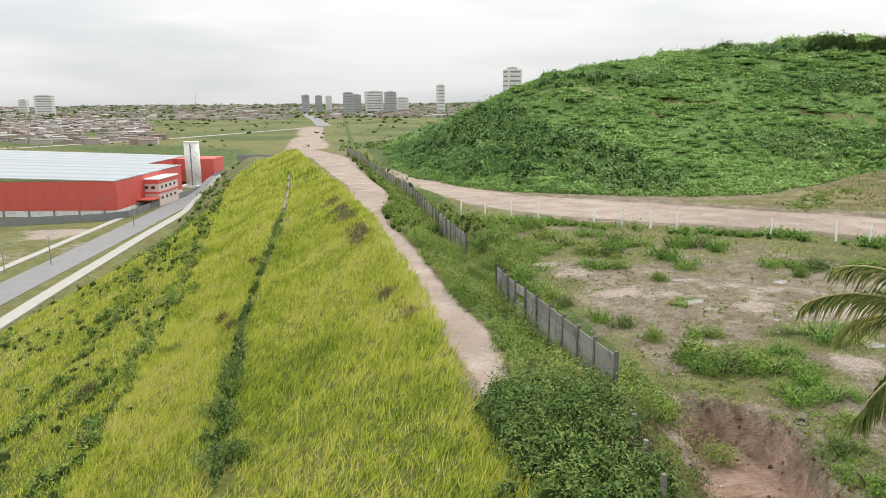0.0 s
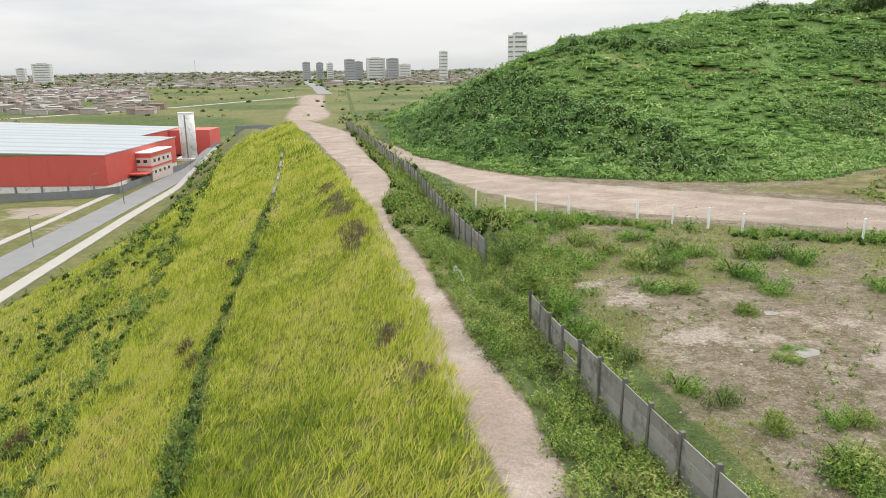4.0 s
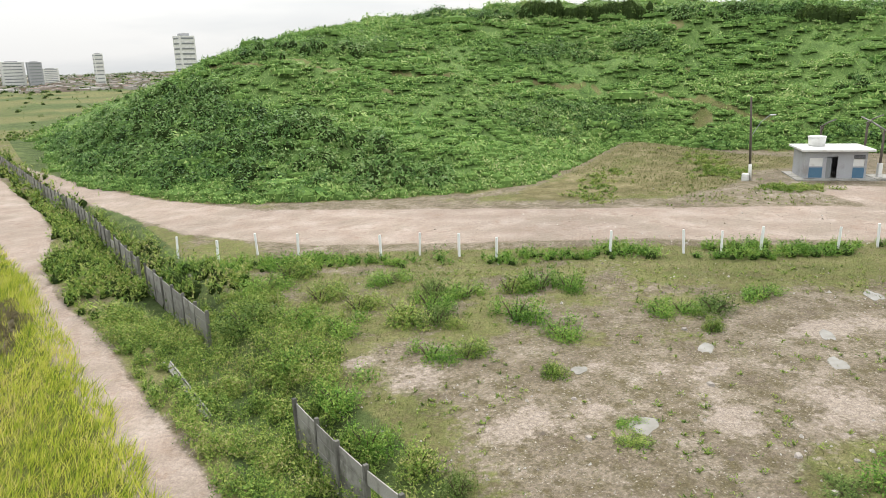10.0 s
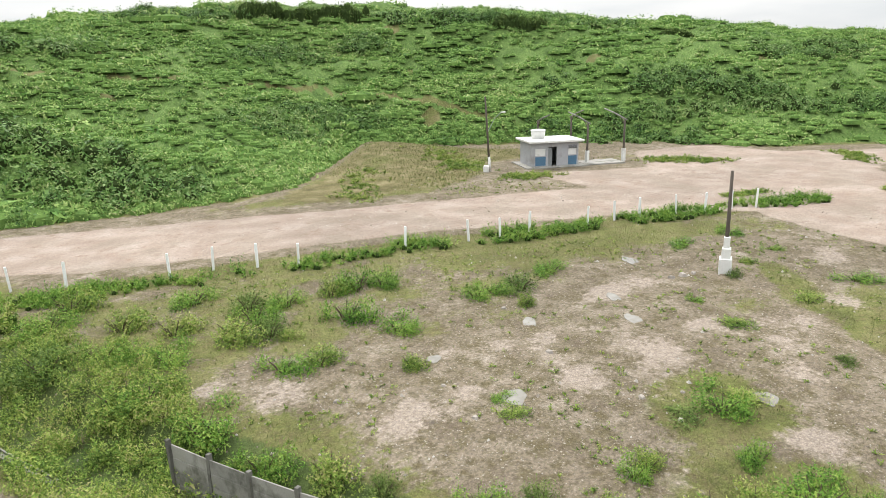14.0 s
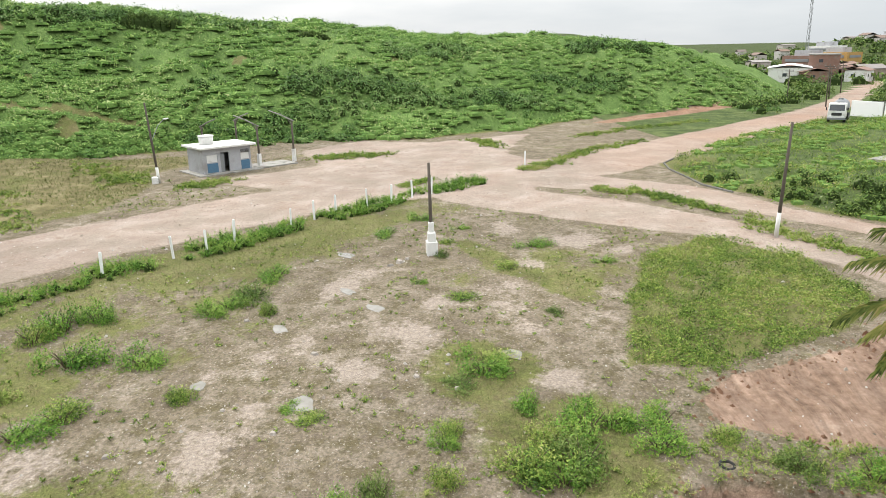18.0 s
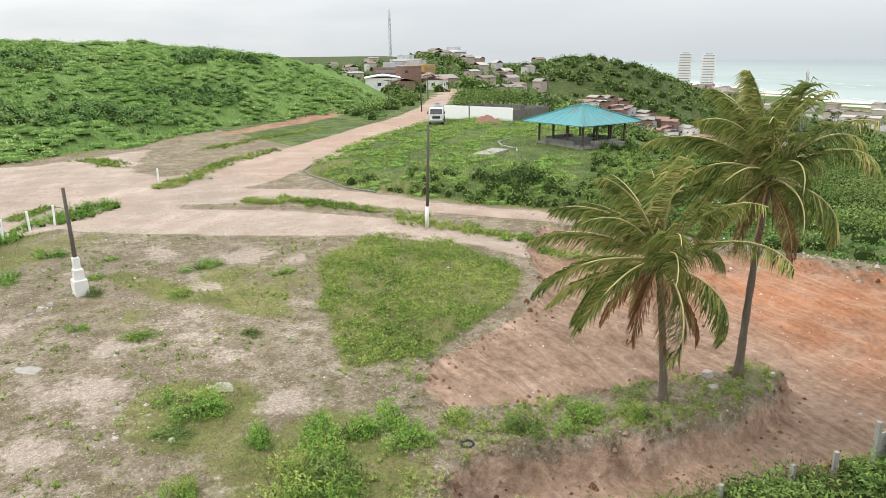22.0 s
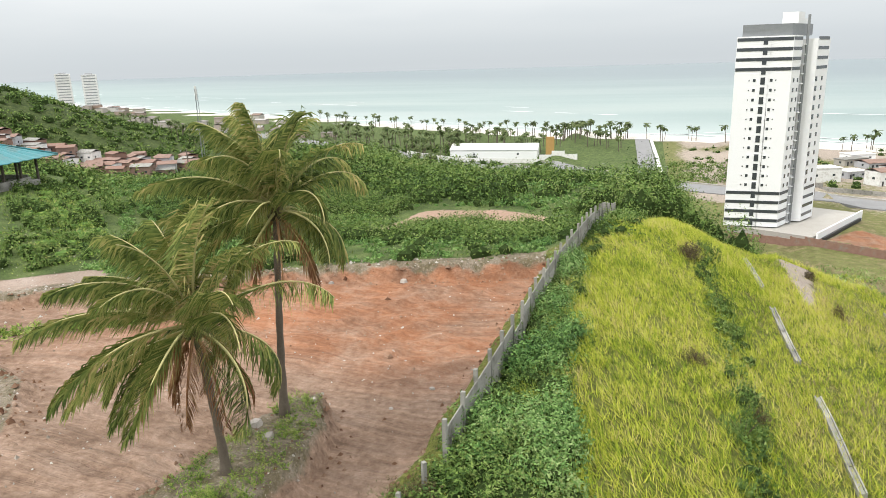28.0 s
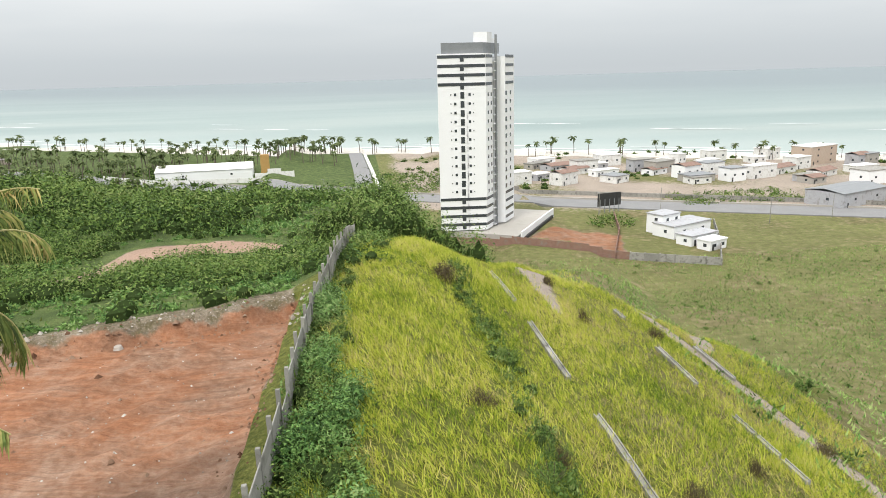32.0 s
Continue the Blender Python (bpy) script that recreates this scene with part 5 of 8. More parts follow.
def build_hill():
    def growing(x, y):
        bare = strip(x, y, HILL_TRAIL, 0.7)
        for bx, by, br in BALD:
            bare = np.maximum(bare, 1 - np.hypot(x - bx, y - by) / (br * 1.6) + 0.25 * wave(x, y, 2.2, bx))
        return (bare < 0.45) & (poly_dist(x, y, HILL) > 0.3)
    # tall grass over the whole slope
    x, y = sow(130000, 12, 175, -45, 165, lambda x, y: growing(x, y) * np.where(np.hypot(x - 10, y - 30) < 115, 1.0, 0.55))
    k = 0.6 + 0.7 * grove(x, y, 9, 3)
    q = [blades(x, y, 0.6 * k * rng.uniform(0.5, 1.4, len(x)), 0.10 * rng.uniform(0.6, 1.7, len(x)), 1.1)]
    # creepers: low soft cushions, more of them in patches
    def cushions(x, y):
        return growing(x, y) * (0.45 + 0.55 * (grove(x, y, 8, 2) + 0.4 * wave(x, y, 3, 5) > 0.45))
    for n, x0, x1, y0, y1, r, kk, sz in ((8000, 12, 100, 72, 150, 1.0, 30, 0.27), (8000, 85, 170, -45, 110, 1.1, 26, 0.32), (1500, 10, 240, 60, 240, 2.0, 40, 0.6)):
        x, y = sow(n, x0, x1, y0, y1, cushions)
        g = (0.40 + 0.8 * grove(x, y, 8, 7)) * rng.uniform(0.6, 1.5, len(x))
        q.append(clumps(x, y, 1.15 * r * g, 0.62 * r * g, ones(x, int(kk * 1.3)), ones(x, sz), core=0.55))
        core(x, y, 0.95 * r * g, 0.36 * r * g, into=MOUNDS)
    # a swelling bank of creepers along the foot of the slope
    def foot(x, y):
        d = poly_dist(x, y, HILL)
        return (d > 0.4) & (d < 3.5 + 1.5 * wave(x, y, 5, 3)) & growing(x, y)
    x, y = sow(9000, 12, 96, 60, 120, foot)
    g = (0.5 + 0.7 * grove(x, y, 4, 3)) * rng.uniform(0.6, 1.3, len(x))
    q.append(clumps(x, y, 0.9 * g, 0.95 * g, ones(x, 46), ones(x, 0.26), core=0.55))
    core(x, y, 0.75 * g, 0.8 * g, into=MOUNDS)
    stuff("hill_creepers", q, M_HILL, "bright green creepers and tall grass over the hill", "vegetation")
    # darker broad-leaved bushes: the wooded nose, hedges near the crest and scattered groups
    q = []
    def nose(x, y):
        d = poly_dist(x, y, HILL)
        m = (d > 1.5) & (x + 0.28 * (y - 85) < 42 + 4 * wave(x, y, 8, 3)) & (y < 190)
        return m * 0.9
    x, y = sow(1500, 10, 60, 78, 190, nose)
    g = rng.uniform(0.6, 1.3, len(x))
    tall = lerp(poly_dist(x, y, HILL), [0, 4, 12, 40], [0.8, 1.5, 2.3, 2.8])
    q.append(dense(x, y, 1.75 * g, tall * g, ones(x, 150), ones(x, 0.38)))
    def groups(x, y):
        return growing(x, y) * (poly_dist(x, y, HILL) > 4) * (wave(x, y, 21, 5) + 0.6 * wave(x, y, 9, 2) > 0.62)
    x, y = sow(2200, 20, 240, -40, 230, groups)
    g = rng.uniform(0.5, 1.2, len(x))
    q.append(dense(x, y, 1.3 * g, 1.2 * g, ones(x, 90), ones(x, 0.34)))
    for line, n, r, h in (([(40, 129), (45, 122.5), (55, 119.5), (62, 121)], 70, 1.3, 1.8), ([(72, 136), (80, 131), (88, 123.5)], 70, 1.4, 1.4), ([(104, 106), (112, 96), (118, 88)], 80, 1.6, 1.6), ([(123, 86), (130, 77), (137, 69)], 70, 1.4, 1.2),
                          ([(66, 95.5), (73, 95), (77, 92), (81, 87)], 150, 1.2, 1.0), ([(108, 59), (112, 53), (111, 47), (112, 39)], 110, 1.5, 1.7), ([(115, 31), (117, 24), (122, 18)], 60, 1.4, 1.4), ([(127, 46), (129, 37), (140, 29)], 80, 1.4, 1.4),
                          ([(132, 18), (137, 8), (140, 2)], 70, 1.4, 1.3), ([(94, 103), (97.5, 100)], 40, 1.3, 1.5), ([(76, 111), (85, 111), (88, 106)], 60, 1.2, 1.2), ([(60, 96), (65, 91), (70, 88)], 60, 1.1, 0.8), ([(92, 70), (96, 58), (99, 46)], 90, 1.1, 0.8), ([(98, 60), (108, 46), (112, 30)], 90, 1.4, 1.3), ([(150, 12), (158, 2), (163, -8)], 60, 1.8, 2.0)):
        t = rng.uniform(0, len(line) - 1, n)
        x = np.interp(t, range(len(line)), [p[0] for p in line]) + rng.normal(size=n) * 1.4
        y = np.interp(t, range(len(line)), [p[1] for p in line]) + rng.normal(size=n) * 1.4
        g = rng.uniform(0.5, 1.2, n)
        q.append(dense(x, y, r * g, h * g, ones(x, 100), ones(x, 0.34)))
    stuff("hill_thicket", q, M_WOODY, "dark broad-leaved thicket on the hill's flank", "thicket")
    # clipped-looking dark hedges on the crest
    q = []
    for line, n, h in (([(88, 122.5), (96, 116.5), (103, 108.5)], 110, 2.6), ([(116, 88), (121, 81)], 46, 2.0), ([(131, 62), (134, 58)], 20, 1.0)):
        t = rng.uniform(0, len(line) - 1, n)
        x = np.interp(t, range(len(line)), [p[0] for p in line]) + rng.normal(size=n) * 0.5
        y = np.interp(t, range(len(line)), [p[1] for p in line]) + rng.normal(size=n) * 0.5
        core(x, y, ones(x, 0.9), ones(x, h * 0.8))
        q.append(sprays(x, y, ones(x, 1.4), h * rng.uniform(0.85, 1.2, n), 14, 14, 0.36, 0.3))
    stuff("crest_hedge", q, M_SHRUB, "dark dense hedge on the crest of the hill", "hedge")


build_grass()
build_scrub()
build_hill()


def bush(name, label, mesh_f, mesh_s, at, size, tall):
    ob = thing(name, label, "bush", Matrix.Translation(at) @ Matrix.Diagonal((size, size, tall, 1)), "bushes on the flat")
    part("foliage", mesh_f, None, ob)
    part("stem", mesh_s, None, ob)
    return ob


def bush_meshes(seed, stems, material, name):
    x = rng.normal(size=6) * 0.42
    y = rng.normal(size=6) * 0.42
    qd = sprays(x, y, rng.uniform(0.45, 0.75, 6), rng.uniform(0.6, 1.05, 6), stems, 18, 0.095, 0.36, z=np.zeros(6))
    qd = np.concatenate([qd, clumps(x, y, ones(x, 0.52), rng.uniform(0.5, 0.85, 6), ones(x, 220), ones(x, 0.085), z=np.zeros(6), core=0.5)])
    me = bpy.data.meshes.new(name)
    fill_mesh_fast(me, qd.reshape(-1, 3), np.arange(len(qd) * 3).reshape(-1, 3))
    me.materials.append(material)
    g = Geo()
    for i in range(9):
        a = seed + i * 0.7
        p = Vector((0.08 * math.cos(a), 0.08 * math.sin(a), -0.1))
        e = Vector((0.5 * math.cos(a), 0.5 * math.sin(a), 0.55 + 0.15 * math.sin(a * 3)))
        g.tube([p, p.lerp(e, 0.5) + Vector((0, 0, 0.1)), e], [0.03, 0.02, 0.008], 5)
    return me, g.mesh("stem", M_BARK)


BUSH = [bush_meshes(i, 15, (M_BUSH, M_WEED, M_BUSH, M_BUSH, M_WEED, M_SHRUB)[i], "foliage") for i in range(6)]
# place, width, height of the bushes that stand alone on the flat ground
ALONE = [
    (24.9, 46.8, 1.05, 1.1), (27.0, 49.8, 0.9, 1.0), (28.6, 49.2, 1.0, 1.1), (29.8, 48.2, 0.8, 0.9), (20.5, 50.0, 1.2, 1.0), (23.4, 52.2, 1.0, 1.0), (19.0, 45.4, 0.9, 0.7), (20.2, 44.4, 0.85, 0.65),
    (24.8, 50.9, 0.85, 0.8), (25.0, 43.6, 0.9, 0.75), (21.9, 40.7, 0.6, 0.6), (33.1, 41.2, 1.0, 0.8), (31.9, 42.3, 0.75, 0.6), (30.8, 39.8, 0.5, 0.65), (36.8, 41.0, 0.9, 0.6), (24.5, 28.7, 0.9, 0.75), (25.9, 28.4, 0.8, 0.35), (23.3, 29.6, 0.7, 0.3),
    (42.9, 25.5, 0.9, 0.5), (38.0, 27.3, 0.8, 0.4), (19.8, 25.2, 1.0, 0.9), (20.4, 24.2, 0.7, 0.7), (17.4, 27.4, 1.1, 0.95), (17.8, 25.6, 1.0, 0.9), (16.9, 26.2, 0.7, 0.7), (18.8, 26.6, 0.7, 0.7), (21.5, 27.0, 0.55, 0.6), (18.8, 30.1, 0.45, 0.5), (16.7, 30.1, 0.55, 0.7),
    (15.9, 31.9, 0.55, 0.7), (15.0, 33.4, 0.6, 0.7), (19.2, 52.9, 1.0, 0.9), (14.3, 48.0, 0.8, 0.8), (35.6, 32.4, 0.4, 0.3), (33.3, 30.1, 0.8, 0.3), (31.1, 25.1, 0.45, 0.3), (39.3, 21.4, 0.55, 0.4), (20.2, 35.1, 0.6, 0.25), (21.3, 36.0, 0.4, 0.2), (30.7, 42.7, 0.7, 0.6),
    (13.6, 48.8, 1.2, 1.0), (13.7, 54.2, 1.3, 1.1), (15.6, 53.0, 1.0, 0.9), (18.3, 60.3, 1.2, 1.1), (16.2, 58.6, 1.1, 0.9), (13.9, 44.2, 1.0, 0.95), (14.1, 38.4, 0.85, 0.85), (14.2, 36.3, 0.5, 0.7), (13.5, 40.8, 0.8, 0.9), (19.4, 29.9, 0.55, 0.5), (22.6, 55.6, 1.0, 0.8), (17.0, 50.4, 0.9, 0.8), (22.0, 48.0, 0.6, 0.5), (21.5, 48.8, 0.9, 0.9), (22.4, 50.8, 0.9, 0.9), (18.2, 55.6, 1.1, 0.9),
    (20.6, 22.4, 0.75, 0.6), (19.0, 22.8, 0.8, 0.7), (19.7, 20.6, 0.6, 0.5), (17.9, 18.6, 0.7, 0.55), (17.4, 16.6, 0.8, 0.6), (16.6, 14.4, 0.6, 0.5), (46.0, 35.6, 0.8, 0.5), (50.2, 33.6, 0.8, 0.5), (44.0, 31.4, 0.5, 0.35), (40.9, 31.4, 0.5, 0.4), (47.5, 30.5, 0.5, 0.3)]
for i, (bx, by, bw, bh) in enumerate(ALONE):
    f, s = BUSH[i % 6]
    bush("bush", "low leafy green bush growing from sandy ground", f, s, (bx, by, ground_at(bx, by) - 0.04), bw * 1.3, bh * 1.35)
# brown twiggy bushes and dark green ones on the bank
TWIGGY = [bush_meshes(20 + i, 15, M_TWIG, "foliage") for i in range(2)]
for i, (bx, by, bw, bh) in enumerate([(0.9, -19.4, 1.3, 1.3), (1.4, -1.0, 0.8, 0.7), (-9.3, -20.4, 0.6, 1.3), (-6.5, 2.4, 0.6, 1.1), (-12.4, -3.0, 0.6, 1.0), (-16.5, -24, 0.8, 1.2), (-9.3, -29.9, 0.7, 1.0), (-23.0, -12, 0.8, 1.3), (-7.2, 53.6, 0.9, 0.9), (-6.9, 70.9, 0.9, 0.9), (-6.1, 50.4, 0.8, 0.8), (9.8, 14.0, 0.9, 1.2), (11.0, 20.5, 1.1, 1.3), (10.2, 18.0, 1.0, 1.2), (-1.0, 2.2, 0.6, 0.8), (-13.0, 40.0, 0.9, 1.2), (-17.0, 52.0, 1.0, 1.2)]):
    f, st = TWIGGY[i % 2]
    bush("bush", "twiggy brown half-dead bush rising out of the bank's long grass", f, st, (bx, by, ground_at(bx, by) - 0.04), bw, bh)
for i, (bx, by, bw, bh) in enumerate([(-0.2, 4.0, 1.0, 1.2), (-0.8, 1.8, 0.7, 0.8), (-0.9, -7.4, 0.8, 0.9), (-0.7, -11.5, 0.8, 0.9), (-10.4, -16.3, 0.6, 0.8), (-3.2, 28.1, 1.3, 1.2), (-4.6, 34.5, 1.1, 1.0), (-4.3, 38.6, 0.8, 0.8), (-11, 52, 0.9, 0.8)]):
    f, st = BUSH[5]
    bush("bush", "dark green leafy bush in the drain of the bank", f, st, (bx, by, ground_at(bx, by) - 0.04), bw, bh)

# ---------------------------------------------------------------- concrete fences
POST = Geo().box((0, 0, 1.0), (0.13, 0.15, 2.3), 0, 0.012).mesh("post", M_CONCD)
POST_W = Geo().box((0, 0, 1.1), (0.13, 0.14, 2.6), 0, 0.012).mesh("post", M_CONC)
SLABS = {}


def slab_mesh(length):
    key = round(length, 1)
    if key not in SLABS:
        SLABS[key] = Geo().box((0, 0, 0), (key - 0.1, 0.045, 0.475), 0, 0.008).mesh("panel", M_CONC)
    return SLABS[key]


def fence(points, label, lean=0.02, post=POST, missing=(), gap=1.95, low=-0.12):
    """Posts along a line with four slabs slotted between each pair."""
    x0, y0 = points[0]
    ob = thing("concrete_fence", label, "fence", Matrix.Translation((x0, y0, ground_at(x0, y0))), "concrete fences")
    run = [0.0]
    for a, b in zip(points, points[1:]):
        run.append(run[-1] + math.dist(a, b))
    n = max(1, int(run[-1] / gap))
    spots = [(float(np.interp(run[-1] * i / n, run, [p[0] for p in points])), float(np.interp(run[-1] * i / n, run, [p[1] for p in points]))) for i in range(n + 1)]
    r = random.Random(len(points) + n)
    z = [ground_at(*p) for p in spots]
    z = [(z[max(i - 1, 0)] + z[i] + z[min(i + 1, n)]) / 3 for i in range(n + 1)]
    inv = ob.matrix_world.inverted()
    for i, p in enumerate(spots):
        if i + 1 <= n:
            d = math.atan2(spots[i + 1][1] - p[1], spots[i + 1][0] - p[0])
        o = part("post", post, None, ob)
        o.matrix_local = inv @ Matrix.Translation((p[0], p[1], z[i] + low)) @ Euler((r.uniform(-lean, lean), r.uniform(-lean, lean), d)).to_matrix().to_4x4()
        if i == n or i in missing:
            continue
        q = spots[i + 1]
        ln = math.dist(p, q)
        slope = math.atan2(z[i + 1] - z[i], ln)
        for k in range(4):
            if r.random() < 0.02:
                continue
            o = part("panel", slab_mesh(ln), None, ob)
            o.matrix_local = inv @ Matrix.Translation(((p[0] + q[0]) / 2, (p[1] + q[1]) / 2, (z[i] + z[i + 1]) / 2 + low + 0.28 + 0.485 * k)) @ Euler((r.uniform(-0.015, 0.015), -slope, d)).to_matrix().to_4x4()
    return ob


fence([(11.95, 43.3), (11.7, 38), (11.9, 32), (12.0, 25.0), (12.1, 23.4)], "grey weathered precast concrete panel fence among weeds", 0.03)
fence([(11.9, 54.8), (11.5, 62), (11.2, 70), (10.9, 85), (10.6, 97), (8.6, 118), (6.4, 145), (3.5, 172)], "long grey concrete panel fence overgrown by weeds", 0.03, missing=(6, 16))
fence([(9.55, 12.4), (9.2, 6), (8.95, 1), (8.75, -6), (8.5, -10), (7.9, -16), (7.2, -24), (7.0, -30), (6.6, -38)], "pale concrete post and panel fence along the bank", 0.03, POST_W, gap=1.75, low=-0.5)

# lone remains of the fence above the pit
for i, (px, py, h) in enumerate([(10.1, 15.2, 1.1), (10.6, 17.4, 1.0), (11.2, 19.6, 0.9), (9.8, 13.8, 1.2)]):
    stump = thing("fence_post", "short bare concrete stump standing in scrub", "post", Matrix.Translation((px, py, ground_at(px, py))), "fence stumps")
    part("shaft", Geo().box((0, 0, h / 2 - 0.1), (0.12, 0.13, h + 0.3), 0.3 * i, 0.012), M_CONC, stump)

# white stakes along the road
STAKE = Geo().box((0, 0, 0.70), (0.13, 0.13, 1.7), 0, 0.01).mesh("shaft", M_WHITE2)
for i, (px, py) in enumerate([(14.1, 70.3), (16.0, 67.2), (18.7, 67.2), (20.8, 65.0), (24.9, 60.8), (27.1, 59.5), (28.9, 57.5), (30.2, 55.2), (36.5, 51.5), (40.3, 48.8), (41.9, 47.2), (44.7, 46.3), (47.9, 43.1), (50.3, 41.9), (52.2, 40.6), (54.4, 38.4), (56.0, 36.6), (57.9, 35.0), (59.2, 33.4), (74.4, 24.3)]):
    st = thing("boundary_stake", "slim white-painted wooden stake beside the dirt road", "stake", pose(px, py, ground_at(px, py), 2.5 * math.sin(i * 2.3), 2.5 * math.cos(i * 1.7), i * 31), "white stakes")
    part("shaft", STAKE, None, st)


# ---------------------------------------------------------------- poles
def pole(x, y, h, label, lean=(0, 0), foot="plain", arm=False, r=0.13, name="utility_pole"):
    z = ground_at(x, y)
    ob = thing(name, label, "pole", Matrix.Translation((x, y, z)), "poles")
    top = (lean[0], lean[1], h)
    part("shaft", Geo().tube([(0, 0, -0.3), (lean[0] * 0.5, lean[1] * 0.5, h * 0.5), top], [r, r * 0.85, r * 0.66], 10), M_WOOD, ob, "dark weathered shaft", True)
    if foot == "plinth":
        g = Geo().box((0, 0, 0.42), (0.85, 0.7, 0.9), 0.2, 0.03).box((0, 0, 1.15), (0.58, 0.5, 0.62), 0.2, 0.03).box((lean[0] * 0.2, lean[1] * 0.2, 1.75), (0.36, 0.34, 0.7), 0.2, 0.02)
        part("base", g, M_WHITE, ob, "stepped white-painted concrete base")
    elif foot == "side":
        part("paint_band", Geo().tube([(0, 0, 0), (lean[0] * 0.2, lean[1] * 0.2, 1.6)], [r * 1.12, r * 1.08], 10), M_WHITE, ob, "white-painted foot", True)
        part("base", Geo().box((-0.45, 0.2, 0.3), (0.7, 0.6, 0.7), 0.4, 0.03), M_WHITE, ob, "white block at the foot")
    elif foot == "band":
        part("paint_band", Geo().tube([(0, 0, 0), (lean[0] * 0.2, lean[1] * 0.2, 1.7)], [r * 1.12, r * 1.06], 10), M_WHITE, ob, "white-painted foot", True)
    if arm:
        part("cross_arm", Geo().box((top[0], top[1], h - 0.5), (2.0, 0.12, 0.14), arm, 0.01), M_WOOD, ob)
        part("cross_arm", Geo().box((top[0], top[1], h - 1.5), (1.6, 0.12, 0.14), arm, 0.01), M_WOOD, ob)
        for k in (-0.8, 0, 0.8):
            part("insulator", Geo().tube([(top[0] + k * math.cos(arm), top[1] + k * math.sin(arm), h - 0.42), (top[0] + k * math.cos(arm), top[1] + k * math.sin(arm), h - 0.2)], [0.06, 0.04], 6), M_GREYW, ob)
    return ob


pole(41.4, 32.1, 5.9, "dark wooden pole on a stepped white base", (0.3, 0.1), "plinth")
p_house = pole(66.4, 61.6, 8.0, "tall dark pole with a white foot by the hut", (-0.6, 0.2), "side")
part("lamp_arm", Geo().tube([(-0.3, 0.1, 4.2), (0.7, -0.2, 5.6), (1.6, -0.5, 6.2)], [0.035, 0.03, 0.03], 6), M_GREYM, p_house, "thin curved street-lamp arm")
part("lamp_head", Geo().box((1.9, -0.6, 6.22), (0.6, 0.2, 0.12), -0.3, 0.02), M_WHITE, p_house)
pole(44.9, 9.0, 7.7, "tall dark pole with a white-painted foot in weeds", (-0.1, -0.2), "band")
for px, py, h in ((138.9, -36.8, 8.0), (114.6, -52.6, 8.5), (150, -34, 7), (160, -47, 7), (178, -58, 7), (70, -60, 8)):
    pole(px, py, h, "weathered power pole with cross arms", (0.1, 0.1), "band" if px < 120 else "plain", 0.6)


# ---------------------------------------------------------------- the hut with its frames
def hut():
    a = math.atan2(-3.6, 3.6)
    ob = thing("service_hut", "small grey flat-roofed masonry hut with blue panels", "hut", Matrix.Translation((69.9, 58.3, 0.72)) @ Euler((0, 0, a)).to_matrix().to_4x4())
    L, D, H, T = 5.5, 3.9, 2.55, 0.15
    part("floor_slab", Geo().box((L / 2, D / 2, -0.05), (L + 1.6, D + 1.6, 0.34), 0, 0.02), M_CONC, ob, "cracked concrete plinth")
    # front wall with a door opening and two window openings
    for x0, x1, z0, z1 in ((0, 0.45, 0, H), (0.45, 1.65, 0, 1.15), (0.45, 1.65, 1.95, H), (1.65, 1.95, 0, H), (1.95, 2.95, 2.1, H), (2.95, 4.3, 0, H), (4.3, 5.3, 0, 1.15), (4.3, 5.3, 1.95, H), (5.3, L, 0, H)):
        part("front_wall", Geo().box(((x0 + x1) / 2, T / 2, (z0 + z1) / 2 + 0.12), (x1 - x0, T, z1 - z0)), M_GREYW, ob)
    part("back_wall", Geo().box((L / 2, D - T / 2, H / 2 + 0.12), (L, T, H)), M_GREYW, ob)
    part("side_wall", Geo().box((T / 2, D / 2, H / 2 + 0.12), (T - 0.004, D - 2 * T, H)), M_GREYW, ob)
    part("side_wall", Geo().box((L - T / 2, D / 2, H / 2 + 0.12), (T - 0.004, D - 2 * T, H)), M_GREYW, ob)
    part("roof", Geo().box((L / 2, D / 2 - 0.1, H + 0.30), (L + 0.9, D + 1.0, 0.22), 0, 0.03), M_WHITE, ob, "pale stained concrete roof slab")
    tank = part("water_tank", Geo().tube([(1.6, 2.4, H + 0.41), (1.6, 2.4, H + 1.0), (1.6, 2.4, H + 1.28)], [0.72, 0.78, 0.80], 20), M_WHITE, ob, "round white water tank", True)
    part("lid", Geo().tube([(1.6, 2.4, H + 1.285), (1.6, 2.4, H + 1.36), (1.6, 2.4, H + 1.45)], [0.86, 0.84, 0.2], 20), M_WHITE, tank)
    part("blue_panel", Geo().box((1.05, -0.012, 0.68), (1.2, 0.02, 0.98)), M_BLUEP, ob, "faded blue painted panel")
    part("blue_panel", Geo().box((4.8, -0.012, 0.68), (1.0, 0.02, 0.98)), M_BLUEP, ob, "faded blue painted panel")
    part("door", Geo().box((2.2, 0.10, 1.12), (0.48, 0.05, 1.96), 0, 0.01), M_GREYM, ob, "half-open grey metal door")
    part("shutter", Geo().box((1.05, 0.09, 1.67), (1.18, 0.05, 0.78)), M_WHITE, ob, "closed white shutter")
    part("shutter", Geo().box((4.8, 0.09, 1.67), (0.98, 0.05, 0.78)), M_WHITE, ob, "closed white shutter")
    for k in range(4):
        part("slat", Geo().box((4.8, -0.006, 2.02 + 0.1 * k), (0.98, 0.03, 0.05)), M_DARK, ob)
    return ob


hut()


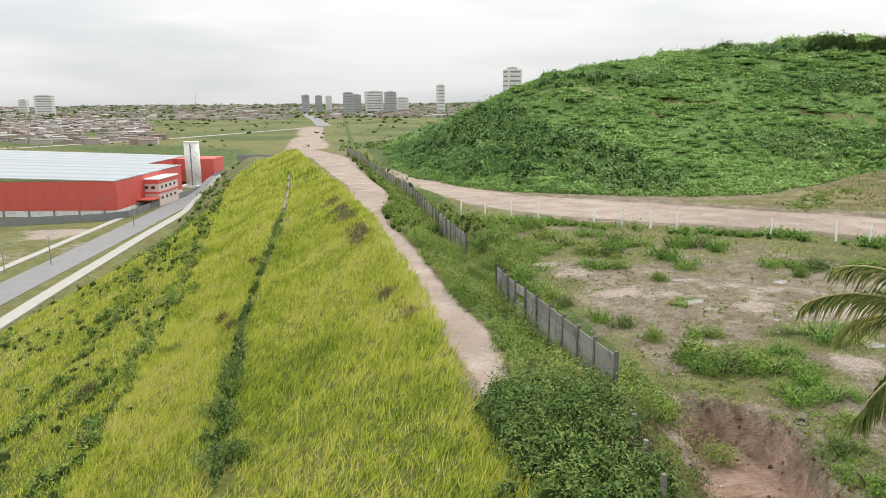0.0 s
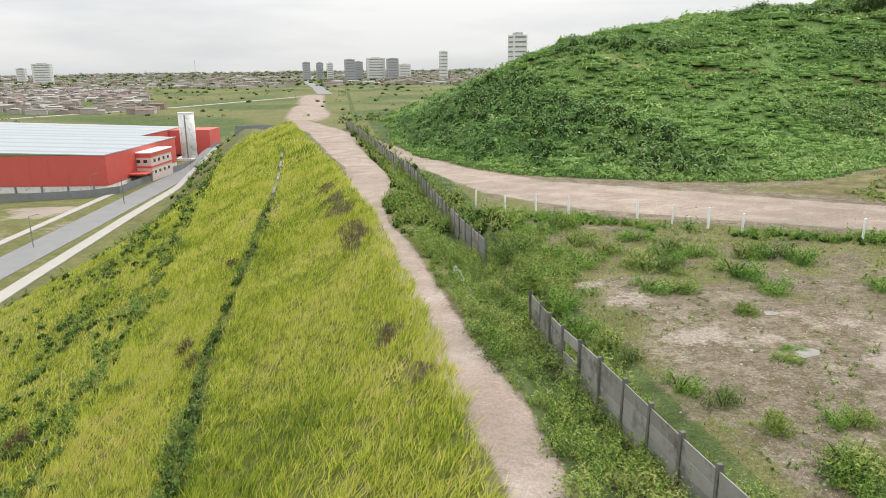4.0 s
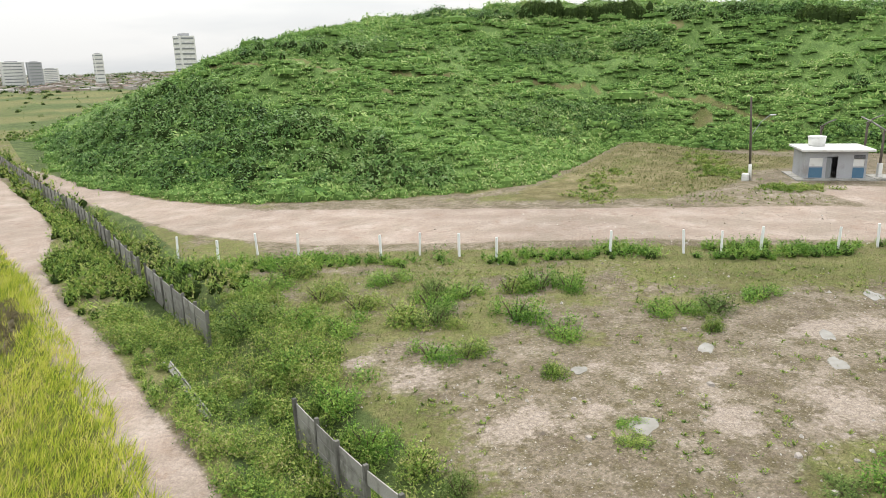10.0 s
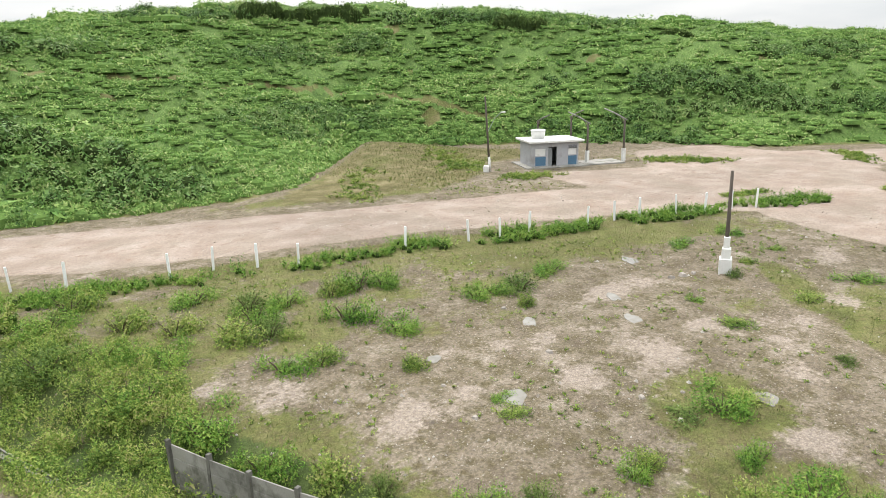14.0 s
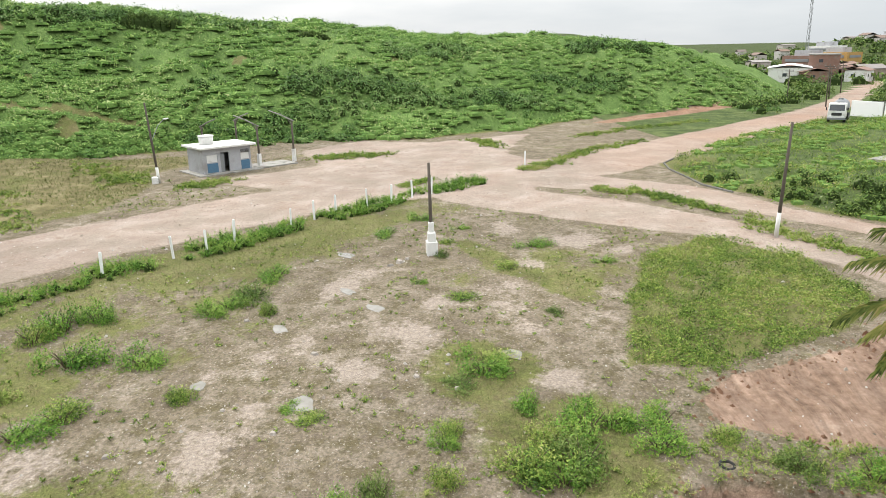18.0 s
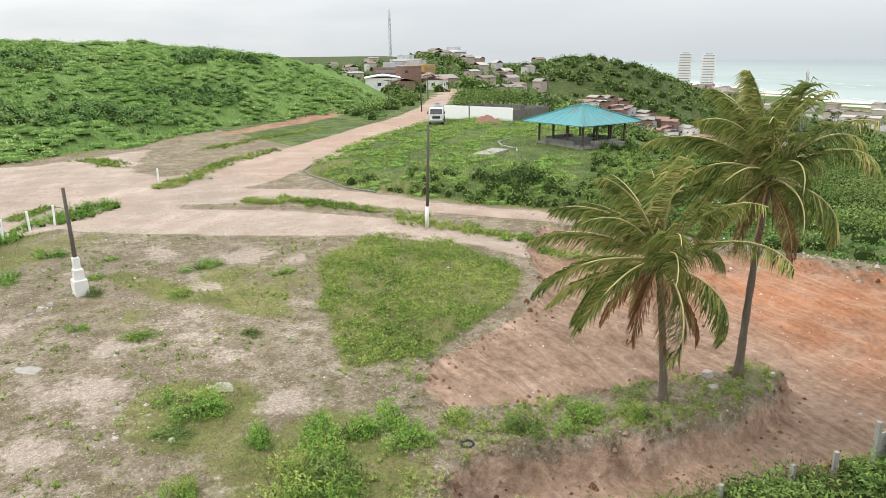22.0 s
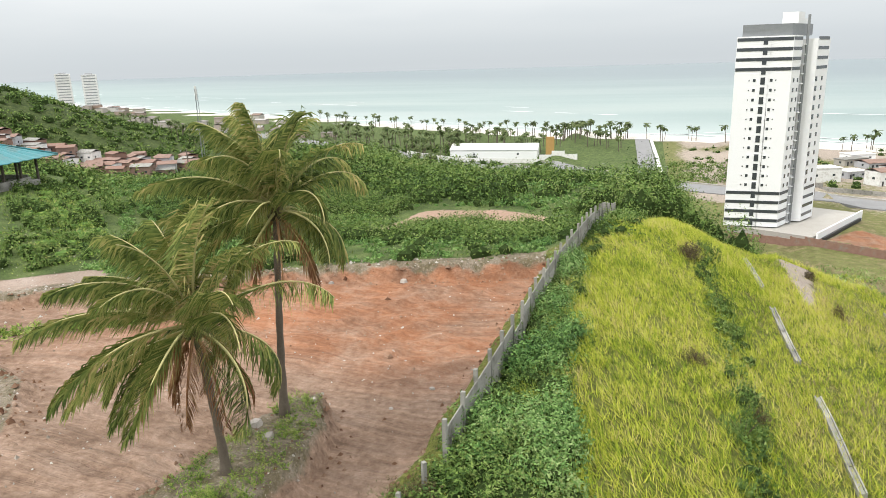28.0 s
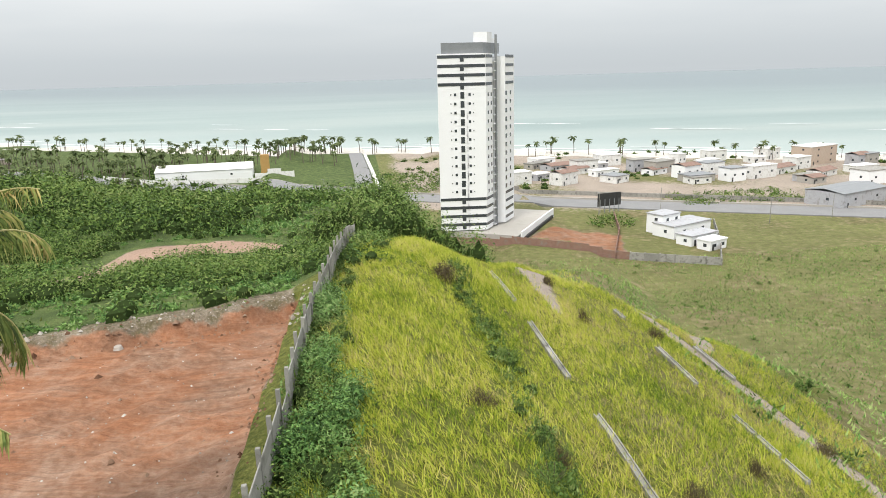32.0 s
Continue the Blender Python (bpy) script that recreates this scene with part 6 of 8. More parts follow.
def frame_post(x, y, tall, reach, turn):
    z = ground_at(x, y)
    ob = thing("canopy_frame", "rusty white-footed post with a slanting beam", "frame post", Matrix.Translation((x, y, z)) @ Euler((0, 0, turn)).to_matrix().to_4x4(), "canopy frames")
    part("post", Geo().tube([(0, 0, -0.2), (0, 0, tall)], [0.13, 0.11], 10), M_WOOD, ob, "", True)
    part("foot", Geo().box((0, 0, 0.7), (0.36, 0.36, 1.5), 0, 0.02), M_WHITE, ob, "white-painted foot")
    part("beam", Geo().tube([(0, 0.35, tall - 0.1), (0, -reach * 0.5, tall + 0.55), (0, -reach, tall + 0.95)], [0.08, 0.08, 0.07], 8), M_CONC, ob, "slanting pale beam", True)
    part("strut", Geo().tube([(0, 0, tall - 0.7), (0, -0.7, tall + 0.2)], [0.05, 0.05], 6), M_WOOD, ob)
    return ob


frame_post(75.4, 54.0, 4.6, 3.6, radians(150))
frame_post(79.0, 51.0, 4.8, 3.6, radians(150))
frame_post(81.6, 58.6, 4.6, 3.0, radians(-40))
frame_post(77.6, 61.2, 4.4, 3.2, radians(-40))
slab = thing("concrete_slab", "broken pale concrete slab on the sand", "slab", Matrix.Translation((76.8, 53.0, ground_at(76.8, 53.0))))
part("plate", Geo().box((0, 0, 0.02), (4.8, 3.2, 0.2), -0.75, 0.02), M_CONC, slab)


# ---------------------------------------------------------------- pavilion
def pavilion(cx, cy, z, size, turn):
    ob = thing("pavilion", "open pavilion with a hipped teal sheet roof", "pavilion", Matrix.Translation((cx, cy, z)) @ Euler((0, 0, turn)).to_matrix().to_4x4())
    s = size / 2
    part("floor_slab", Geo().box((0, 0, 0.1), (size * 0.86, size * 0.86, 0.6), 0, 0.03), M_CONC, ob, "raised concrete floor")
    eave, ridge, over = 2.9, 5.0, s + 0.9
    for k in range(4):
        a0 = math.pi / 4 + k * math.pi / 2
        p0, p1 = (over * 1.414 * math.cos(a0), over * 1.414 * math.sin(a0)), (over * 1.414 * math.cos(a0 + math.pi / 2), over * 1.414 * math.sin(a0 + math.pi / 2))
        g = Geo()
        nrib = 14
        vs = []
        for i in range(nrib + 1):
            t = i / nrib
            ex, ey = p0[0] + (p1[0] - p0[0]) * t, p0[1] + (p1[1] - p0[1]) * t
            lift = 0.06 if i % 2 else 0.0
            vs += [(ex, ey, eave + lift), (ex * 0.02, ey * 0.02, ridge + lift), (ex, ey, eave - 0.07 + lift)]
        fs = []
        for i in range(nrib):
            a = 3 * i
            fs += [(a, a + 3, a + 4, a + 1), (a + 2, a + 5, a + 3, a)]
        g.add(vs, fs)
        part("roof_side", g, M_TEAL, ob)
        part("hip_cap", Geo().tube([(p0[0], p0[1], eave + 0.08), (0, 0, ridge + 0.1)], [0.09, 0.09], 6), M_TEAL, ob)
    for i in range(4):
        for j in range(4):
            if 0 < i < 3 and 0 < j < 3:
                continue
            px, py = -s * 0.84 + i * s * 1.68 / 3, -s * 0.84 + j * s * 1.68 / 3
            part("post", Geo().box((px, py, eave / 2 + 0.25), (0.2, 0.2, eave - 0.3), 0, 0.01), M_WOOD, ob)
    for k in range(4):
        c, sn = round(math.cos(k * math.pi / 2)), round(math.sin(k * math.pi / 2))
        part("low_wall", Geo().box((c * s * 0.86, sn * s * 0.86, 0.62), (0.14 if c else s * 1.1, 0.14 if sn else s * 1.1, 0.5), 0, 0.01), M_CONC, ob)
        part("tie_beam", Geo().box((c * s * 0.84, sn * s * 0.84, eave - 0.05), (0.16 if c else s * 1.7, 0.16 if sn else s * 1.7, 0.2)), M_WOOD, ob)
    # dark plates on two slopes paint the shade of holes where sheets are missing
    for side in (0, 3):
        a0 = math.pi / 2 * side
        for i in range(6):
            for j in range(2):
                if (i * 3 + j * 5 + side) % 7 == 3:
                    continue
                down = 0.42 + 0.2 * j
                u, r = (i - 2.5) * 0.9, over * down
                if abs(u) > r - 0.5:
                    continue
                zc = ridge + (eave - ridge) * down + 0.09
                c, sn = math.cos(a0), math.sin(a0)
                slope = (ridge - eave) / over
                vs = [((r + p * 0.32) * c - (u + q * 0.3) * sn, (r + p * 0.32) * sn + (u + q * 0.3) * c, zc - p * 0.32 * slope) for p, q in ((-1, -1), (1, -1), (1, 1), (-1, 1))]
                part("roof_gap_plate", Geo().add(vs + [(x, y, z - 0.05) for x, y, z in vs], [(0, 1, 2, 3), (7, 6, 5, 4), (0, 4, 5, 1), (1, 5, 6, 2), (2, 6, 7, 3), (3, 7, 4, 0)]), M_DARK, ob, "dark plate painted as the shade of a missing roof sheet")
    return ob


PAVX, PAVY = 71.5, -26.5
pavilion(PAVX, PAVY, ground_at(PAVX, PAVY), 9.0, radians(8))
walk_slab = thing("garden_bench_slab", "grey concrete slab lying on trodden grass", "slab", Matrix.Translation((70.2, -12.2, ground_at(70.2, -12.2))))
part("plate", Geo().box((0, 0, 0.12), (5.5, 2.2, 0.35), radians(-55), 0.03), M_CONC, walk_slab)
kerb = thing("low_kerb", "pale low curved kerb round trodden ground", "kerb", Matrix.Translation((0, 0, 0)))
part("rim", Geo().tube([(x, y, ground_at(x, y) + 0.08) for x, y in ((69, -15), (71.5, -16.6), (74.5, -16.4), (78, -18), (80, -21))], [0.12] * 5, 6), M_CONC, kerb)
kerb2 = thing("road_kerb", "rounded concrete kerb at the bend of the dirt road", "kerb", Matrix.Translation((0, 0, 0)))
part("rim", Geo().tube([(x, y, ground_at(x, y) + 0.05) for x, y in ((77, 7.6), (74.2, 9.4), (71, 9.6), (67, 9), (63, 8.6), (59, 7.2))], [0.11] * 6, 6), M_CONCD, kerb2)

# ---------------------------------------------------------------- walled yard and tanker truck
yard = thing("walled_yard", "roofless yard behind white-painted masonry walls", "walled yard", Matrix.Translation((108.5, -32.8, ground_at(108.5, -32.8))) @ Euler((0, 0, radians(204))).to_matrix().to_4x4())
part("front_wall", Geo().box((-4.6, 0, 1.1), (5.4, 0.2, 2.4), 0, 0.01), M_WHITE2, yard)
part("front_wall", Geo().box((3.0, 0, 1.1), (9.0, 0.2, 2.4), 0, 0.01), M_WHITE2, yard)
part("side_wall", Geo().box((7.4, 6, 0.9), (0.2, 12, 2.0), 0, 0.01), M_CONCD, yard)
part("side_wall", Geo().box((-7.2, 6, 0.9), (0.2, 12, 2.0), 0, 0.01), M_CONCD, yard)
part("back_wall", Geo().box((0.1, 12, 0.9), (14.8, 0.2, 2.0), 0, 0.01), M_CONCD, yard)
for k in range(8):
    part("coping_post", Geo().box((-6.9 + 2.0 * k, 12, 2.1), (0.2, 0.22, 0.5), 0, 0.01), M_CONC, yard)
heap = thing("earth_heap", "heap of loose brown earth before the yard wall", "earth heap", Matrix.Translation((102.5, -31.2, ground_at(102.5, -31.2))))
g = Geo()
hv, hf = [], []
for i in range(9):
    for j in range(18):
        rr = (1 - i / 8) * (1 + 0.18 * math.sin(j * 1.9) + 0.1 * math.sin(j * 4.1 + i))
        hv.append((3.4 * rr * math.cos(j * 0.349), 2.2 * rr * math.sin(j * 0.349), -0.2 + 1.5 * (1 - (1 - i / 8) ** 1.4) * (0.9 + 0.1 * math.sin(j * 3 + i))))
for i in range(8):
    for j in range(18):
        hf.append((i * 18 + j, i * 18 + (j + 1) % 18, (i + 1) * 18 + (j + 1) % 18, (i + 1) * 18 + j))
part("mound", g.add(hv, hf), simple("loose_brown_earth", (0.14, 0.075, 0.05), (0.21, 0.125, 0.09), 1.5, 0.95), heap, "", True)


def truck(x, y, turn):
    ob = thing("tanker_truck", "white tanker truck parked on the dirt road", "truck", Matrix.Translation((x, y, ground_at(x, y))) @ Euler((0, 0, turn)).to_matrix().to_4x4())
    part("chassis", Geo().box((-1.2, 0, 0.75), (7.2, 1.0, 0.28), 0, 0.02), M_BLACK, ob)
    cab = Geo()
    cab.add([(1.0, -1.15, 0.65), (3.0, -1.15, 0.65), (3.0, -1.15, 1.7), (2.7, -1.1, 2.7), (1.0, -1.1, 2.75), (1.0, 1.15, 0.65), (3.0, 1.15, 0.65), (3.0, 1.15, 1.7), (2.7, 1.1, 2.7), (1.0, 1.1, 2.75)],
            [(0, 1, 2, 3, 4), (9, 8, 7, 6, 5), (1, 6, 7, 2), (2, 7, 8, 3), (3, 8, 9, 4), (4, 9, 5, 0), (0, 5, 6, 1)])
    cabin = part("cab", cab, M_WHITE, ob, "white cab")
    part("windscreen", Geo().add([(3.0, -0.98, 1.76), (3.0, 0.98, 1.76), (2.76, 0.94, 2.58), (2.76, -0.94, 2.58)], [(0, 1, 2, 3)]).add([(3.012, -0.98, 1.76), (3.012, 0.98, 1.76), (2.772, 0.94, 2.58), (2.772, -0.94, 2.58)], [(0, 1, 2, 3)]), M_GLASS, cabin)
    for sgn in (-1, 1):
        part("side_window", Geo().box((2.0, sgn * 1.135, 2.1), (1.1, 0.05, 0.65), 0, 0.01), M_GLASS, cabin)
        part("headlight", Geo().box((3.02, sgn * 0.8, 0.95), (0.06, 0.4, 0.22), 0, 0.01), M_WHITE2, cabin)
        part("mirror", Geo().box((2.9, sgn * 1.35, 2.0), (0.1, 0.16, 0.4), 0, 0.01), M_BLACK, cabin)
    part("bumper", Geo().box((3.05, 0, 0.62), (0.2, 2.3, 0.3), 0, 0.03), M_GREYM, cabin)
    part("grille", Geo().box((3.015, 0, 1.25), (0.05, 1.3, 0.4)), M_DARK, cabin)
    tank = part("tank", Geo().tube([(0.7, 0, 1.95), (0.6, 0, 1.95), (-4.5, 0, 1.95), (-4.65, 0, 1.95)], [0.85, 1.08, 1.08, 0.85], 20), M_GREYM, ob, "grey steel tank", True)
    part("hatch", Geo().tube([(-1.9, 0, 2.95), (-1.9, 0, 3.2)], [0.35, 0.35], 12), M_GREYM, tank)
    for wx in (2.1, -2.6, -3.8):
        for sgn in (-1, 1):
            w = part("wheel", Geo().tube([(wx, sgn * 0.85, 0.5), (wx, sgn * 1.18, 0.5)], [0.5, 0.5], 18), M_BLACK, ob)
            part("rim", Geo().tube([(wx, sgn * 1.17, 0.5), (wx, sgn * 1.2, 0.5)], [0.27, 0.25], 12), M_GREYM, w)
    return ob


truck(105.0, -23.0, radians(150))


# ---------------------------------------------------------------- the two palms
def frond_mesh(az, elev, length, droop, seed, material, pairs=64, leaf=0.95, wind=0.25):
    """A curved midrib with hanging leaflets on both sides."""
    r = random.Random(seed)
    pts = []
    p = Vector((0, 0, 0))
    e = elev
    n = 16
    for i in range(n + 1):
        pts.append(p.copy())
        d = Vector((math.cos(az) * math.cos(e), math.sin(az) * math.cos(e), math.sin(e)))
        d += Vector((0.85, 0.45, 0.1)) * wind * 0.4 * (0.3 + i / n)
        p = p + d.normalized() * length / n
        e -= droop / n * (0.5 + 1.2 * i / n)
    rib = Geo().tube(pts, [0.05 * (1 - 0.85 * i / n) + 0.008 for i in range(n + 1)], 5, False).mesh("midrib", M_RIB if material is M_FROND else material)
    g = Geo()
    for k in range(pairs):
        t = 0.16 + 0.83 * (k + r.random() * 0.6) / pairs
        f = t * n
        i = min(int(f), n - 1)
        c = pts[i].lerp(pts[i + 1], f - i)
        d = (pts[i + 1] - pts[i]).normalized()
        sd = d.cross(Vector((0, 0, 1)))
        if sd.length < 0.2:
            sd = Vector((-math.sin(az), math.cos(az), 0))
        sd.normalize()
        up = sd.cross(d)
        ln = leaf * (0.45 + 0.75 * math.sin(math.pi * min(1, t * 0.86 + 0.12))) * r.uniform(0.8, 1.15)
        for sgn in (-1, 1):
            w = (sd * sgn * r.uniform(0.55, 0.8) + d * 0.65 - Vector((0, 0, 1)) * r.uniform(0.2, 0.75) + Vector((0.8, 0.5, 0.05)) * wind * r.uniform(0.4, 1.4)).normalized()
            m1 = c + w * ln * 0.5 + up * 0.03
            w2 = (w - Vector((0, 0, 1)) * r.uniform(0.6, 1.6)).normalized()
            tip = m1 + w2 * ln * 0.5
            wd = up * 0.024 + d * 0.012
            g.add([c - wd * 0.7, c + wd * 0.7, m1 + wd, m1 - wd, tip], [(0, 1, 2, 3), (3, 2, 4)])
    return g.mesh("frond", material), rib


def coconut_palm(x, y, h, lean, seed, label, length=3.7):
    r = random.Random(seed)
    z = ground_at(x, y)
    ob = thing("coconut_palm", label, "palm tree", Matrix.Translation((x, y, z)), "coconut palms")
    n = 14
    pts = [Vector((lean[0] * (i / n) ** 1.5, lean[1] * (i / n) ** 1.5, -0.3 + (h + 0.3) * i / n)) for i in range(n + 1)]
    rad = [0.15 + 0.13 * math.exp(-i * 0.9) + (0.012 if i % 2 else -0.008) - 0.035 * i / n for i in range(n + 1)]
    part("trunk", Geo().tube(pts, rad, 12), M_TRUNK, ob, "ringed grey-brown trunk", True)
    top = pts[-1]
    part("crownshaft", Geo().tube([top - Vector((0, 0, 0.3)), top + Vector((0, 0, 0.15)), top + Vector((0, 0, 0.6))], [0.2, 0.27, 0.06], 10), M_BARK, ob, "fibrous brown heart", True)
    k = 0
    for ring, (count, e0, dr, lg) in enumerate(((6, 1.35, 0.9, 0.95), (8, 0.95, 1.25, 1.05), (8, 0.42, 1.35, 1.08), (7, -0.15, 1.25, 1.0))):
        for i in range(count):
            az = 2 * math.pi * (i + 0.37 * ring) / count + r.uniform(-0.22, 0.22)
            fm, rm = frond_mesh(az, e0 + r.uniform(-0.2, 0.2), length * lg * r.uniform(0.85, 1.1), dr * r.uniform(0.8, 1.25), seed * 100 + k, M_FROND, 100, 1.05, 0.9)
            f = part("frond", fm, None, ob)
            part("midrib", rm, None, f)
            f.location = top + Vector((0, 0, 0.22 - 0.06 * ring))
            k += 1
    for i in range(6):
        az = 2 * math.pi * i / 6 + r.uniform(-0.4, 0.4) + seed
        fm, rm = frond_mesh(az, -0.7 + r.uniform(-0.25, 0.15), length * r.uniform(0.65, 0.85), 0.75, seed * 100 + 60 + i, M_FRONDD, 44, 0.7, 0.1)
        f = part("frond", fm, None, ob, "dead brown hanging frond")
        part("midrib", rm, None, f)
        f.location = top + Vector((0, 0, -0.05))
    for i in range(5):
        a = i * 1.26
        part("coconut", Geo().tube([top + Vector((0.24 * math.cos(a), 0.24 * math.sin(a), -0.28)), top + Vector((0.27 * math.cos(a), 0.27 * math.sin(a), -0.16)), top + Vector((0.25 * math.cos(a), 0.25 * math.sin(a), -0.02))], [0.05, 0.11, 0.04], 8), M_BARK, ob, "", True)
    return ob


coconut_palm(17.2, 12.8, 5.5, (0.0, 0.75), 3, "short leaning coconut palm with wind-blown fronds", 4.2)
coconut_palm(17.2, 8.7, 8.2, (-0.55, 0.2), 5, "tall slender coconut palm with wind-blown fronds", 4.2)



# ---------------------------------------------------------------- stones, puddles and rubbish on the flat
STONE_MESH = []
for k in range(4):
    sr = random.Random(40 + k)
    g = Geo()
    vs = [(math.cos(a) * sr.uniform(0.7, 1.1), math.sin(a) * sr.uniform(0.7, 1.1), -0.3) for a in (0, 1.05, 2.1, 3.14, 4.2, 5.2)]
    vs += [(x * sr.uniform(0.5, 0.8), y * sr.uniform(0.5, 0.8), sr.uniform(0.35, 0.7)) for x, y, _ in vs]
    g.add(vs, [tuple(range(6, 12))] + [(i, (i + 1) % 6, 6 + (i + 1) % 6, 6 + i) for i in range(6)])
    STONE_MESH.append(g.mesh("block", M_STONE))


def stone(x, y, s, k, label="pale rough stone lying on bare soil"):
    ob = thing("stone", label, "stone", Matrix.Translation((x, y, ground_at(x, y))) @ Euler((0, 0, k * 1.1)).to_matrix().to_4x4() @ Matrix.Diagonal((s, s * 0.8, s * 0.7, 1)), "loose stones")
    part("block", STONE_MESH[k % 4], None, ob)


for k, (sx, sy, ss) in enumerate([(17.9, 9.7, 0.42), (17.0, 10.4, 0.34), (16.6, 7.4, 0.25), (21.1, 38.6, 0.16), (39.6, 34.0, 0.4), (39.0, 34.5, 0.3), (40.3, 33.6, 0.28), (19.5, 36.2, 0.2), (30.0, 40.6, 0.22), (24.0, 31.5, 0.2), (26.0, 36.2, 0.24), (18.0, 41.5, 0.2), (23.0, 29.8, 0.2), (25.2, 30.3, 0.14), (12.8, 3.2, 0.2), (14.0, 5.4, 0.16), (23.6, -9.5, 0.3), (19.2, -11.4, 0.35), (28.0, -6.2, 0.25), (13.6, 17.8, 0.14), (14.4, 19.6, 0.12)]):
    stone(sx, sy, ss, k)


def pebbles(name, n, box, keep, small, large, material, label):
    v, f = [], []
    x, y = sow(n, *box, keep)
    z = height(x, y)
    s = rng.uniform(small, large, len(x)) * np.where(rng.random(len(x)) < 0.06, 1.9, 1)
    a = rng.uniform(0, 3.14, len(x))
    for i in range(len(x)):
        k = len(v)
        c, sn = math.cos(a[i]) * s[i], math.sin(a[i]) * s[i]
        v += [(x[i] + c, y[i] + sn, z[i] - 0.01), (x[i] - sn * 0.7, y[i] + c * 0.7, z[i] - 0.01), (x[i] - c, y[i] - sn, z[i] - 0.01), (x[i] + sn * 0.7, y[i] - c * 0.7, z[i] - 0.01), (x[i], y[i], z[i] + s[i] * 0.8)]
        f += [(k, k + 1, k + 4), (k + 1, k + 2, k + 4), (k + 2, k + 3, k + 4), (k + 3, k, k + 4)]
    me = bpy.data.meshes.new(name)
    me.from_pydata(v, [], f)
    me.materials.append(material)
    tagged(new(name, me), label, name, kind="stuff")


M_STONEI = leafy("pebble", [(0.1, (0.145, 0.119, 0.092)), (0.5, (0.297, 0.264, 0.224)), (0.9, (0.462, 0.442, 0.409))], 0.0, 0.9)
M_CLOD = leafy("earth_clod", [(0.1, (0.086, 0.043, 0.026)), (0.5, (0.178, 0.106, 0.069)), (0.9, (0.277, 0.198, 0.145))], 0.0, 0.95)
pebbles("pebbles", 9000, (11, 64, -12, 66), lambda x, y: (crest_s(x, y) < -1.5) * np.clip(0.25 + 0.8 * grove(x, y, 5, 8) ** 2, 0, 1), 0.02, 0.08, M_STONEI, "scattered pale pebbles and rubble crumbs")
pebbles("earth_clods", 9000, (10, 42, -15, 24), lambda x, y: np.clip(1.1 - np.abs(poly_dist(x, y, PIT) - 0.2) / 1.1, 0, 1) + 0.03 * (poly_dist(x, y, PIT) > 1), 0.04, 0.14, M_CLOD, "crumbled clods of red-brown earth along the pit's rim")
pebbles("rubble", 2200, (9, 42, -17, 4), lambda x, y: (np.abs(poly_dist(x, y, PIT) + 0.7) < 0.6) * (y < 0.45 * (x - 10) - 8) * 0.9, 0.05, 0.16, M_STONEI, "pale crumbled rubble along the pit's seaward edge")


def water_material():
    m, nt, b = mat("puddle_water", 0.10, 0.0, 0.3)
    p = coords(nt)
    c = ramp(nt, noise_of(nt, p, 1.5, 3.0), [(0.3, (0.17, 0.16, 0.135)), (0.7, (0.27, 0.26, 0.235))])
    nt.links.new(c, b.inputs["Base Color"])
    return m


M_WATER = water_material()
for k, (px, py, pr_, asp) in enumerate([(41.4, 37.7, 0.75, 0.6), (34.4, 36.3, 0.6, 0.6), (28.9, 38.6, 0.55, 0.7), (21.6, 35.7, 0.62, 0.8), (23.0, 40.3, 0.4, 0.7), (26.3, 27.5, 0.55, 0.7), (31.6, 34.3, 0.7, 0.5)]):
    g = Geo()
    n = 22
    ring = [(pr_ * (1 + 0.22 * math.sin(3 * a + k) + 0.12 * math.sin(7 * a)) * math.cos(a), pr_ * asp * (1 + 0.22 * math.sin(2 * a + k)) * math.sin(a)) for a in (2 * math.pi * i / n for i in range(n))]
    zs = sorted(ground_at(px + x, py + y) for x, y in ring)[n // 2] + 0.01
    g.add([(x, y, 0) for x, y in ring] + [(x, y, -0.25) for x, y in ring], [tuple(range(n))] + [(i + n, (i + 1) % n + n, (i + 1) % n, i) for i in range(n)])
    pu = thing("puddle", "small shallow puddle reflecting the pale sky", "puddle", Matrix.Translation((px, py, zs)) @ Euler((0, 0, 0.6)).to_matrix().to_4x4(), "puddles")
    part("water", g, M_WATER, pu)
tyre = thing("old_tyre", "worn black tyre half sunk beside the pit", "tyre", pose(18.1, 20.9, ground_at(18.1, 20.9) - 0.02, 6, -6, 0))
tg = Geo()
tv, tf = [], []
for i in range(20):
    for j in range(8):
        a, b_ = 2 * math.pi * i / 20, 2 * math.pi * j / 8
        rr = 0.22 + 0.07 * math.cos(b_)
        tv.append((rr * math.cos(a), rr * math.sin(a), 0.07 * math.sin(b_)))
        tf.append((i * 8 + j, ((i + 1) % 20) * 8 + j, ((i + 1) % 20) * 8 + (j + 1) % 8, i * 8 + (j + 1) % 8))
part("tread", tg.add(tv, tf), M_BLACK, tyre, "", True)
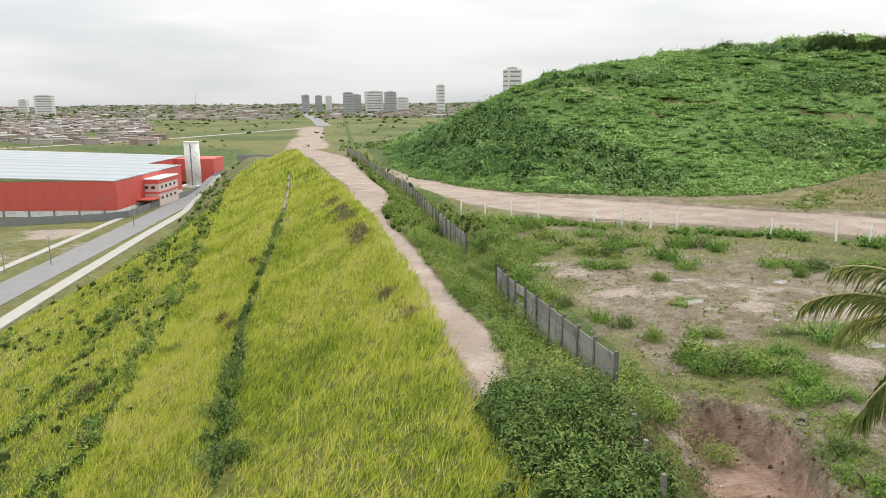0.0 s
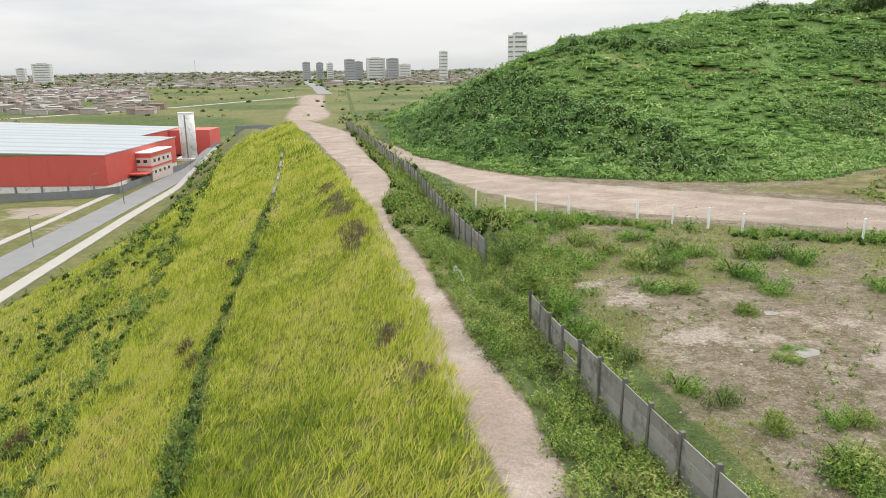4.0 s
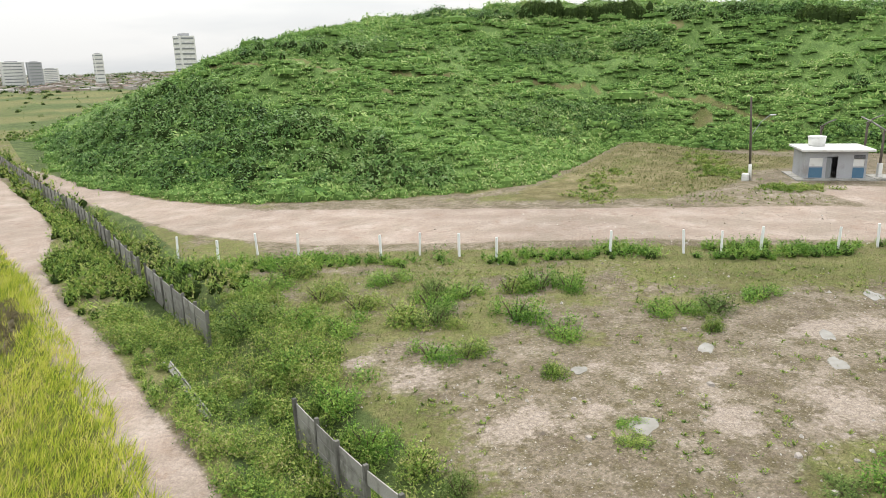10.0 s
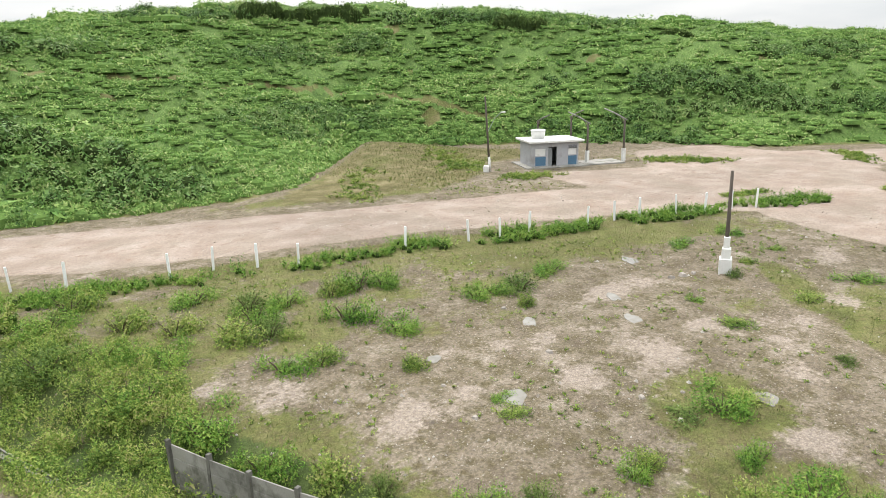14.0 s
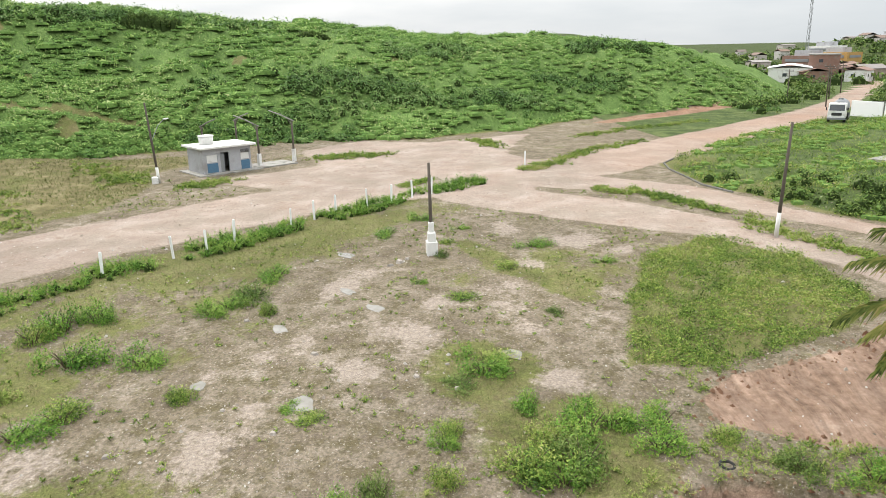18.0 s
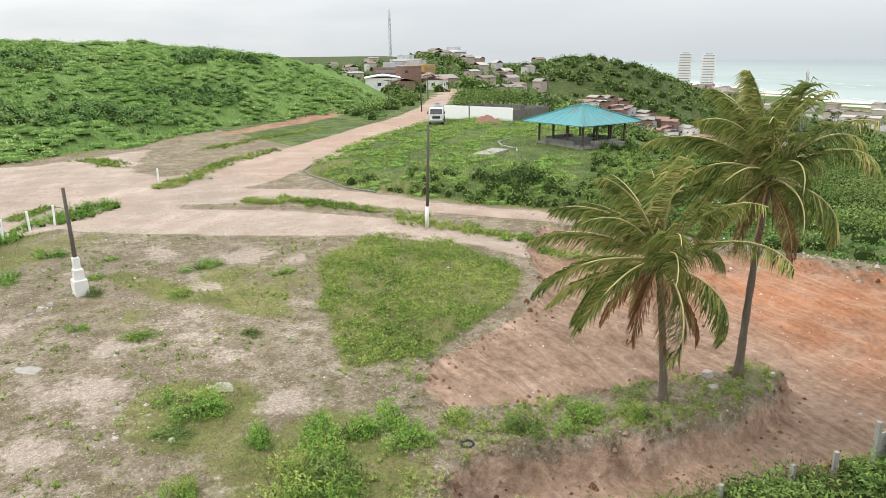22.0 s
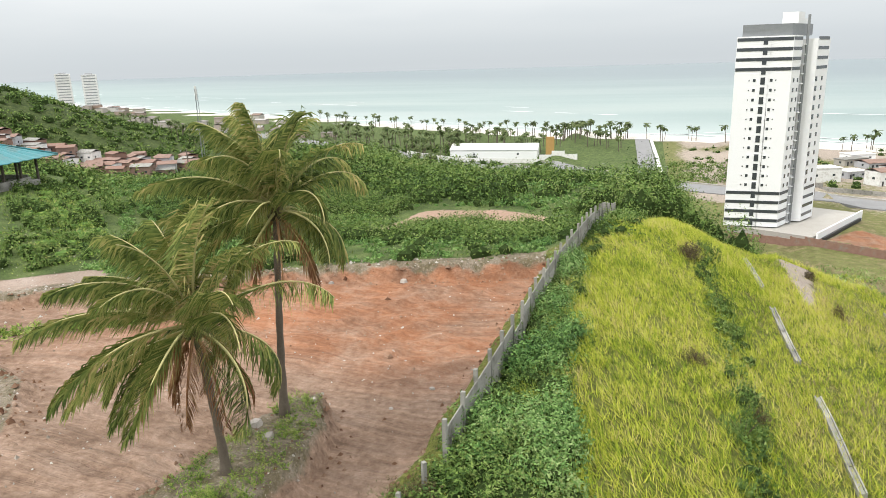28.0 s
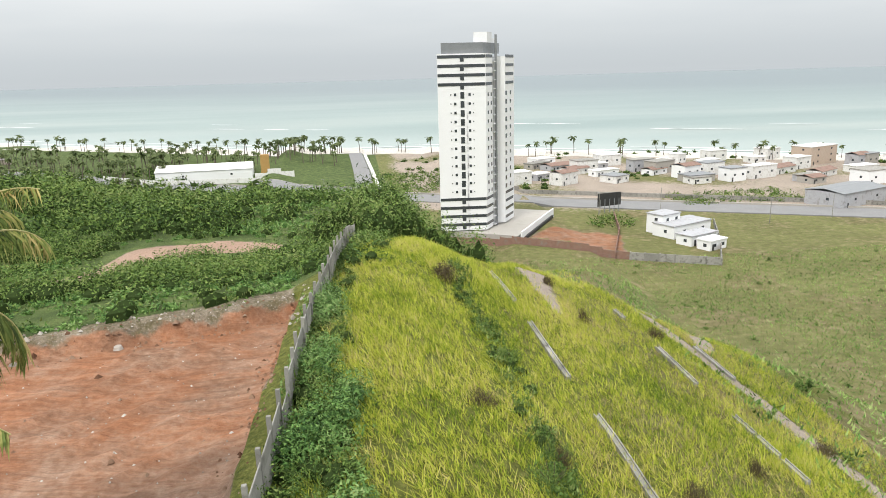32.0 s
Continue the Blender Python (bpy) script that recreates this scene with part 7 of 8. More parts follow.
# ---------------------------------------------------------------- roads on the low ground
def ribbon(name, pts, width, material, label, category, rise=0.25, step=6.0):
    """A road laid over the ground along a line, with a kerb's thickness."""
    run = [0.0]
    for a, b in zip(pts, pts[1:]):
        run.append(run[-1] + math.dist(a, b))
    n = max(2, int(run[-1] / step))
    t = np.linspace(0, run[-1], n + 1)
    x, y = np.interp(t, run, [p[0] for p in pts]), np.interp(t, run, [p[1] for p in pts])
    dx, dy = np.gradient(x), np.gradient(y)
    ln = np.hypot(dx, dy)
    nx, ny = -dy / ln, dx / ln
    g = Geo()
    vs, fs = [], []
    for i in range(n + 1):
        for k in (-0.5, 0.5):
            px, py = x[i] + nx[i] * width * k, y[i] + ny[i] * width * k
            z = max(ground_at(px, py), ground_at(x[i], y[i])) + rise
            vs += [(px, py, z), (px, py, z - 1.2)]
    for i in range(n):
        a, b = 4 * i, 4 * i + 4
        fs += [(a, b, b + 2, a + 2), (a + 1, b + 1, b, a), (a + 2, b + 2, b + 3, a + 3)]
    ob = new(name, g.add(vs, fs).mesh(name, material))
    return tagged(ob, label, category, kind="structure")


ribbon("road", [(-71, 60), (-73, 110), (-70.5, 160), (-68, 200), (-62, 300), (-50, 420), (-42, 520)], 9.5, M_ASPH, "pale grey asphalt estate road", "road", 0.12)
ribbon("pavement", [(-61.5, 80), (-60.5, 150), (-58.5, 215), (-54.5, 300), (-43, 420)], 3.2, M_PAVE, "pale concrete pavement beside the estate road", "pavement", 0.3)
ribbon("pavement", [(-82, 120), (-81, 180), (-77, 235), (-70, 330)], 2.4, M_PAVE, "pale concrete pavement beside the estate road", "pavement", 0.3)
ribbon("highway", [(-26, 1230), (-40, 1450), (-54, 1700), (-110, 2400), (-130, 3300)], 26, M_ASPH, "broad pale dual carriageway over the plain", "road", 0.5, 30)
ribbon("highway", [(-60, 1130), (-190, 845), (-300, 690), (-520, 560)], 10, M_PAVE, "pale side road over the plain", "road", 0.5, 30)
ribbon("coast_road", [(-420, -75), (-190, -211), (-22, -290), (90, -352), (200, -430), (420, -560)], 17, M_ASPH, "grey coastal highway", "road", 0.4, 10)
ribbon("verge_kerb", [(-420, -85), (-190, -222), (-22, -301), (90, -363)], 0.8, M_PAVE, "pale concrete kerb beside the coastal highway", "kerb", 0.9, 10)
ribbon("beach_road", [(2, -300), (3.5, -380), (6.5, -470)], 9, M_ASPH, "straight grey street leading to the beach", "road", 0.5, 10)
ribbon("beach_pavement", [(-5, -300), (-3, -380), (0, -470)], 2.0, M_WHITE, "white pavement edging the beach street", "pavement", 0.7, 10)


# ---------------------------------------------------------------- drains on the bank
def drain(pts, label):
    ob = thing("drain_channel", label, "drain", Matrix.Translation((0, 0, 0)), "bank drains")
    n = len(pts) - 1
    for i in range(n):
        (ax, ay), (bx, by) = pts[i], pts[i + 1]
        m = max(1, int(math.dist(pts[i], pts[i + 1]) / 2.0))
        d = math.atan2(by - ay, bx - ax)
        for k in range(m):
            x, y = ax + (bx - ax) * (k + 0.5) / m, ay + (by - ay) * (k + 0.5) / m
            if math.sin(y * 0.55 + x * 0.3) + 0.4 * math.sin(y * 1.7) > 0.35:
                continue
            o = part("channel_slab", DRAIN_BLOCK, None, ob)
            z0, z1 = ground_at(x - math.cos(d), y - math.sin(d)), ground_at(x + math.cos(d), y + math.sin(d))
            o.matrix_local = Matrix.Translation((x, y, (z0 + z1) / 2 + 0.06)) @ Euler((0, -math.atan2(z1 - z0, 2), d)).to_matrix().to_4x4()
    return ob


DRAIN_BLOCK = Geo().box((0, -0.13, 0), (1.96, 0.07, 0.5), 0, 0.01).box((0, 0.13, 0), (1.96, 0.07, 0.5), 0, 0.01).box((0, 0, 0.02), (1.95, 0.19, 0.3)).mesh("channel_slab", M_CONC)
drain([(-4.6, 6), (-4.7, -2), (-4.4, -10), (-4.3, -20), (-4.0, -30)], "narrow concrete drain running down the grassy bank")
drain([(-15.8, -1), (-15.4, -8), (-14.9, -14), (-14.9, -22), (-14.6, -28)], "narrow concrete drain half hidden in grass")
drain([(-22.6, -16), (-21.8, -30), (-20, -40)], "narrow concrete drain low on the bank")
drain([(-6.3, 97), (-6.5, 108), (-7.2, 122), (-8.2, 140)], "pale concrete drain showing between the grass")
drain([(9.5, 44), (9.3, 52), (9.2, 56)], "broken concrete gutter beside the sandy trail")


# ---------------------------------------------------------------- the red warehouse
M_ROOFM2 = simple("bluish_metal_roof", (0.224, 0.257, 0.29), (0.29, 0.323, 0.35), 0.15, 0.45, metal=0.2, bumps=0.0)


def warehouse():
    ob = thing("red_warehouse", "large red-clad warehouse with a pale metal roof", "warehouse", Matrix.Translation((-78, 262, -28)) @ Euler((0, 0, radians(-8))).to_matrix().to_4x4())
    H = 13.0
    # the front runs to -x, the flank to +y
    for i in range(22):
        part("cladding_panel", Geo().box((-3.2 - 6.4 * i, 0, 7.4), (6.36, 0.3, 10.4)), M_RED, ob)
    part("plinth_wall", Geo().box((-70, 0.1, 1.2), (140, 0.3, 2.6)), M_WHITE, ob, "white base wall")
    for i in range(16):
        part("column", Geo().box((-4.5 - 9 * i, -0.25, 1.2), (0.5, 0.5, 2.4)), M_GREYM, ob)
    for i in range(10):
        part("cladding_panel", Geo().box((0, 3.3 + 6.4 * i, 7.4), (0.3, 6.36, 10.4)), M_RED, ob)
    part("plinth_wall", Geo().box((-0.05, 32, 1.2), (0.3, 64, 2.6)), M_WHITE, ob, "white base wall")
    part("cladding_panel", Geo().box((-9, 64, 7.0), (18, 0.3, 12)), M_RED, ob)
    for i in range(9):
        part("cladding_panel", Geo().box((-18.0, 67.3 + 6.4 * i, 7.4), (0.3, 6.36, 10.4)), M_RED, ob)
    part("gable_block", Geo().box((-9, 112, 6.6), (22, 16, 11.6), 0, 0.05), M_RED, ob, "projecting red end block")
    for i in range(28):
        y0 = 122 * i / 28
        xr = 0.0 if y0 < 64 else -18.0
        part("roof_sheet", Geo().add([(xr + 0.3, y0 - 0.3, H - 0.2), (-140, y0 - 0.3, H + 4.2), (-140, y0 + 4.34, H + 4.2), (xr + 0.3, y0 + 4.34, H - 0.2), (xr + 0.3, y0 - 0.3, H - 0.5), (-140, y0 - 0.3, H + 3.9), (-140, y0 + 4.34, H + 3.9), (xr + 0.3, y0 + 4.34, H - 0.5)],
                                     [(0, 3, 2, 1), (4, 5, 6, 7), (0, 1, 5, 4), (2, 3, 7, 6), (0, 4, 7, 3)]), M_ROOFM2 if i % 3 == 1 else M_ROOFM, ob)
    off = thing("warehouse_office", "white two-storey office block with a red band", "office", Matrix.Translation((-73.5, 296, -28)) @ Euler((0, 0, radians(-8))).to_matrix().to_4x4())
    part("wall", Geo().box((0, 0, 5.0), (12, 20, 11.0), 0, 0.03), M_CREAMW, off)
    part("red_band", Geo().box((0, 0, 9.6), (12.3, 20.3, 1.5), 0, 0.02), M_RED, off)
    part("red_band", Geo().box((0, 0, 5.3), (12.3, 20.3, 0.7), 0, 0.02), M_RED, off)
    part("roof", Geo().box((0, 0, 10.6), (12.6, 20.6, 0.4), 0, 0.02), M_WHITE2, off)
    part("canopy", Geo().box((3.5, -14.0, 3.6), (6, 8, 0.5), 0, 0.02), M_RED, off, "red entrance canopy")
    for k in range(4):
        for zc in (3.2, 7.4):
            part("window", Geo().box((-4 + 2.6 * k, -10.05, zc), (1.4, 0.12, 1.1)), M_GLASS, off)
            part("window", Geo().box((6.05, -7 + 4.4 * k, zc), (0.12, 1.7, 1.1)), M_GLASS, off)
    silo = thing("water_tower", "tall pale cylindrical water tower", "water tower", Matrix.Translation((-69, 352, -28)))
    part("shaft", Geo().tube([(0, 0, -0.5), (0, 0, 10), (0, 0, 21.0)], [3.5, 3.5, 3.5], 28), M_WHITE, silo, "smooth pale grey shaft", True)
    part("cap", Geo().tube([(0, 0, 21.0), (0, 0, 21.6)], [3.6, 3.6], 28), M_WHITE, silo)
    part("ladder", Geo().box((0, -3.5, 10.5), (0.6, 0.12, 20)), M_GREYM, silo)
    part("foot_slab", Geo().box((0, 0, 0.4), (11, 11, 1.0), 0, 0.05), M_WHITE, silo)
    # perimeter fence
    f = thing("yard_fence", "grey sheet fence round the warehouse yard", "fence", Matrix.Translation((0, 0, 0)))
    pts = [(-150, 241), (-110, 247), (-80, 252), (-73, 258), (-69, 290), (-62, 330), (-54, 380), (-46, 450)]
    for a, b in zip(pts, pts[1:]):
        m = max(1, int(math.dist(a, b) / 6))
        d = math.atan2(b[1] - a[1], b[0] - a[0])
        for k in range(m):
            x, y = a[0] + (b[0] - a[0]) * (k + 0.5) / m, a[1] + (b[1] - a[1]) * (k + 0.5) / m
            part("panel", Geo().box((x, y, ground_at(x, y) + 1.2), (math.dist(a, b) / m - 0.12, 0.1, 2.8), d), M_GREYM, f)
    # tanks and clutter beside the end block
    for k in range(7):
        tk = thing("yard_tank", "small white tank in the warehouse yard", "tank", Matrix.Translation((-58 + 2.2 * (k % 3), 372 + 7 * (k // 3), -28)), "yard tanks")
        part("shell", Geo().tube([(0, 0, -0.3), (0, 0, 3.0), (0, 0, 3.6)], [1.4, 1.4, 0.4], 12), M_WHITE, tk, "", True)
    wall2 = thing("far_shed_wall", "long grey industrial wall behind the warehouse", "wall", Matrix.Translation((-30, 470, ground_at(-30, 470))))
    part("panel", Geo().box((0, 0, 3.0), (70, 0.5, 7.0)), M_GREYM, wall2)


warehouse()


def street_lamp(x, y, h, turn):
    ob = thing("street_lamp", "slim grey street lamp with a short arm", "street lamp", Matrix.Translation((x, y, ground_at(x, y))) @ Euler((0, 0, turn)).to_matrix().to_4x4(), "street lamps")
    part("post", Geo().tube([(0, 0, -0.3), (0, 0, h)], [0.14, 0.09], 8), M_CONC, ob)
    part("arm", Geo().tube([(0, 0, h - 0.1), (1.6, 0, h + 0.3)], [0.06, 0.05], 6), M_GREYM, ob)
    part("head", Geo().box((1.9, 0, h + 0.32), (0.8, 0.3, 0.14), 0, 0.02), M_GREYM, ob)
    return ob


for lx, ly in ((-77.7, 174), (-70.8, 183), (-80, 252), (-66, 238), (-58, 300), (-51, 365)):
    street_lamp(lx, ly, 7.5, 0.2)
for k in range(14):
    street_lamp(-330 + 27 * k, -117 - 14.2 * k + (10 if k % 2 else -8), 9.0, 1.1)
for k in range(12):
    street_lamp(-60 - 55 * k, 985 - 22 * k, 11, 0)


# ---------------------------------------------------------------- town on the plain, and the skyline
def town_mesh(spots):
    g = Geo()
    for x, y, z, w, d, h, rz, rise in spots:
        g.box((x, y, z + h / 2 - 0.6), (w, d, h + 1.2), rz)
    walls = g
    g2 = Geo()
    for x, y, z, w, d, h, rz, rise in spots:
        g2.gable((x, y, z + h), (w, d), rz, rise, 0.3)
    return walls, g2


def wall_island(name, stops):
    m, nt, b = mat(name, 0.85)
    geo = nt.nodes.new("ShaderNodeNewGeometry")
    c = ramp(nt, geo.outputs["Random Per Island"], stops)
    c = mix(nt, 0.25, c, ramp(nt, noise_of(nt, geo.outputs["Position"], 0.6, 4.0), [(0.3, (0.25, 0.25, 0.25)), (0.7, (0.75, 0.75, 0.75))]), "OVERLAY")
    nt.links.new(c, b.inputs["Base Color"])
    return m


M_TOWNW = wall_island("town_walls", [(0.0, (0.462, 0.449, 0.429)), (0.3, (0.304, 0.251, 0.211)), (0.55, (0.409, 0.376, 0.343)), (0.75, (0.251, 0.185, 0.145)), (1.0, (0.502, 0.495, 0.482))])
M_TOWNR = wall_island("town_roofs", [(0.0, (0.205, 0.136, 0.105)), (0.4, (0.161, 0.136, 0.124)), (0.7, (0.26, 0.242, 0.229)), (1.0, (0.36, 0.347, 0.335))])


def town(name, n, keep, box, seed, label, size=(7, 13)):
    r = np.random.default_rng(seed)
    x, y = r.uniform(box[0], box[1], n), r.uniform(box[2], box[3], n)
    ok = keep(x, y)
    x, y = x[ok], y[ok]
    z = height(x, y)
    sp = [(float(a), float(b), float(c), r.uniform(*size), r.uniform(size[0] * 0.8, size[1] * 0.8), r.uniform(3, 6.5), r.choice([0.2, 1.77]) + r.uniform(-0.15, 0.15), r.uniform(0.5, 1.8)) for a, b, c in zip(x, y, z)]
    w, rf = town_mesh(sp)
    ob = tagged(new(name, w.mesh(name, M_TOWNW)), label, "houses", kind="stuff")
    ob2 = tagged(new(name + "_roofs", rf.mesh(name + "_roofs", M_TOWNR)), "weathered roofs of crowded low houses", "roofs", kind="stuff")


town("distant_town", 2600, lambda x, y: (x < -190 - 0.28 * (y - 800)) & (y > 760 - 0.25 * (x + 300)), (-1500, -60, 700, 1700), 3, "crowded low houses of a distant town", (9, 20))
town("far_suburb", 2200, lambda x, y: (y > 1750 + 0.1 * np.abs(x)) & (np.abs(x + 90) > 40), (-1900, 900, 1750, 4400), 4, "hazy low houses of a far suburb", (14, 34))
town("ridge_town", 150, lambda x, y: (np.abs(y + 0.42 * x - 20) > 12) & (y < -0.30 * x + 10) & (y > -0.62 * x - 10), (225, 640, -380, -60), 5, "low houses of a hilltop town among trees", (6, 11))
town("beach_houses", 230, lambda x, y: (y > -492 - 0.55 * np.clip(x - 40, 0, 4000) + 0.5 * np.clip(-x - 20, 0, 800) + 20) & (y < -330 - 0.5 * x + 0.0) & (x > 250), (250, 900, -950, -380), 6, "pale low houses along the beach", (9, 16))


def block(x, y, w, d, h, rz, label, floors, material=None, base=None):
    z = ground_at(x, y) if base is None else base
    ob = thing("apartment_block", label, "apartment block", Matrix.Translation((x, y, z)) @ Euler((0, 0, rz)).to_matrix().to_4x4(), "far apartment blocks")
    part("wall", Geo().box((0, 0, h / 2 - 1), (w, d, h + 2)), material or M_WHITE, ob)
    part("roof", Geo().box((0, 0, h + 0.6), (w * 0.5, d * 0.6, 3.0)), M_GREYW, ob)
    for i in range(floors):
        z1 = h * (i + 0.5) / floors
        for sgn in (-1, 1):
            part("window", Geo().box((0, sgn * d / 2, z1), (w * 0.8, 0.5, h / floors * 0.3)), M_GREYM, ob)
            part("window", Geo().box((sgn * w / 2, 0, z1), (0.5, d * 0.7, h / floors * 0.3)), M_GREYM, ob)
    return ob


block(171, 695, 14, 14, 62, 0.2, "white high-rise behind the hill", 14, base=-20)
for bx, by, bw, bh in ((-120, 2600, 26, 62), (-75, 2640, 24, 60), (-40, 2700, 22, 58), (30, 2500, 34, 70), (60, 2560, 30, 62), (122, 2580, 64, 74), (180, 2560, 40, 72), (365, 2590, 26, 95), (250, 2900, 50, 50), (-1010, 2650, 60, 66), (-1180, 2900, 30, 50)):
    block(bx, by, bw, 22, bh, 0.1, "pale apartment block on the far skyline", 8, M_WHITE if bx % 3 else M_GREYW)
for bx, by in ((972, -985), (936, -1006)):
    block(bx, by, 24, 20, 56, 0.75, "white twin tower block on the coast", 12)
block(640, -370, 26, 18, 22, 0.5, "white institute block on the wooded headland", 5, M_WHITE2)
for bx, by, c in ((330, -128, M_YELLOW), (390, -150, M_WHITE), (450, -215, M_WHITE2), (500, -250, M_WHITE2), (560, -285, M_WHITE), (295, -100, M_BRICK)):
    block(bx, by, 16, 10, 7, 0.5, "low pale building of the hilltop town", 2, c)


def mast(x, y, h, label, z=None):
    z = ground_at(x, y) if z is None else z
    ob = thing("lattice_mast", label, "mast", Matrix.Translation((x, y, z)), "masts")
    w = h * 0.018
    for sx, sy in ((-1, -1), (1, -1), (0, 1.2)):
        part("leg", Geo().tube([(sx * w, sy * w, -1), (sx * w * 0.5, sy * w * 0.5, h)], [0.12, 0.08], 5), M_GREYM, ob)
    for k in range(14):
        a, b = h * k / 14, h * (k + 1) / 14
        part("brace", Geo().tube([(-w, -w, a), (w, -w, b)], [0.07, 0.07], 4).tube([(w, -w, a), (0, w * 1.1, b)], [0.07, 0.07], 4), M_GREYM, ob)
    part("antenna", Geo().tube([(0, 0, h * 0.9), (0, 0, h * 1.03)], [0.5, 0.5], 8), M_WHITE, ob)
    return ob


mast(367, -130, 36, "red and grey lattice radio mast in the hilltop town", 0)
mast(204, -256, 48, "slim lattice mast above the palms", ground_at(204, -256))
mast(-420, 2200, 70, "slim lattice mast on the plain")

# ---------------------------------------------------------------- the white tower
def tower():
    z0, H, N = -43.6, 61.3, 20
    L, R = Vector((-21.3, -206.0)), Vector((-37.0, -205.0))
    W = Vector((-0.50, -0.866))
    B, A = R + W * 22, L + W * 22
    u = (R - L).normalized()
    fh = H / N
    ob = thing("apartment_tower", "white twenty-storey apartment tower with dark bands", "apartment tower", Matrix.Translation((L.x, L.y, z0)))

    def prism(corners, za, zb):
        k = len(corners)
        vs = [(c.x - L.x, c.y - L.y, za) for c in corners] + [(c.x - L.x, c.y - L.y, zb) for c in corners]
        fs = [tuple(range(k)), tuple(reversed(range(k, 2 * k)))] + [(i, i + k, (i + 1) % k + k, (i + 1) % k) for i in range(k)]
        return Geo().add(vs, [tuple(reversed(f)) for f in fs])
    def at(fa, fb):
        """A point of the plan: fa along the front, fb along the flank."""
        return L + (R - L) * fa + W * 22 * fb
    part("wall", prism([at(0, 0), at(0, 1), at(0.62, 1), at(0.62, 0)], 3.2, H), M_WHITE2, ob)
    part("wall", prism([at(0.6, 0), at(0.6, 0.30), at(1, 0.30), at(1, 0)], 3.2, H), M_WHITE2, ob)
    part("wall", prism([at(0.6, 0.52), at(0.6, 1), at(1.17, 1), at(1.17, 0.52)], 3.2, H - 1), M_WHITE2, ob)
    part("recess", prism([at(0.6, 0.3), at(0.6, 0.52), at(0.84, 0.52), at(0.84, 0.3)], 3.2, H + 1), M_GREYW, ob, "grey recessed stair flank")
    part("penthouse", prism([at(0.06, 0.05), at(0.06, 0.8), at(0.92, 0.8), at(0.92, 0.05)], H, H + 3.4), M_GREYM, ob, "dark grey roof storey")
    part("lift_head", prism([at(0.62, 0.28), at(0.62, 0.5), at(0.9, 0.5), at(0.9, 0.28)], H, H + 6.8), M_WHITE2, ob)
    part("roof_tank", prism([at(0.66, 0.6), at(0.66, 0.75), at(0.85, 0.75), at(0.85, 0.6)], H, H + 5.0), M_WHITE2, ob)
    for i in range(5):
        for j in (0, 1):
            p = at(0.08 + 0.2 * i, 0.06 + 0.86 * j)
            part("pillar", Geo().box((p.x - L.x, p.y - L.y, 1.6), (0.9, 0.9, 3.3)), M_GREYW, ob)
    nrm = Vector((u.y, -u.x))
    if nrm.y < 0:
        nrm = -nrm
    def pane(fa, za, w, h, name="window", deep=0.12, flank=None):
        if flank is None:
            c = L + (R - L) * fa + nrm * 0.02
            rz = math.atan2(u.y, u.x)
        else:
            c = at(flank, fa)
            rz = math.atan2(W.y, W.x)
        part(name, Geo().box((c.x - L.x, c.y - L.y, za), (w, deep, h), rz), M_GLASS, ob)
    wfront = (R - L).length
    for f in range(N):
        zc = 3.2 + (H - 3.2) * (f + 0.5) / N
        if f < 4 or f >= N - 4:
            pane(0.5, zc + 0.55, wfront * 0.985, 0.95, "dark_band", 0.16)
            pane(0.15, zc + 0.55, 6.4, 0.95, "dark_band", 0.16, 1.0)
            pane(0.75, zc + 0.55, 9.0, 0.95, "dark_band", 0.16, 1.17)
        else:
            for fa, w, h in ((0.36, 0.75, 0.85), (0.66, 0.75, 0.85), (0.27, 0.32, 0.4), (0.74, 0.32, 0.4)):
                pane(fa, zc + 0.2, w, h)
            pane(0.10, zc, 1.0, 1.2, "window", 0.14, 1.0)
            pane(0.24, zc, 0.9, 1.2, "window", 0.14, 1.0)
            pane(0.58, zc, 1.6, 1.5, "window", 0.14, 1.17)
            pane(0.8, zc, 1.2, 1.3, "window", 0.14, 1.17)
        pane(0.51, zc, 1.25, 2.1, "stair_window", 0.18)
        pane(0.41, zc, 2.6, 1.4, "window", 0.14, 0.84)
        c = at(0.97, 0.41)
        part("balcony", Geo().box((c.x - L.x, c.y - L.y, zc - 1.2), (1.6, 3.6, 0.25), math.atan2(W.y, W.x) - 1.57), M_WHITE2, ob)
    # hoist rail on the flank
    c = at(1.02, 0.42)
    part("hoist_rail", Geo().box((c.x - L.x, c.y - L.y, H / 2 + 3), (0.7, 0.7, H + 6)), M_GREYM, ob)
    base = thing("tower_podium", "white podium deck with a red brick boundary wall", "podium", Matrix.Translation((-38, -214, z0)))
    ang = math.atan2(W.y, W.x)
    part("deck", Geo().box((-8, -6, 1.3), (44, 24, 3.0), ang, 0.05), M_PAVE, base)
    part("parapet", Geo().box((-19.0, 1.0, 2.4), (42, 0.5, 3.4), ang), M_WHITE2, base)
    # dark box laid on the parapet, painted as the shade of an opening
    part("dark_fill", Geo().box((-19.5, 1.5, 1.6), (36, 0.6, 1.0), ang), M_DARK, base)


tower()


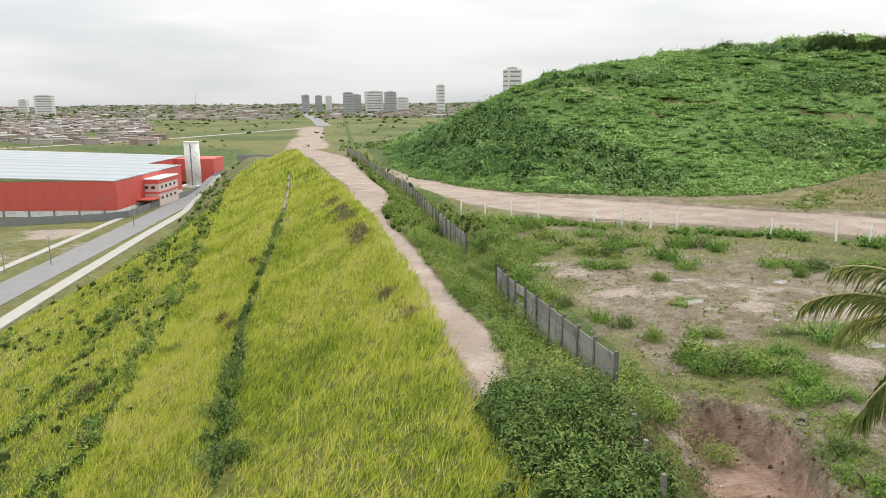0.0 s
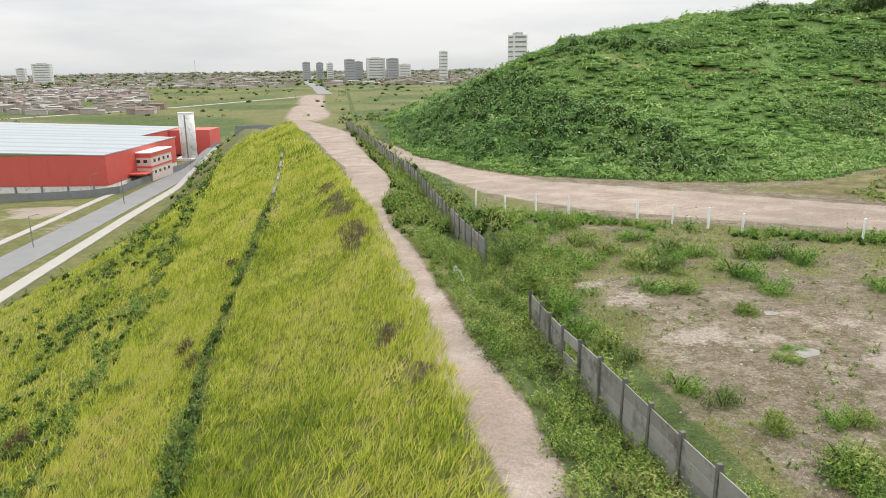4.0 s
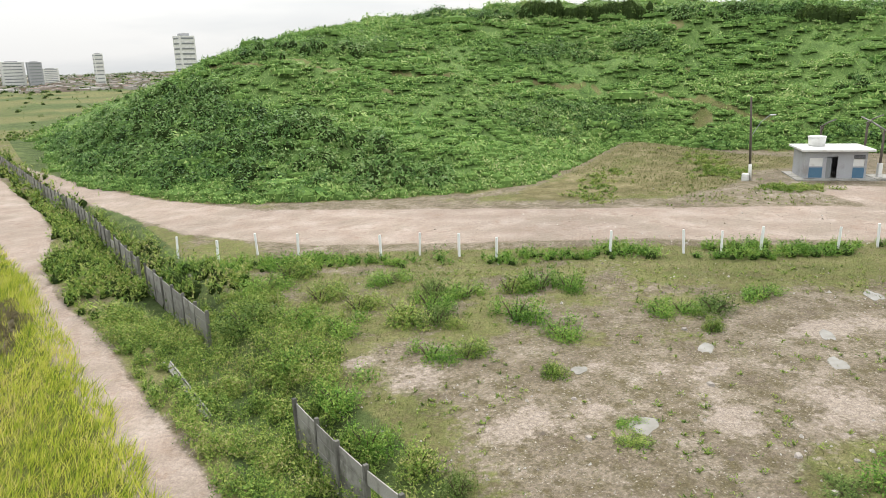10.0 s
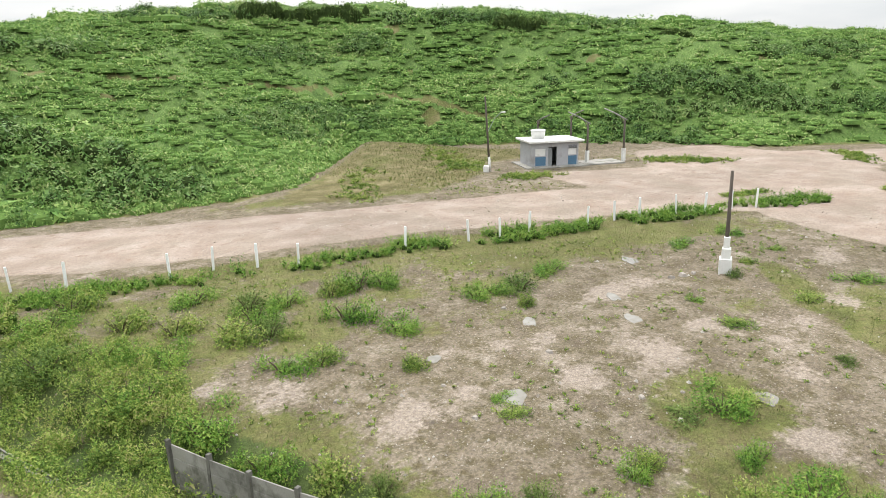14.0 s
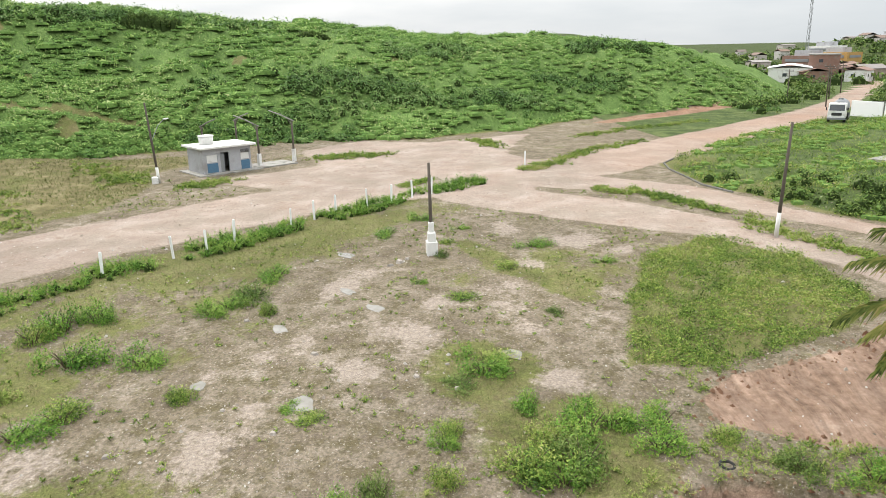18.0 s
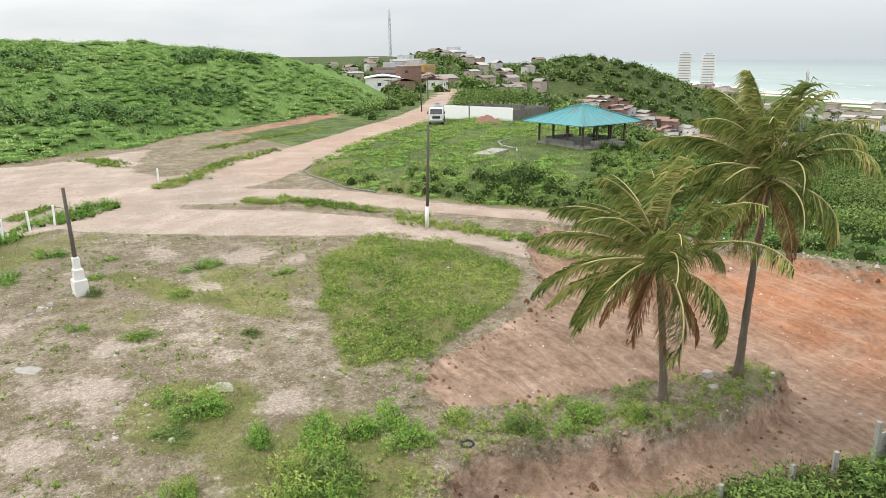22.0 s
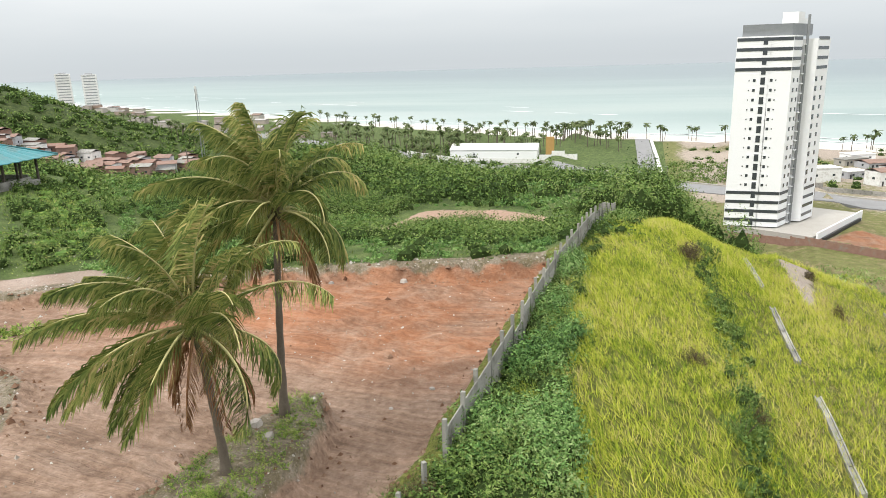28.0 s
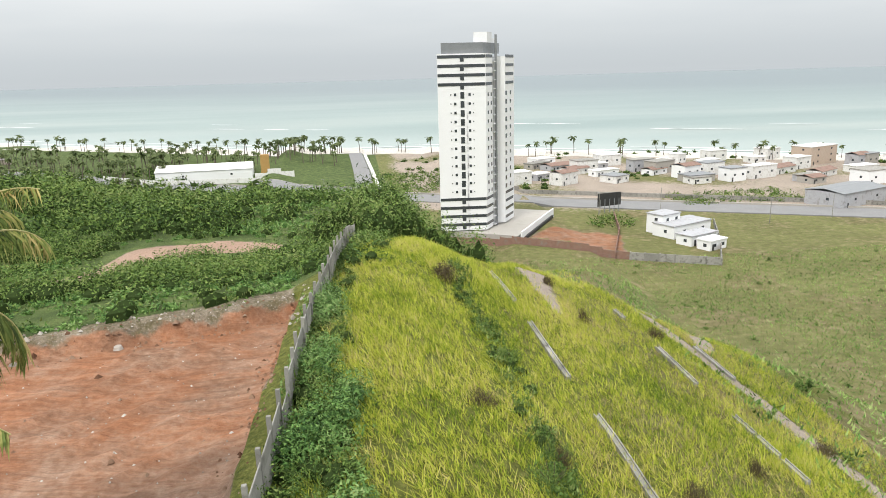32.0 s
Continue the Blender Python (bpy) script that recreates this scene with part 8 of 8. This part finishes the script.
def wall_run(name, pts, h, material, label, piece="panel", step=4.0, group=""):
    ob = thing(name, label, "wall", Matrix.Translation((0, 0, 0)), group)
    for a, b in zip(pts, pts[1:]):
        m = max(1, int(math.dist(a, b) / step))
        d = math.atan2(b[1] - a[1], b[0] - a[0])
        for k in range(m):
            x, y = a[0] + (b[0] - a[0]) * (k + 0.5) / m, a[1] + (b[1] - a[1]) * (k + 0.5) / m
            part(piece, Geo().box((x, y, ground_at(x, y) + h / 2 - 0.3), (math.dist(a, b) / m - 0.06, 0.25, h + 0.6), d), material, ob)
            part("pillar", Geo().box((a[0] + (b[0] - a[0]) * k / m, a[1] + (b[1] - a[1]) * k / m, ground_at(x, y) + h / 2 - 0.2), (0.4, 0.4, h + 0.8), d), M_CONC if material is M_CONC else (M_BRICK if material is M_BRICK else M_WHITE), ob)
    return ob


wall_run("brick_wall", [(-12, -206), (-36, -197), (-74, -170)], 2.4, M_BRICK, "unplastered red brick boundary wall", group="boundary walls")
wall_run("plot_wall", [(-74, -170), (-97, -158.6)], 2.4, M_CONC, "grey concrete plot wall beside the field", group="boundary walls")
wall_run("plot_wall", [(-97, -158.6), (-108, -180), (-122, -211)], 2.0, M_CONC, "grey concrete plot wall beside the field", group="boundary walls")
wall_run("plot_wall", [(-70, -172), (-84, -205), (-92, -232)], 2.0, M_BRICK, "grey concrete plot wall beside the field", group="boundary walls")
wall_run("roadside_wall", [(-400, -98), (-190, -233), (-60, -296)], 1.8, M_CONC, "pale wall along the coastal highway", step=9, group="boundary walls")
wall_run("roadside_wall", [(40, -362), (110, -365), (150, -395)], 2.6, M_WHITE, "white wall round the sports hall", step=7, group="boundary walls")


def small_house(x, y, w, d, h, rz, wall, roof, label, rise=1.2, storeys=1, name="house"):
    z = ground_at(x, y)
    ob = thing(name, label, "house", Matrix.Translation((x, y, z)) @ Euler((0, 0, rz)).to_matrix().to_4x4(), "houses")
    part("wall", Geo().box((0, 0, h / 2 - 0.6), (w, d, h + 1.2)), wall, ob)
    if rise > 0:
        part("roof", Geo().gable((0, 0, h), (w, d), 0, rise), roof, ob)
    else:
        part("roof", Geo().box((0, 0, h + 0.15), (w + 0.5, d + 0.5, 0.35)), roof, ob)
    for s in range(storeys):
        zc = h / storeys * (s + 0.5)
        for sgn in (-1, 1):
            for k in (-0.28, 0.22):
                part("window", Geo().box((w * k, sgn * d / 2, zc + 0.1), (1.2, 0.12, 1.0)), M_GLASS, ob)
            part("window", Geo().box((sgn * w / 2, d * 0.1, zc + 0.1), (0.12, 1.2, 1.0)), M_GLASS, ob)
    part("door", Geo().box((w * 0.4 - 0.6, d / 2, 1.0), (0.9, 0.12, 2.1)), M_DARK, ob)
    return ob


small_house(-104, -199, 19, 9, 4.2, 0.45, M_WHITE2, M_GREYW, "white flat-roofed house in a walled plot", 0)
small_house(-99, -203, 9, 7, 6.6, 0.45, M_WHITE2, M_GREYW, "white flat-roofed house with an upper storey", 0, 2)
small_house(-103, -186, 13, 6, 3.2, 0.45, M_WHITE2, M_GREYW, "long white outbuilding with a flat roof", 0)
small_house(-104, -178, 8, 5, 3.0, 0.45, M_WHITE2, M_WHITE2, "white car port with a flat roof", 0)
small_house(-192, -236, 30, 16, 6, 0.4, M_GREYW, M_GREYM, "grey workshop with a metal roof", 1.2)
small_house(-252, -345, 24, 12, 10, 0.4, M_CREAM, M_WHITE, "cream three-storey guest house", 0, 3, "guest_house")
small_house(92, -392, 52, 26, 5.5, 0.1, M_WHITE2, M_WHITE, "white sports hall with a broad pale roof", 2.4, 1, "sports_hall")
pil = thing("ochre_pylon", "tall ochre sign pylon beside the sports hall", "sign", Matrix.Translation((58, -386, ground_at(58, -386))))
part("slab", Geo().box((0, 0, 5), (5, 1.5, 11), 0.1, 0.05), M_YELLOW, pil)
hoard = thing("billboard", "dark back of a large roadside billboard", "billboard", Matrix.Translation((-93, -240, ground_at(-93, -240))) @ Euler((0, 0, 0.25)).to_matrix().to_4x4())
for k in range(5):
    part("board_panel", Geo().box((-4.4 + 2.2 * k, 0, 5.2), (2.1, 0.2, 5.2)), M_DARK, hoard)
    part("leg", Geo().box((-4.4 + 2.2 * k, 0.3, 1.6), (0.22, 0.22, 7.5)), M_GREYM, hoard)
hr = random.Random(11)
TONES = (M_WHITE, M_WHITE2, M_GREYW, M_WHITE)
for hx, hy in ((-105, -389), (-128, -360), (-140, -372), (-112, -345), (-88, -330), (-72, -318), (-96, -312), (-160, -352), (-176, -366), (-192, -352), (-206, -372), (-224, -358), (-232, -330), (-214, -318), (-196, -306), (-240, -372), (-268, -330), (-284, -318), (-300, -340), (-276, -300), (-310, -300), (-60, -345), (-70, -380), (-330, -310), (-255, -310), (-345, -290), (-48, -330)):
    fl = hr.random() < 0.5
    small_house(hx, hy, hr.uniform(9, 17), hr.uniform(7, 10), hr.choice([3.2, 3.4, 6.2]), hr.uniform(0.2, 0.6), hr.choice(TONES), M_TILE if not fl else M_WHITE, "white beach house with a clay-tiled roof" if not fl else "white flat-roofed beach house", 0 if fl else 1.3)
for i in range(34):
    hx = hr.uniform(-330, -40)
    hy = -318 - 0.12 * (hx + 180) + hr.uniform(-62, 20) + 0.30 * (-hx - 60) * 0.3
    fl = hr.random() < 0.75
    small_house(hx, hy, hr.uniform(7, 18), hr.uniform(6, 11), hr.choice([3.0, 3.4, 6.4]), hr.uniform(0.2, 0.6), hr.choice((M_WHITE, M_WHITE2, M_GREYW, M_PAVE)), hr.choice((M_WHITE, M_CONC, M_GREYM)) if fl else M_TILE, "pale house on a sandy beach plot", 0 if fl else 1.2)
# brick houses in the valley behind the palms
for i in range(72):
    u, v = (i % 9) / 8, (i // 9) / 7
    hx = 345 - 75 * u - 22 * v + hr.uniform(-4, 4)
    hy = -262 - 74 * u + 26 * v + hr.uniform(-4, 4)
    wallm = hr.choice([M_BRICK, M_BRICK, M_WHITE, M_TILE, M_GREYW])
    small_house(hx, hy, hr.uniform(7, 11), hr.uniform(6, 9), hr.choice([3.2, 5.6, 6.0]), hr.uniform(-0.6, 0.6), wallm, hr.choice([M_TILE, M_TILE, M_CONC, M_BRICK]), "small brick house with a clay-tiled roof", hr.choice([0.9, 1.2, 1.4]))
for i in range(14):
    hx = 232 + 15 * (i % 7) + hr.uniform(-4, 4)
    hy = -72 - 0.42 * (hx - 232) - 16 * (i // 7) + hr.uniform(-3, 3)
    small_house(hx, hy, hr.uniform(7, 11), hr.uniform(6, 9), 3.4, hr.uniform(-0.7, 0.2), hr.choice([M_BRICK, M_WHITE, M_BRICK]), M_TILE, "small house beside the hilltop street", 1.0)
small_house(238, -70, 20, 12, 4.5, -0.4, M_WHITE, M_WHITE2, "white shed with a pale roof beside the hill", 1.0)
small_house(246, -84, 12, 9, 8, -0.4, M_BRICK, M_CONC, "unfinished brick house beside the hilltop street", 0, 2)


# ---------------------------------------------------------------- palms and trees of the coast
M_PALMF = leafy("far_palm_leaves", [(0.1, (0.04, 0.06, 0.024)), (0.5, (0.08, 0.112, 0.04)), (0.9, (0.16, 0.184, 0.08))], 0.15)


def far_palm_meshes(seed):
    r = random.Random(seed)
    h = 9.0
    lean = r.uniform(-1.2, 1.2)
    tr = Geo().tube([(0, 0, -0.5), (lean * 0.3, 0, h * 0.5), (lean, 0.2, h)], [0.26, 0.2, 0.16], 6).mesh("trunk", M_TRUNK)
    g = Geo()
    for k in range(15):
        az = k * 2.4 + r.uniform(-0.3, 0.3)
        e = r.uniform(-0.5, 1.1)
        p = Vector((lean, 0.2, h))
        row = []
        for i in range(6):
            row.append(p.copy())
            p = p + Vector((math.cos(az) * math.cos(e) - 0.2, math.sin(az) * math.cos(e), math.sin(e))) * 0.62
            e -= 0.34
        for i in range(5):
            sd = Vector((-math.sin(az), math.cos(az), -0.5)) * (0.62 - 0.06 * i)
            s2 = Vector((math.sin(az), -math.cos(az), -0.5)) * (0.62 - 0.06 * i)
            g.add([row[i], row[i + 1], row[i + 1] + sd, row[i] + sd * 1.1], [(0, 1, 2, 3)])
            g.add([row[i], row[i + 1], row[i + 1] + s2, row[i] + s2 * 1.1], [(3, 2, 1, 0)])
    return tr, g.mesh("crown", M_PALMF)


FARP = [far_palm_meshes(k) for k in range(4)]


def far_palm(x, y, s, k):
    ob = thing("coast_palm", "slender coconut palm near the beach", "palm tree", Matrix.Translation((x, y, ground_at(x, y))) @ Euler((0, 0, k * 1.3)).to_matrix().to_4x4() @ Matrix.Scale(s, 4), "palms on the coast")
    part("trunk", FARP[k % 4][0], None, ob)
    part("crown", FARP[k % 4][1], None, ob)


pr = random.Random(5)
for k in range(100):
    x = -340 + 7.2 * k + pr.uniform(-9, 9)
    sh = -505 - 0.55 * max(x - 40, 0) + 0.5 * max(-x - 20, 0)
    far_palm(x, sh + pr.uniform(12, 36), pr.uniform(0.75, 1.2), k)
for k in range(92):
    far_palm(pr.uniform(15, 150), pr.uniform(-485, -400), pr.uniform(0.8, 1.25), k)


def palm_stuff(spots):
    """Palms too far and too close together to tell apart."""
    for which, name, material in ((0, "palm_grove_trunks", M_TRUNK), (1, "palm_grove", M_PALMF)):
        g = Geo()
        for k, (x, y, sc) in enumerate(spots):
            m = Matrix.Translation((x, y, ground_at(x, y))) @ Euler((0, 0, k * 1.3)).to_matrix().to_4x4() @ Matrix.Scale(sc, 4)
            me = FARP[k % 4][which]
            g.add([m @ v.co for v in me.vertices], [tuple(p.vertices) for p in me.polygons])
        tagged(new(name, g.mesh(name, material)), "crowded coconut palms behind the beach" if which else "thin grey trunks of the crowded palms", "palms", kind="stuff")


far_spots = []
for k in range(95):
    x = pr.uniform(130, 420)
    far_spots.append((x, pr.uniform(-420, -330) - 0.35 * (x - 130), pr.uniform(0.7, 1.1)))
for k in range(60):
    far_spots.append((pr.uniform(110, 250), pr.uniform(-420, -310), pr.uniform(0.7, 1.0)))
palm_stuff(far_spots)
for k in range(90):
    x = pr.uniform(115, 260)
    far_palm(x, -425 - 0.55 * (x - 150) + pr.uniform(-60, 25), pr.uniform(0.8, 1.15), k)


def woods():
    q = []
    def zone(x, y):
        coast = (y < -215) & (y > -345 - 0.5 * (x - 60)) & (x > 45)
        head = np.exp(-(((x - 410) / 130) ** 2 + ((y + 315) / 120) ** 2)) > 0.3
        ridge = (x > 225) & (x < 700) & (y > -0.62 * x - 20) & (y < -0.25 * x + 40)
        valley = (x > 110) & (x < 330) & (y < -60) & (y > -0.9 * x - 10)
        lanes = seg_dist(x, y, [(350, -250), (262, -326)])[0]
        return (coast * 0.55 + head * 1.0 + ridge * 0.45 + valley * 0.35).clip(0, 1) * np.where(lanes < 22, 0.12, 1)
    x, y = sow(11000, 40, 700, -560, 20, zone)
    g = rng.uniform(0.6, 1.3, len(x))
    q.append(clumps(x, y, 3.2 * g, 3.6 * g, np.full(len(x), 22), np.full(len(x), 1.6)))
    core(x[::2], y[::2], 2.4 * g[::2], 2.6 * g[::2])
    def plot(x, y):
        return ((np.abs(y + 256 - 0.0 * x) < 13) & (x > -182) & (x < -128)) | ((np.abs(y + 335) < 32) & (x > -42) & (x < -8)) | ((np.abs(x + 88) < 9) & (np.abs(y + 222) < 9))
    x, y = sow(3000, -190, 0, -375, -205, plot)
    g = rng.uniform(0.6, 1.2, len(x))
    q.append(clumps(x, y, 2.2 * g, 2.0 * g, np.full(len(x), 24), np.full(len(x), 0.9)))
    x, y = sow(420, -340, -20, -440, -290, lambda x, y: (grove(x, y, 16, 5) > 0.55) * (y < -300 + 0.0 * x) * 0.8)
    g = rng.uniform(0.5, 1.2, len(x))
    q.append(clumps(x, y, 2.4 * g, 2.2 * g, np.full(len(x), 24), np.full(len(x), 1.0)))
    core(x, y, 1.6 * g, 1.4 * g)
    x, y = sow(520, 95, 260, -440, -290, lambda x, y: 0.8 + 0 * x)
    g = rng.uniform(0.6, 1.2, len(x))
    q.append(clumps(x, y, 2.6 * g, 3.2 * g, np.full(len(x), 24), np.full(len(x), 1.2)))
    core(x, y, 1.8 * g, 2.0 * g)
    # scattered trees of the plain and the town
    def plain(x, y):
        return (np.abs(x + 60) > 30) * (0.10 + 0.5 * (wave(x, y, 60, 3) > 0.45)) * (y > 430)
    x, y = sow(4600, -1100, 500, 430, 2300, plain)
    g = rng.uniform(0.6, 1.4, len(x)) * lerp(y, [430, 1200, 2300], [0.7, 1.3, 2.2])
    q.append(clumps(x, y, 3.4 * g, 3.0 * g, np.full(len(x), 14), 1.6 * g))
    core(x[::2], y[::2], 2.4 * g[::2], 2.0 * g[::2])
    x, y = sow(500, -60, 60, 185, 420, lambda x, y: ((x > 2) | (y > 330)) * (np.abs(x + 20 + 0.05 * y) > 14) * (poly_dist(x, y, HILL) < 4))
    g = rng.uniform(0.6, 1.3, len(x))
    q.append(clumps(x, y, 1.8 * g, 2.2 * g, np.full(len(x), 26), np.full(len(x), 0.8)))
    # gardens between the houses, and tree lines towards the horizon
    x, y = sow(2600, -1500, 900, 700, 4600, lambda x, y: ((x < -190 - 0.28 * (y - 800)) & (y < 1750)) * 0.9 + (y > 1750) * 0.8)
    g = rng.uniform(0.6, 1.3, len(x)) * lerp(y, [700, 1700, 4600], [0.9, 1.7, 3.6])
    q.append(clumps(x, y, 4.2 * g, 3.4 * g, np.full(len(x), 22), 1.7 * g))
    core(x, y, 2.2 * g, 2.2 * g)
    stuff("far_woods", q, M_SHRUB, "far scattered trees and wooded slopes", "woods")


woods()
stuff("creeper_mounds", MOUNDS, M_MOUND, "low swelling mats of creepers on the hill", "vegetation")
# solid hearts whose dark colour stands for shade inside the plants
stuff("scrub_shade_cores", CORES, M_CORE, "dark solid hearts painting the shade inside scrub and trees", "scrub")



# ---------------------------------------------------------------- surf
def surf():
    v, f = [], []
    sr = random.Random(8)
    for band, (off, wide, keep) in enumerate(((-26, 9, 0.97), (-40, 6, 0.85), (-62, 4, 0.6), (-235, 7, 0.3), (-300, 6, 0.2))):
        x = -700.0
        while x < 1500:
            ln = sr.uniform(20, 60)
            if sr.random() < keep:
                pts = [x, x + ln * 0.5, x + ln]
                row = []
                for i, px in enumerate(pts):
                    sh = -505 - 0.55 * max(px - 40, 0) + 0.5 * min(max(-px - 20, 0), 800) + off + sr.uniform(-2, 2)
                    w = wide * (0.3 if i != 1 else 1.0)
                    row += [(px, sh - w / 2, -46.35), (px, sh + w / 2, -46.35)]
                k = len(v)
                v += row
                f += [(k, k + 2, k + 3, k + 1), (k + 2, k + 4, k + 5, k + 3)]
            x += ln * sr.uniform(0.8, 1.1)
    me = bpy.data.meshes.new("surf")
    me.from_pydata(v, [], f)
    me.materials.append(M_WHITE2)
    tagged(new("surf", me), "white lines of breaking surf", "surf", kind="stuff")


surf()
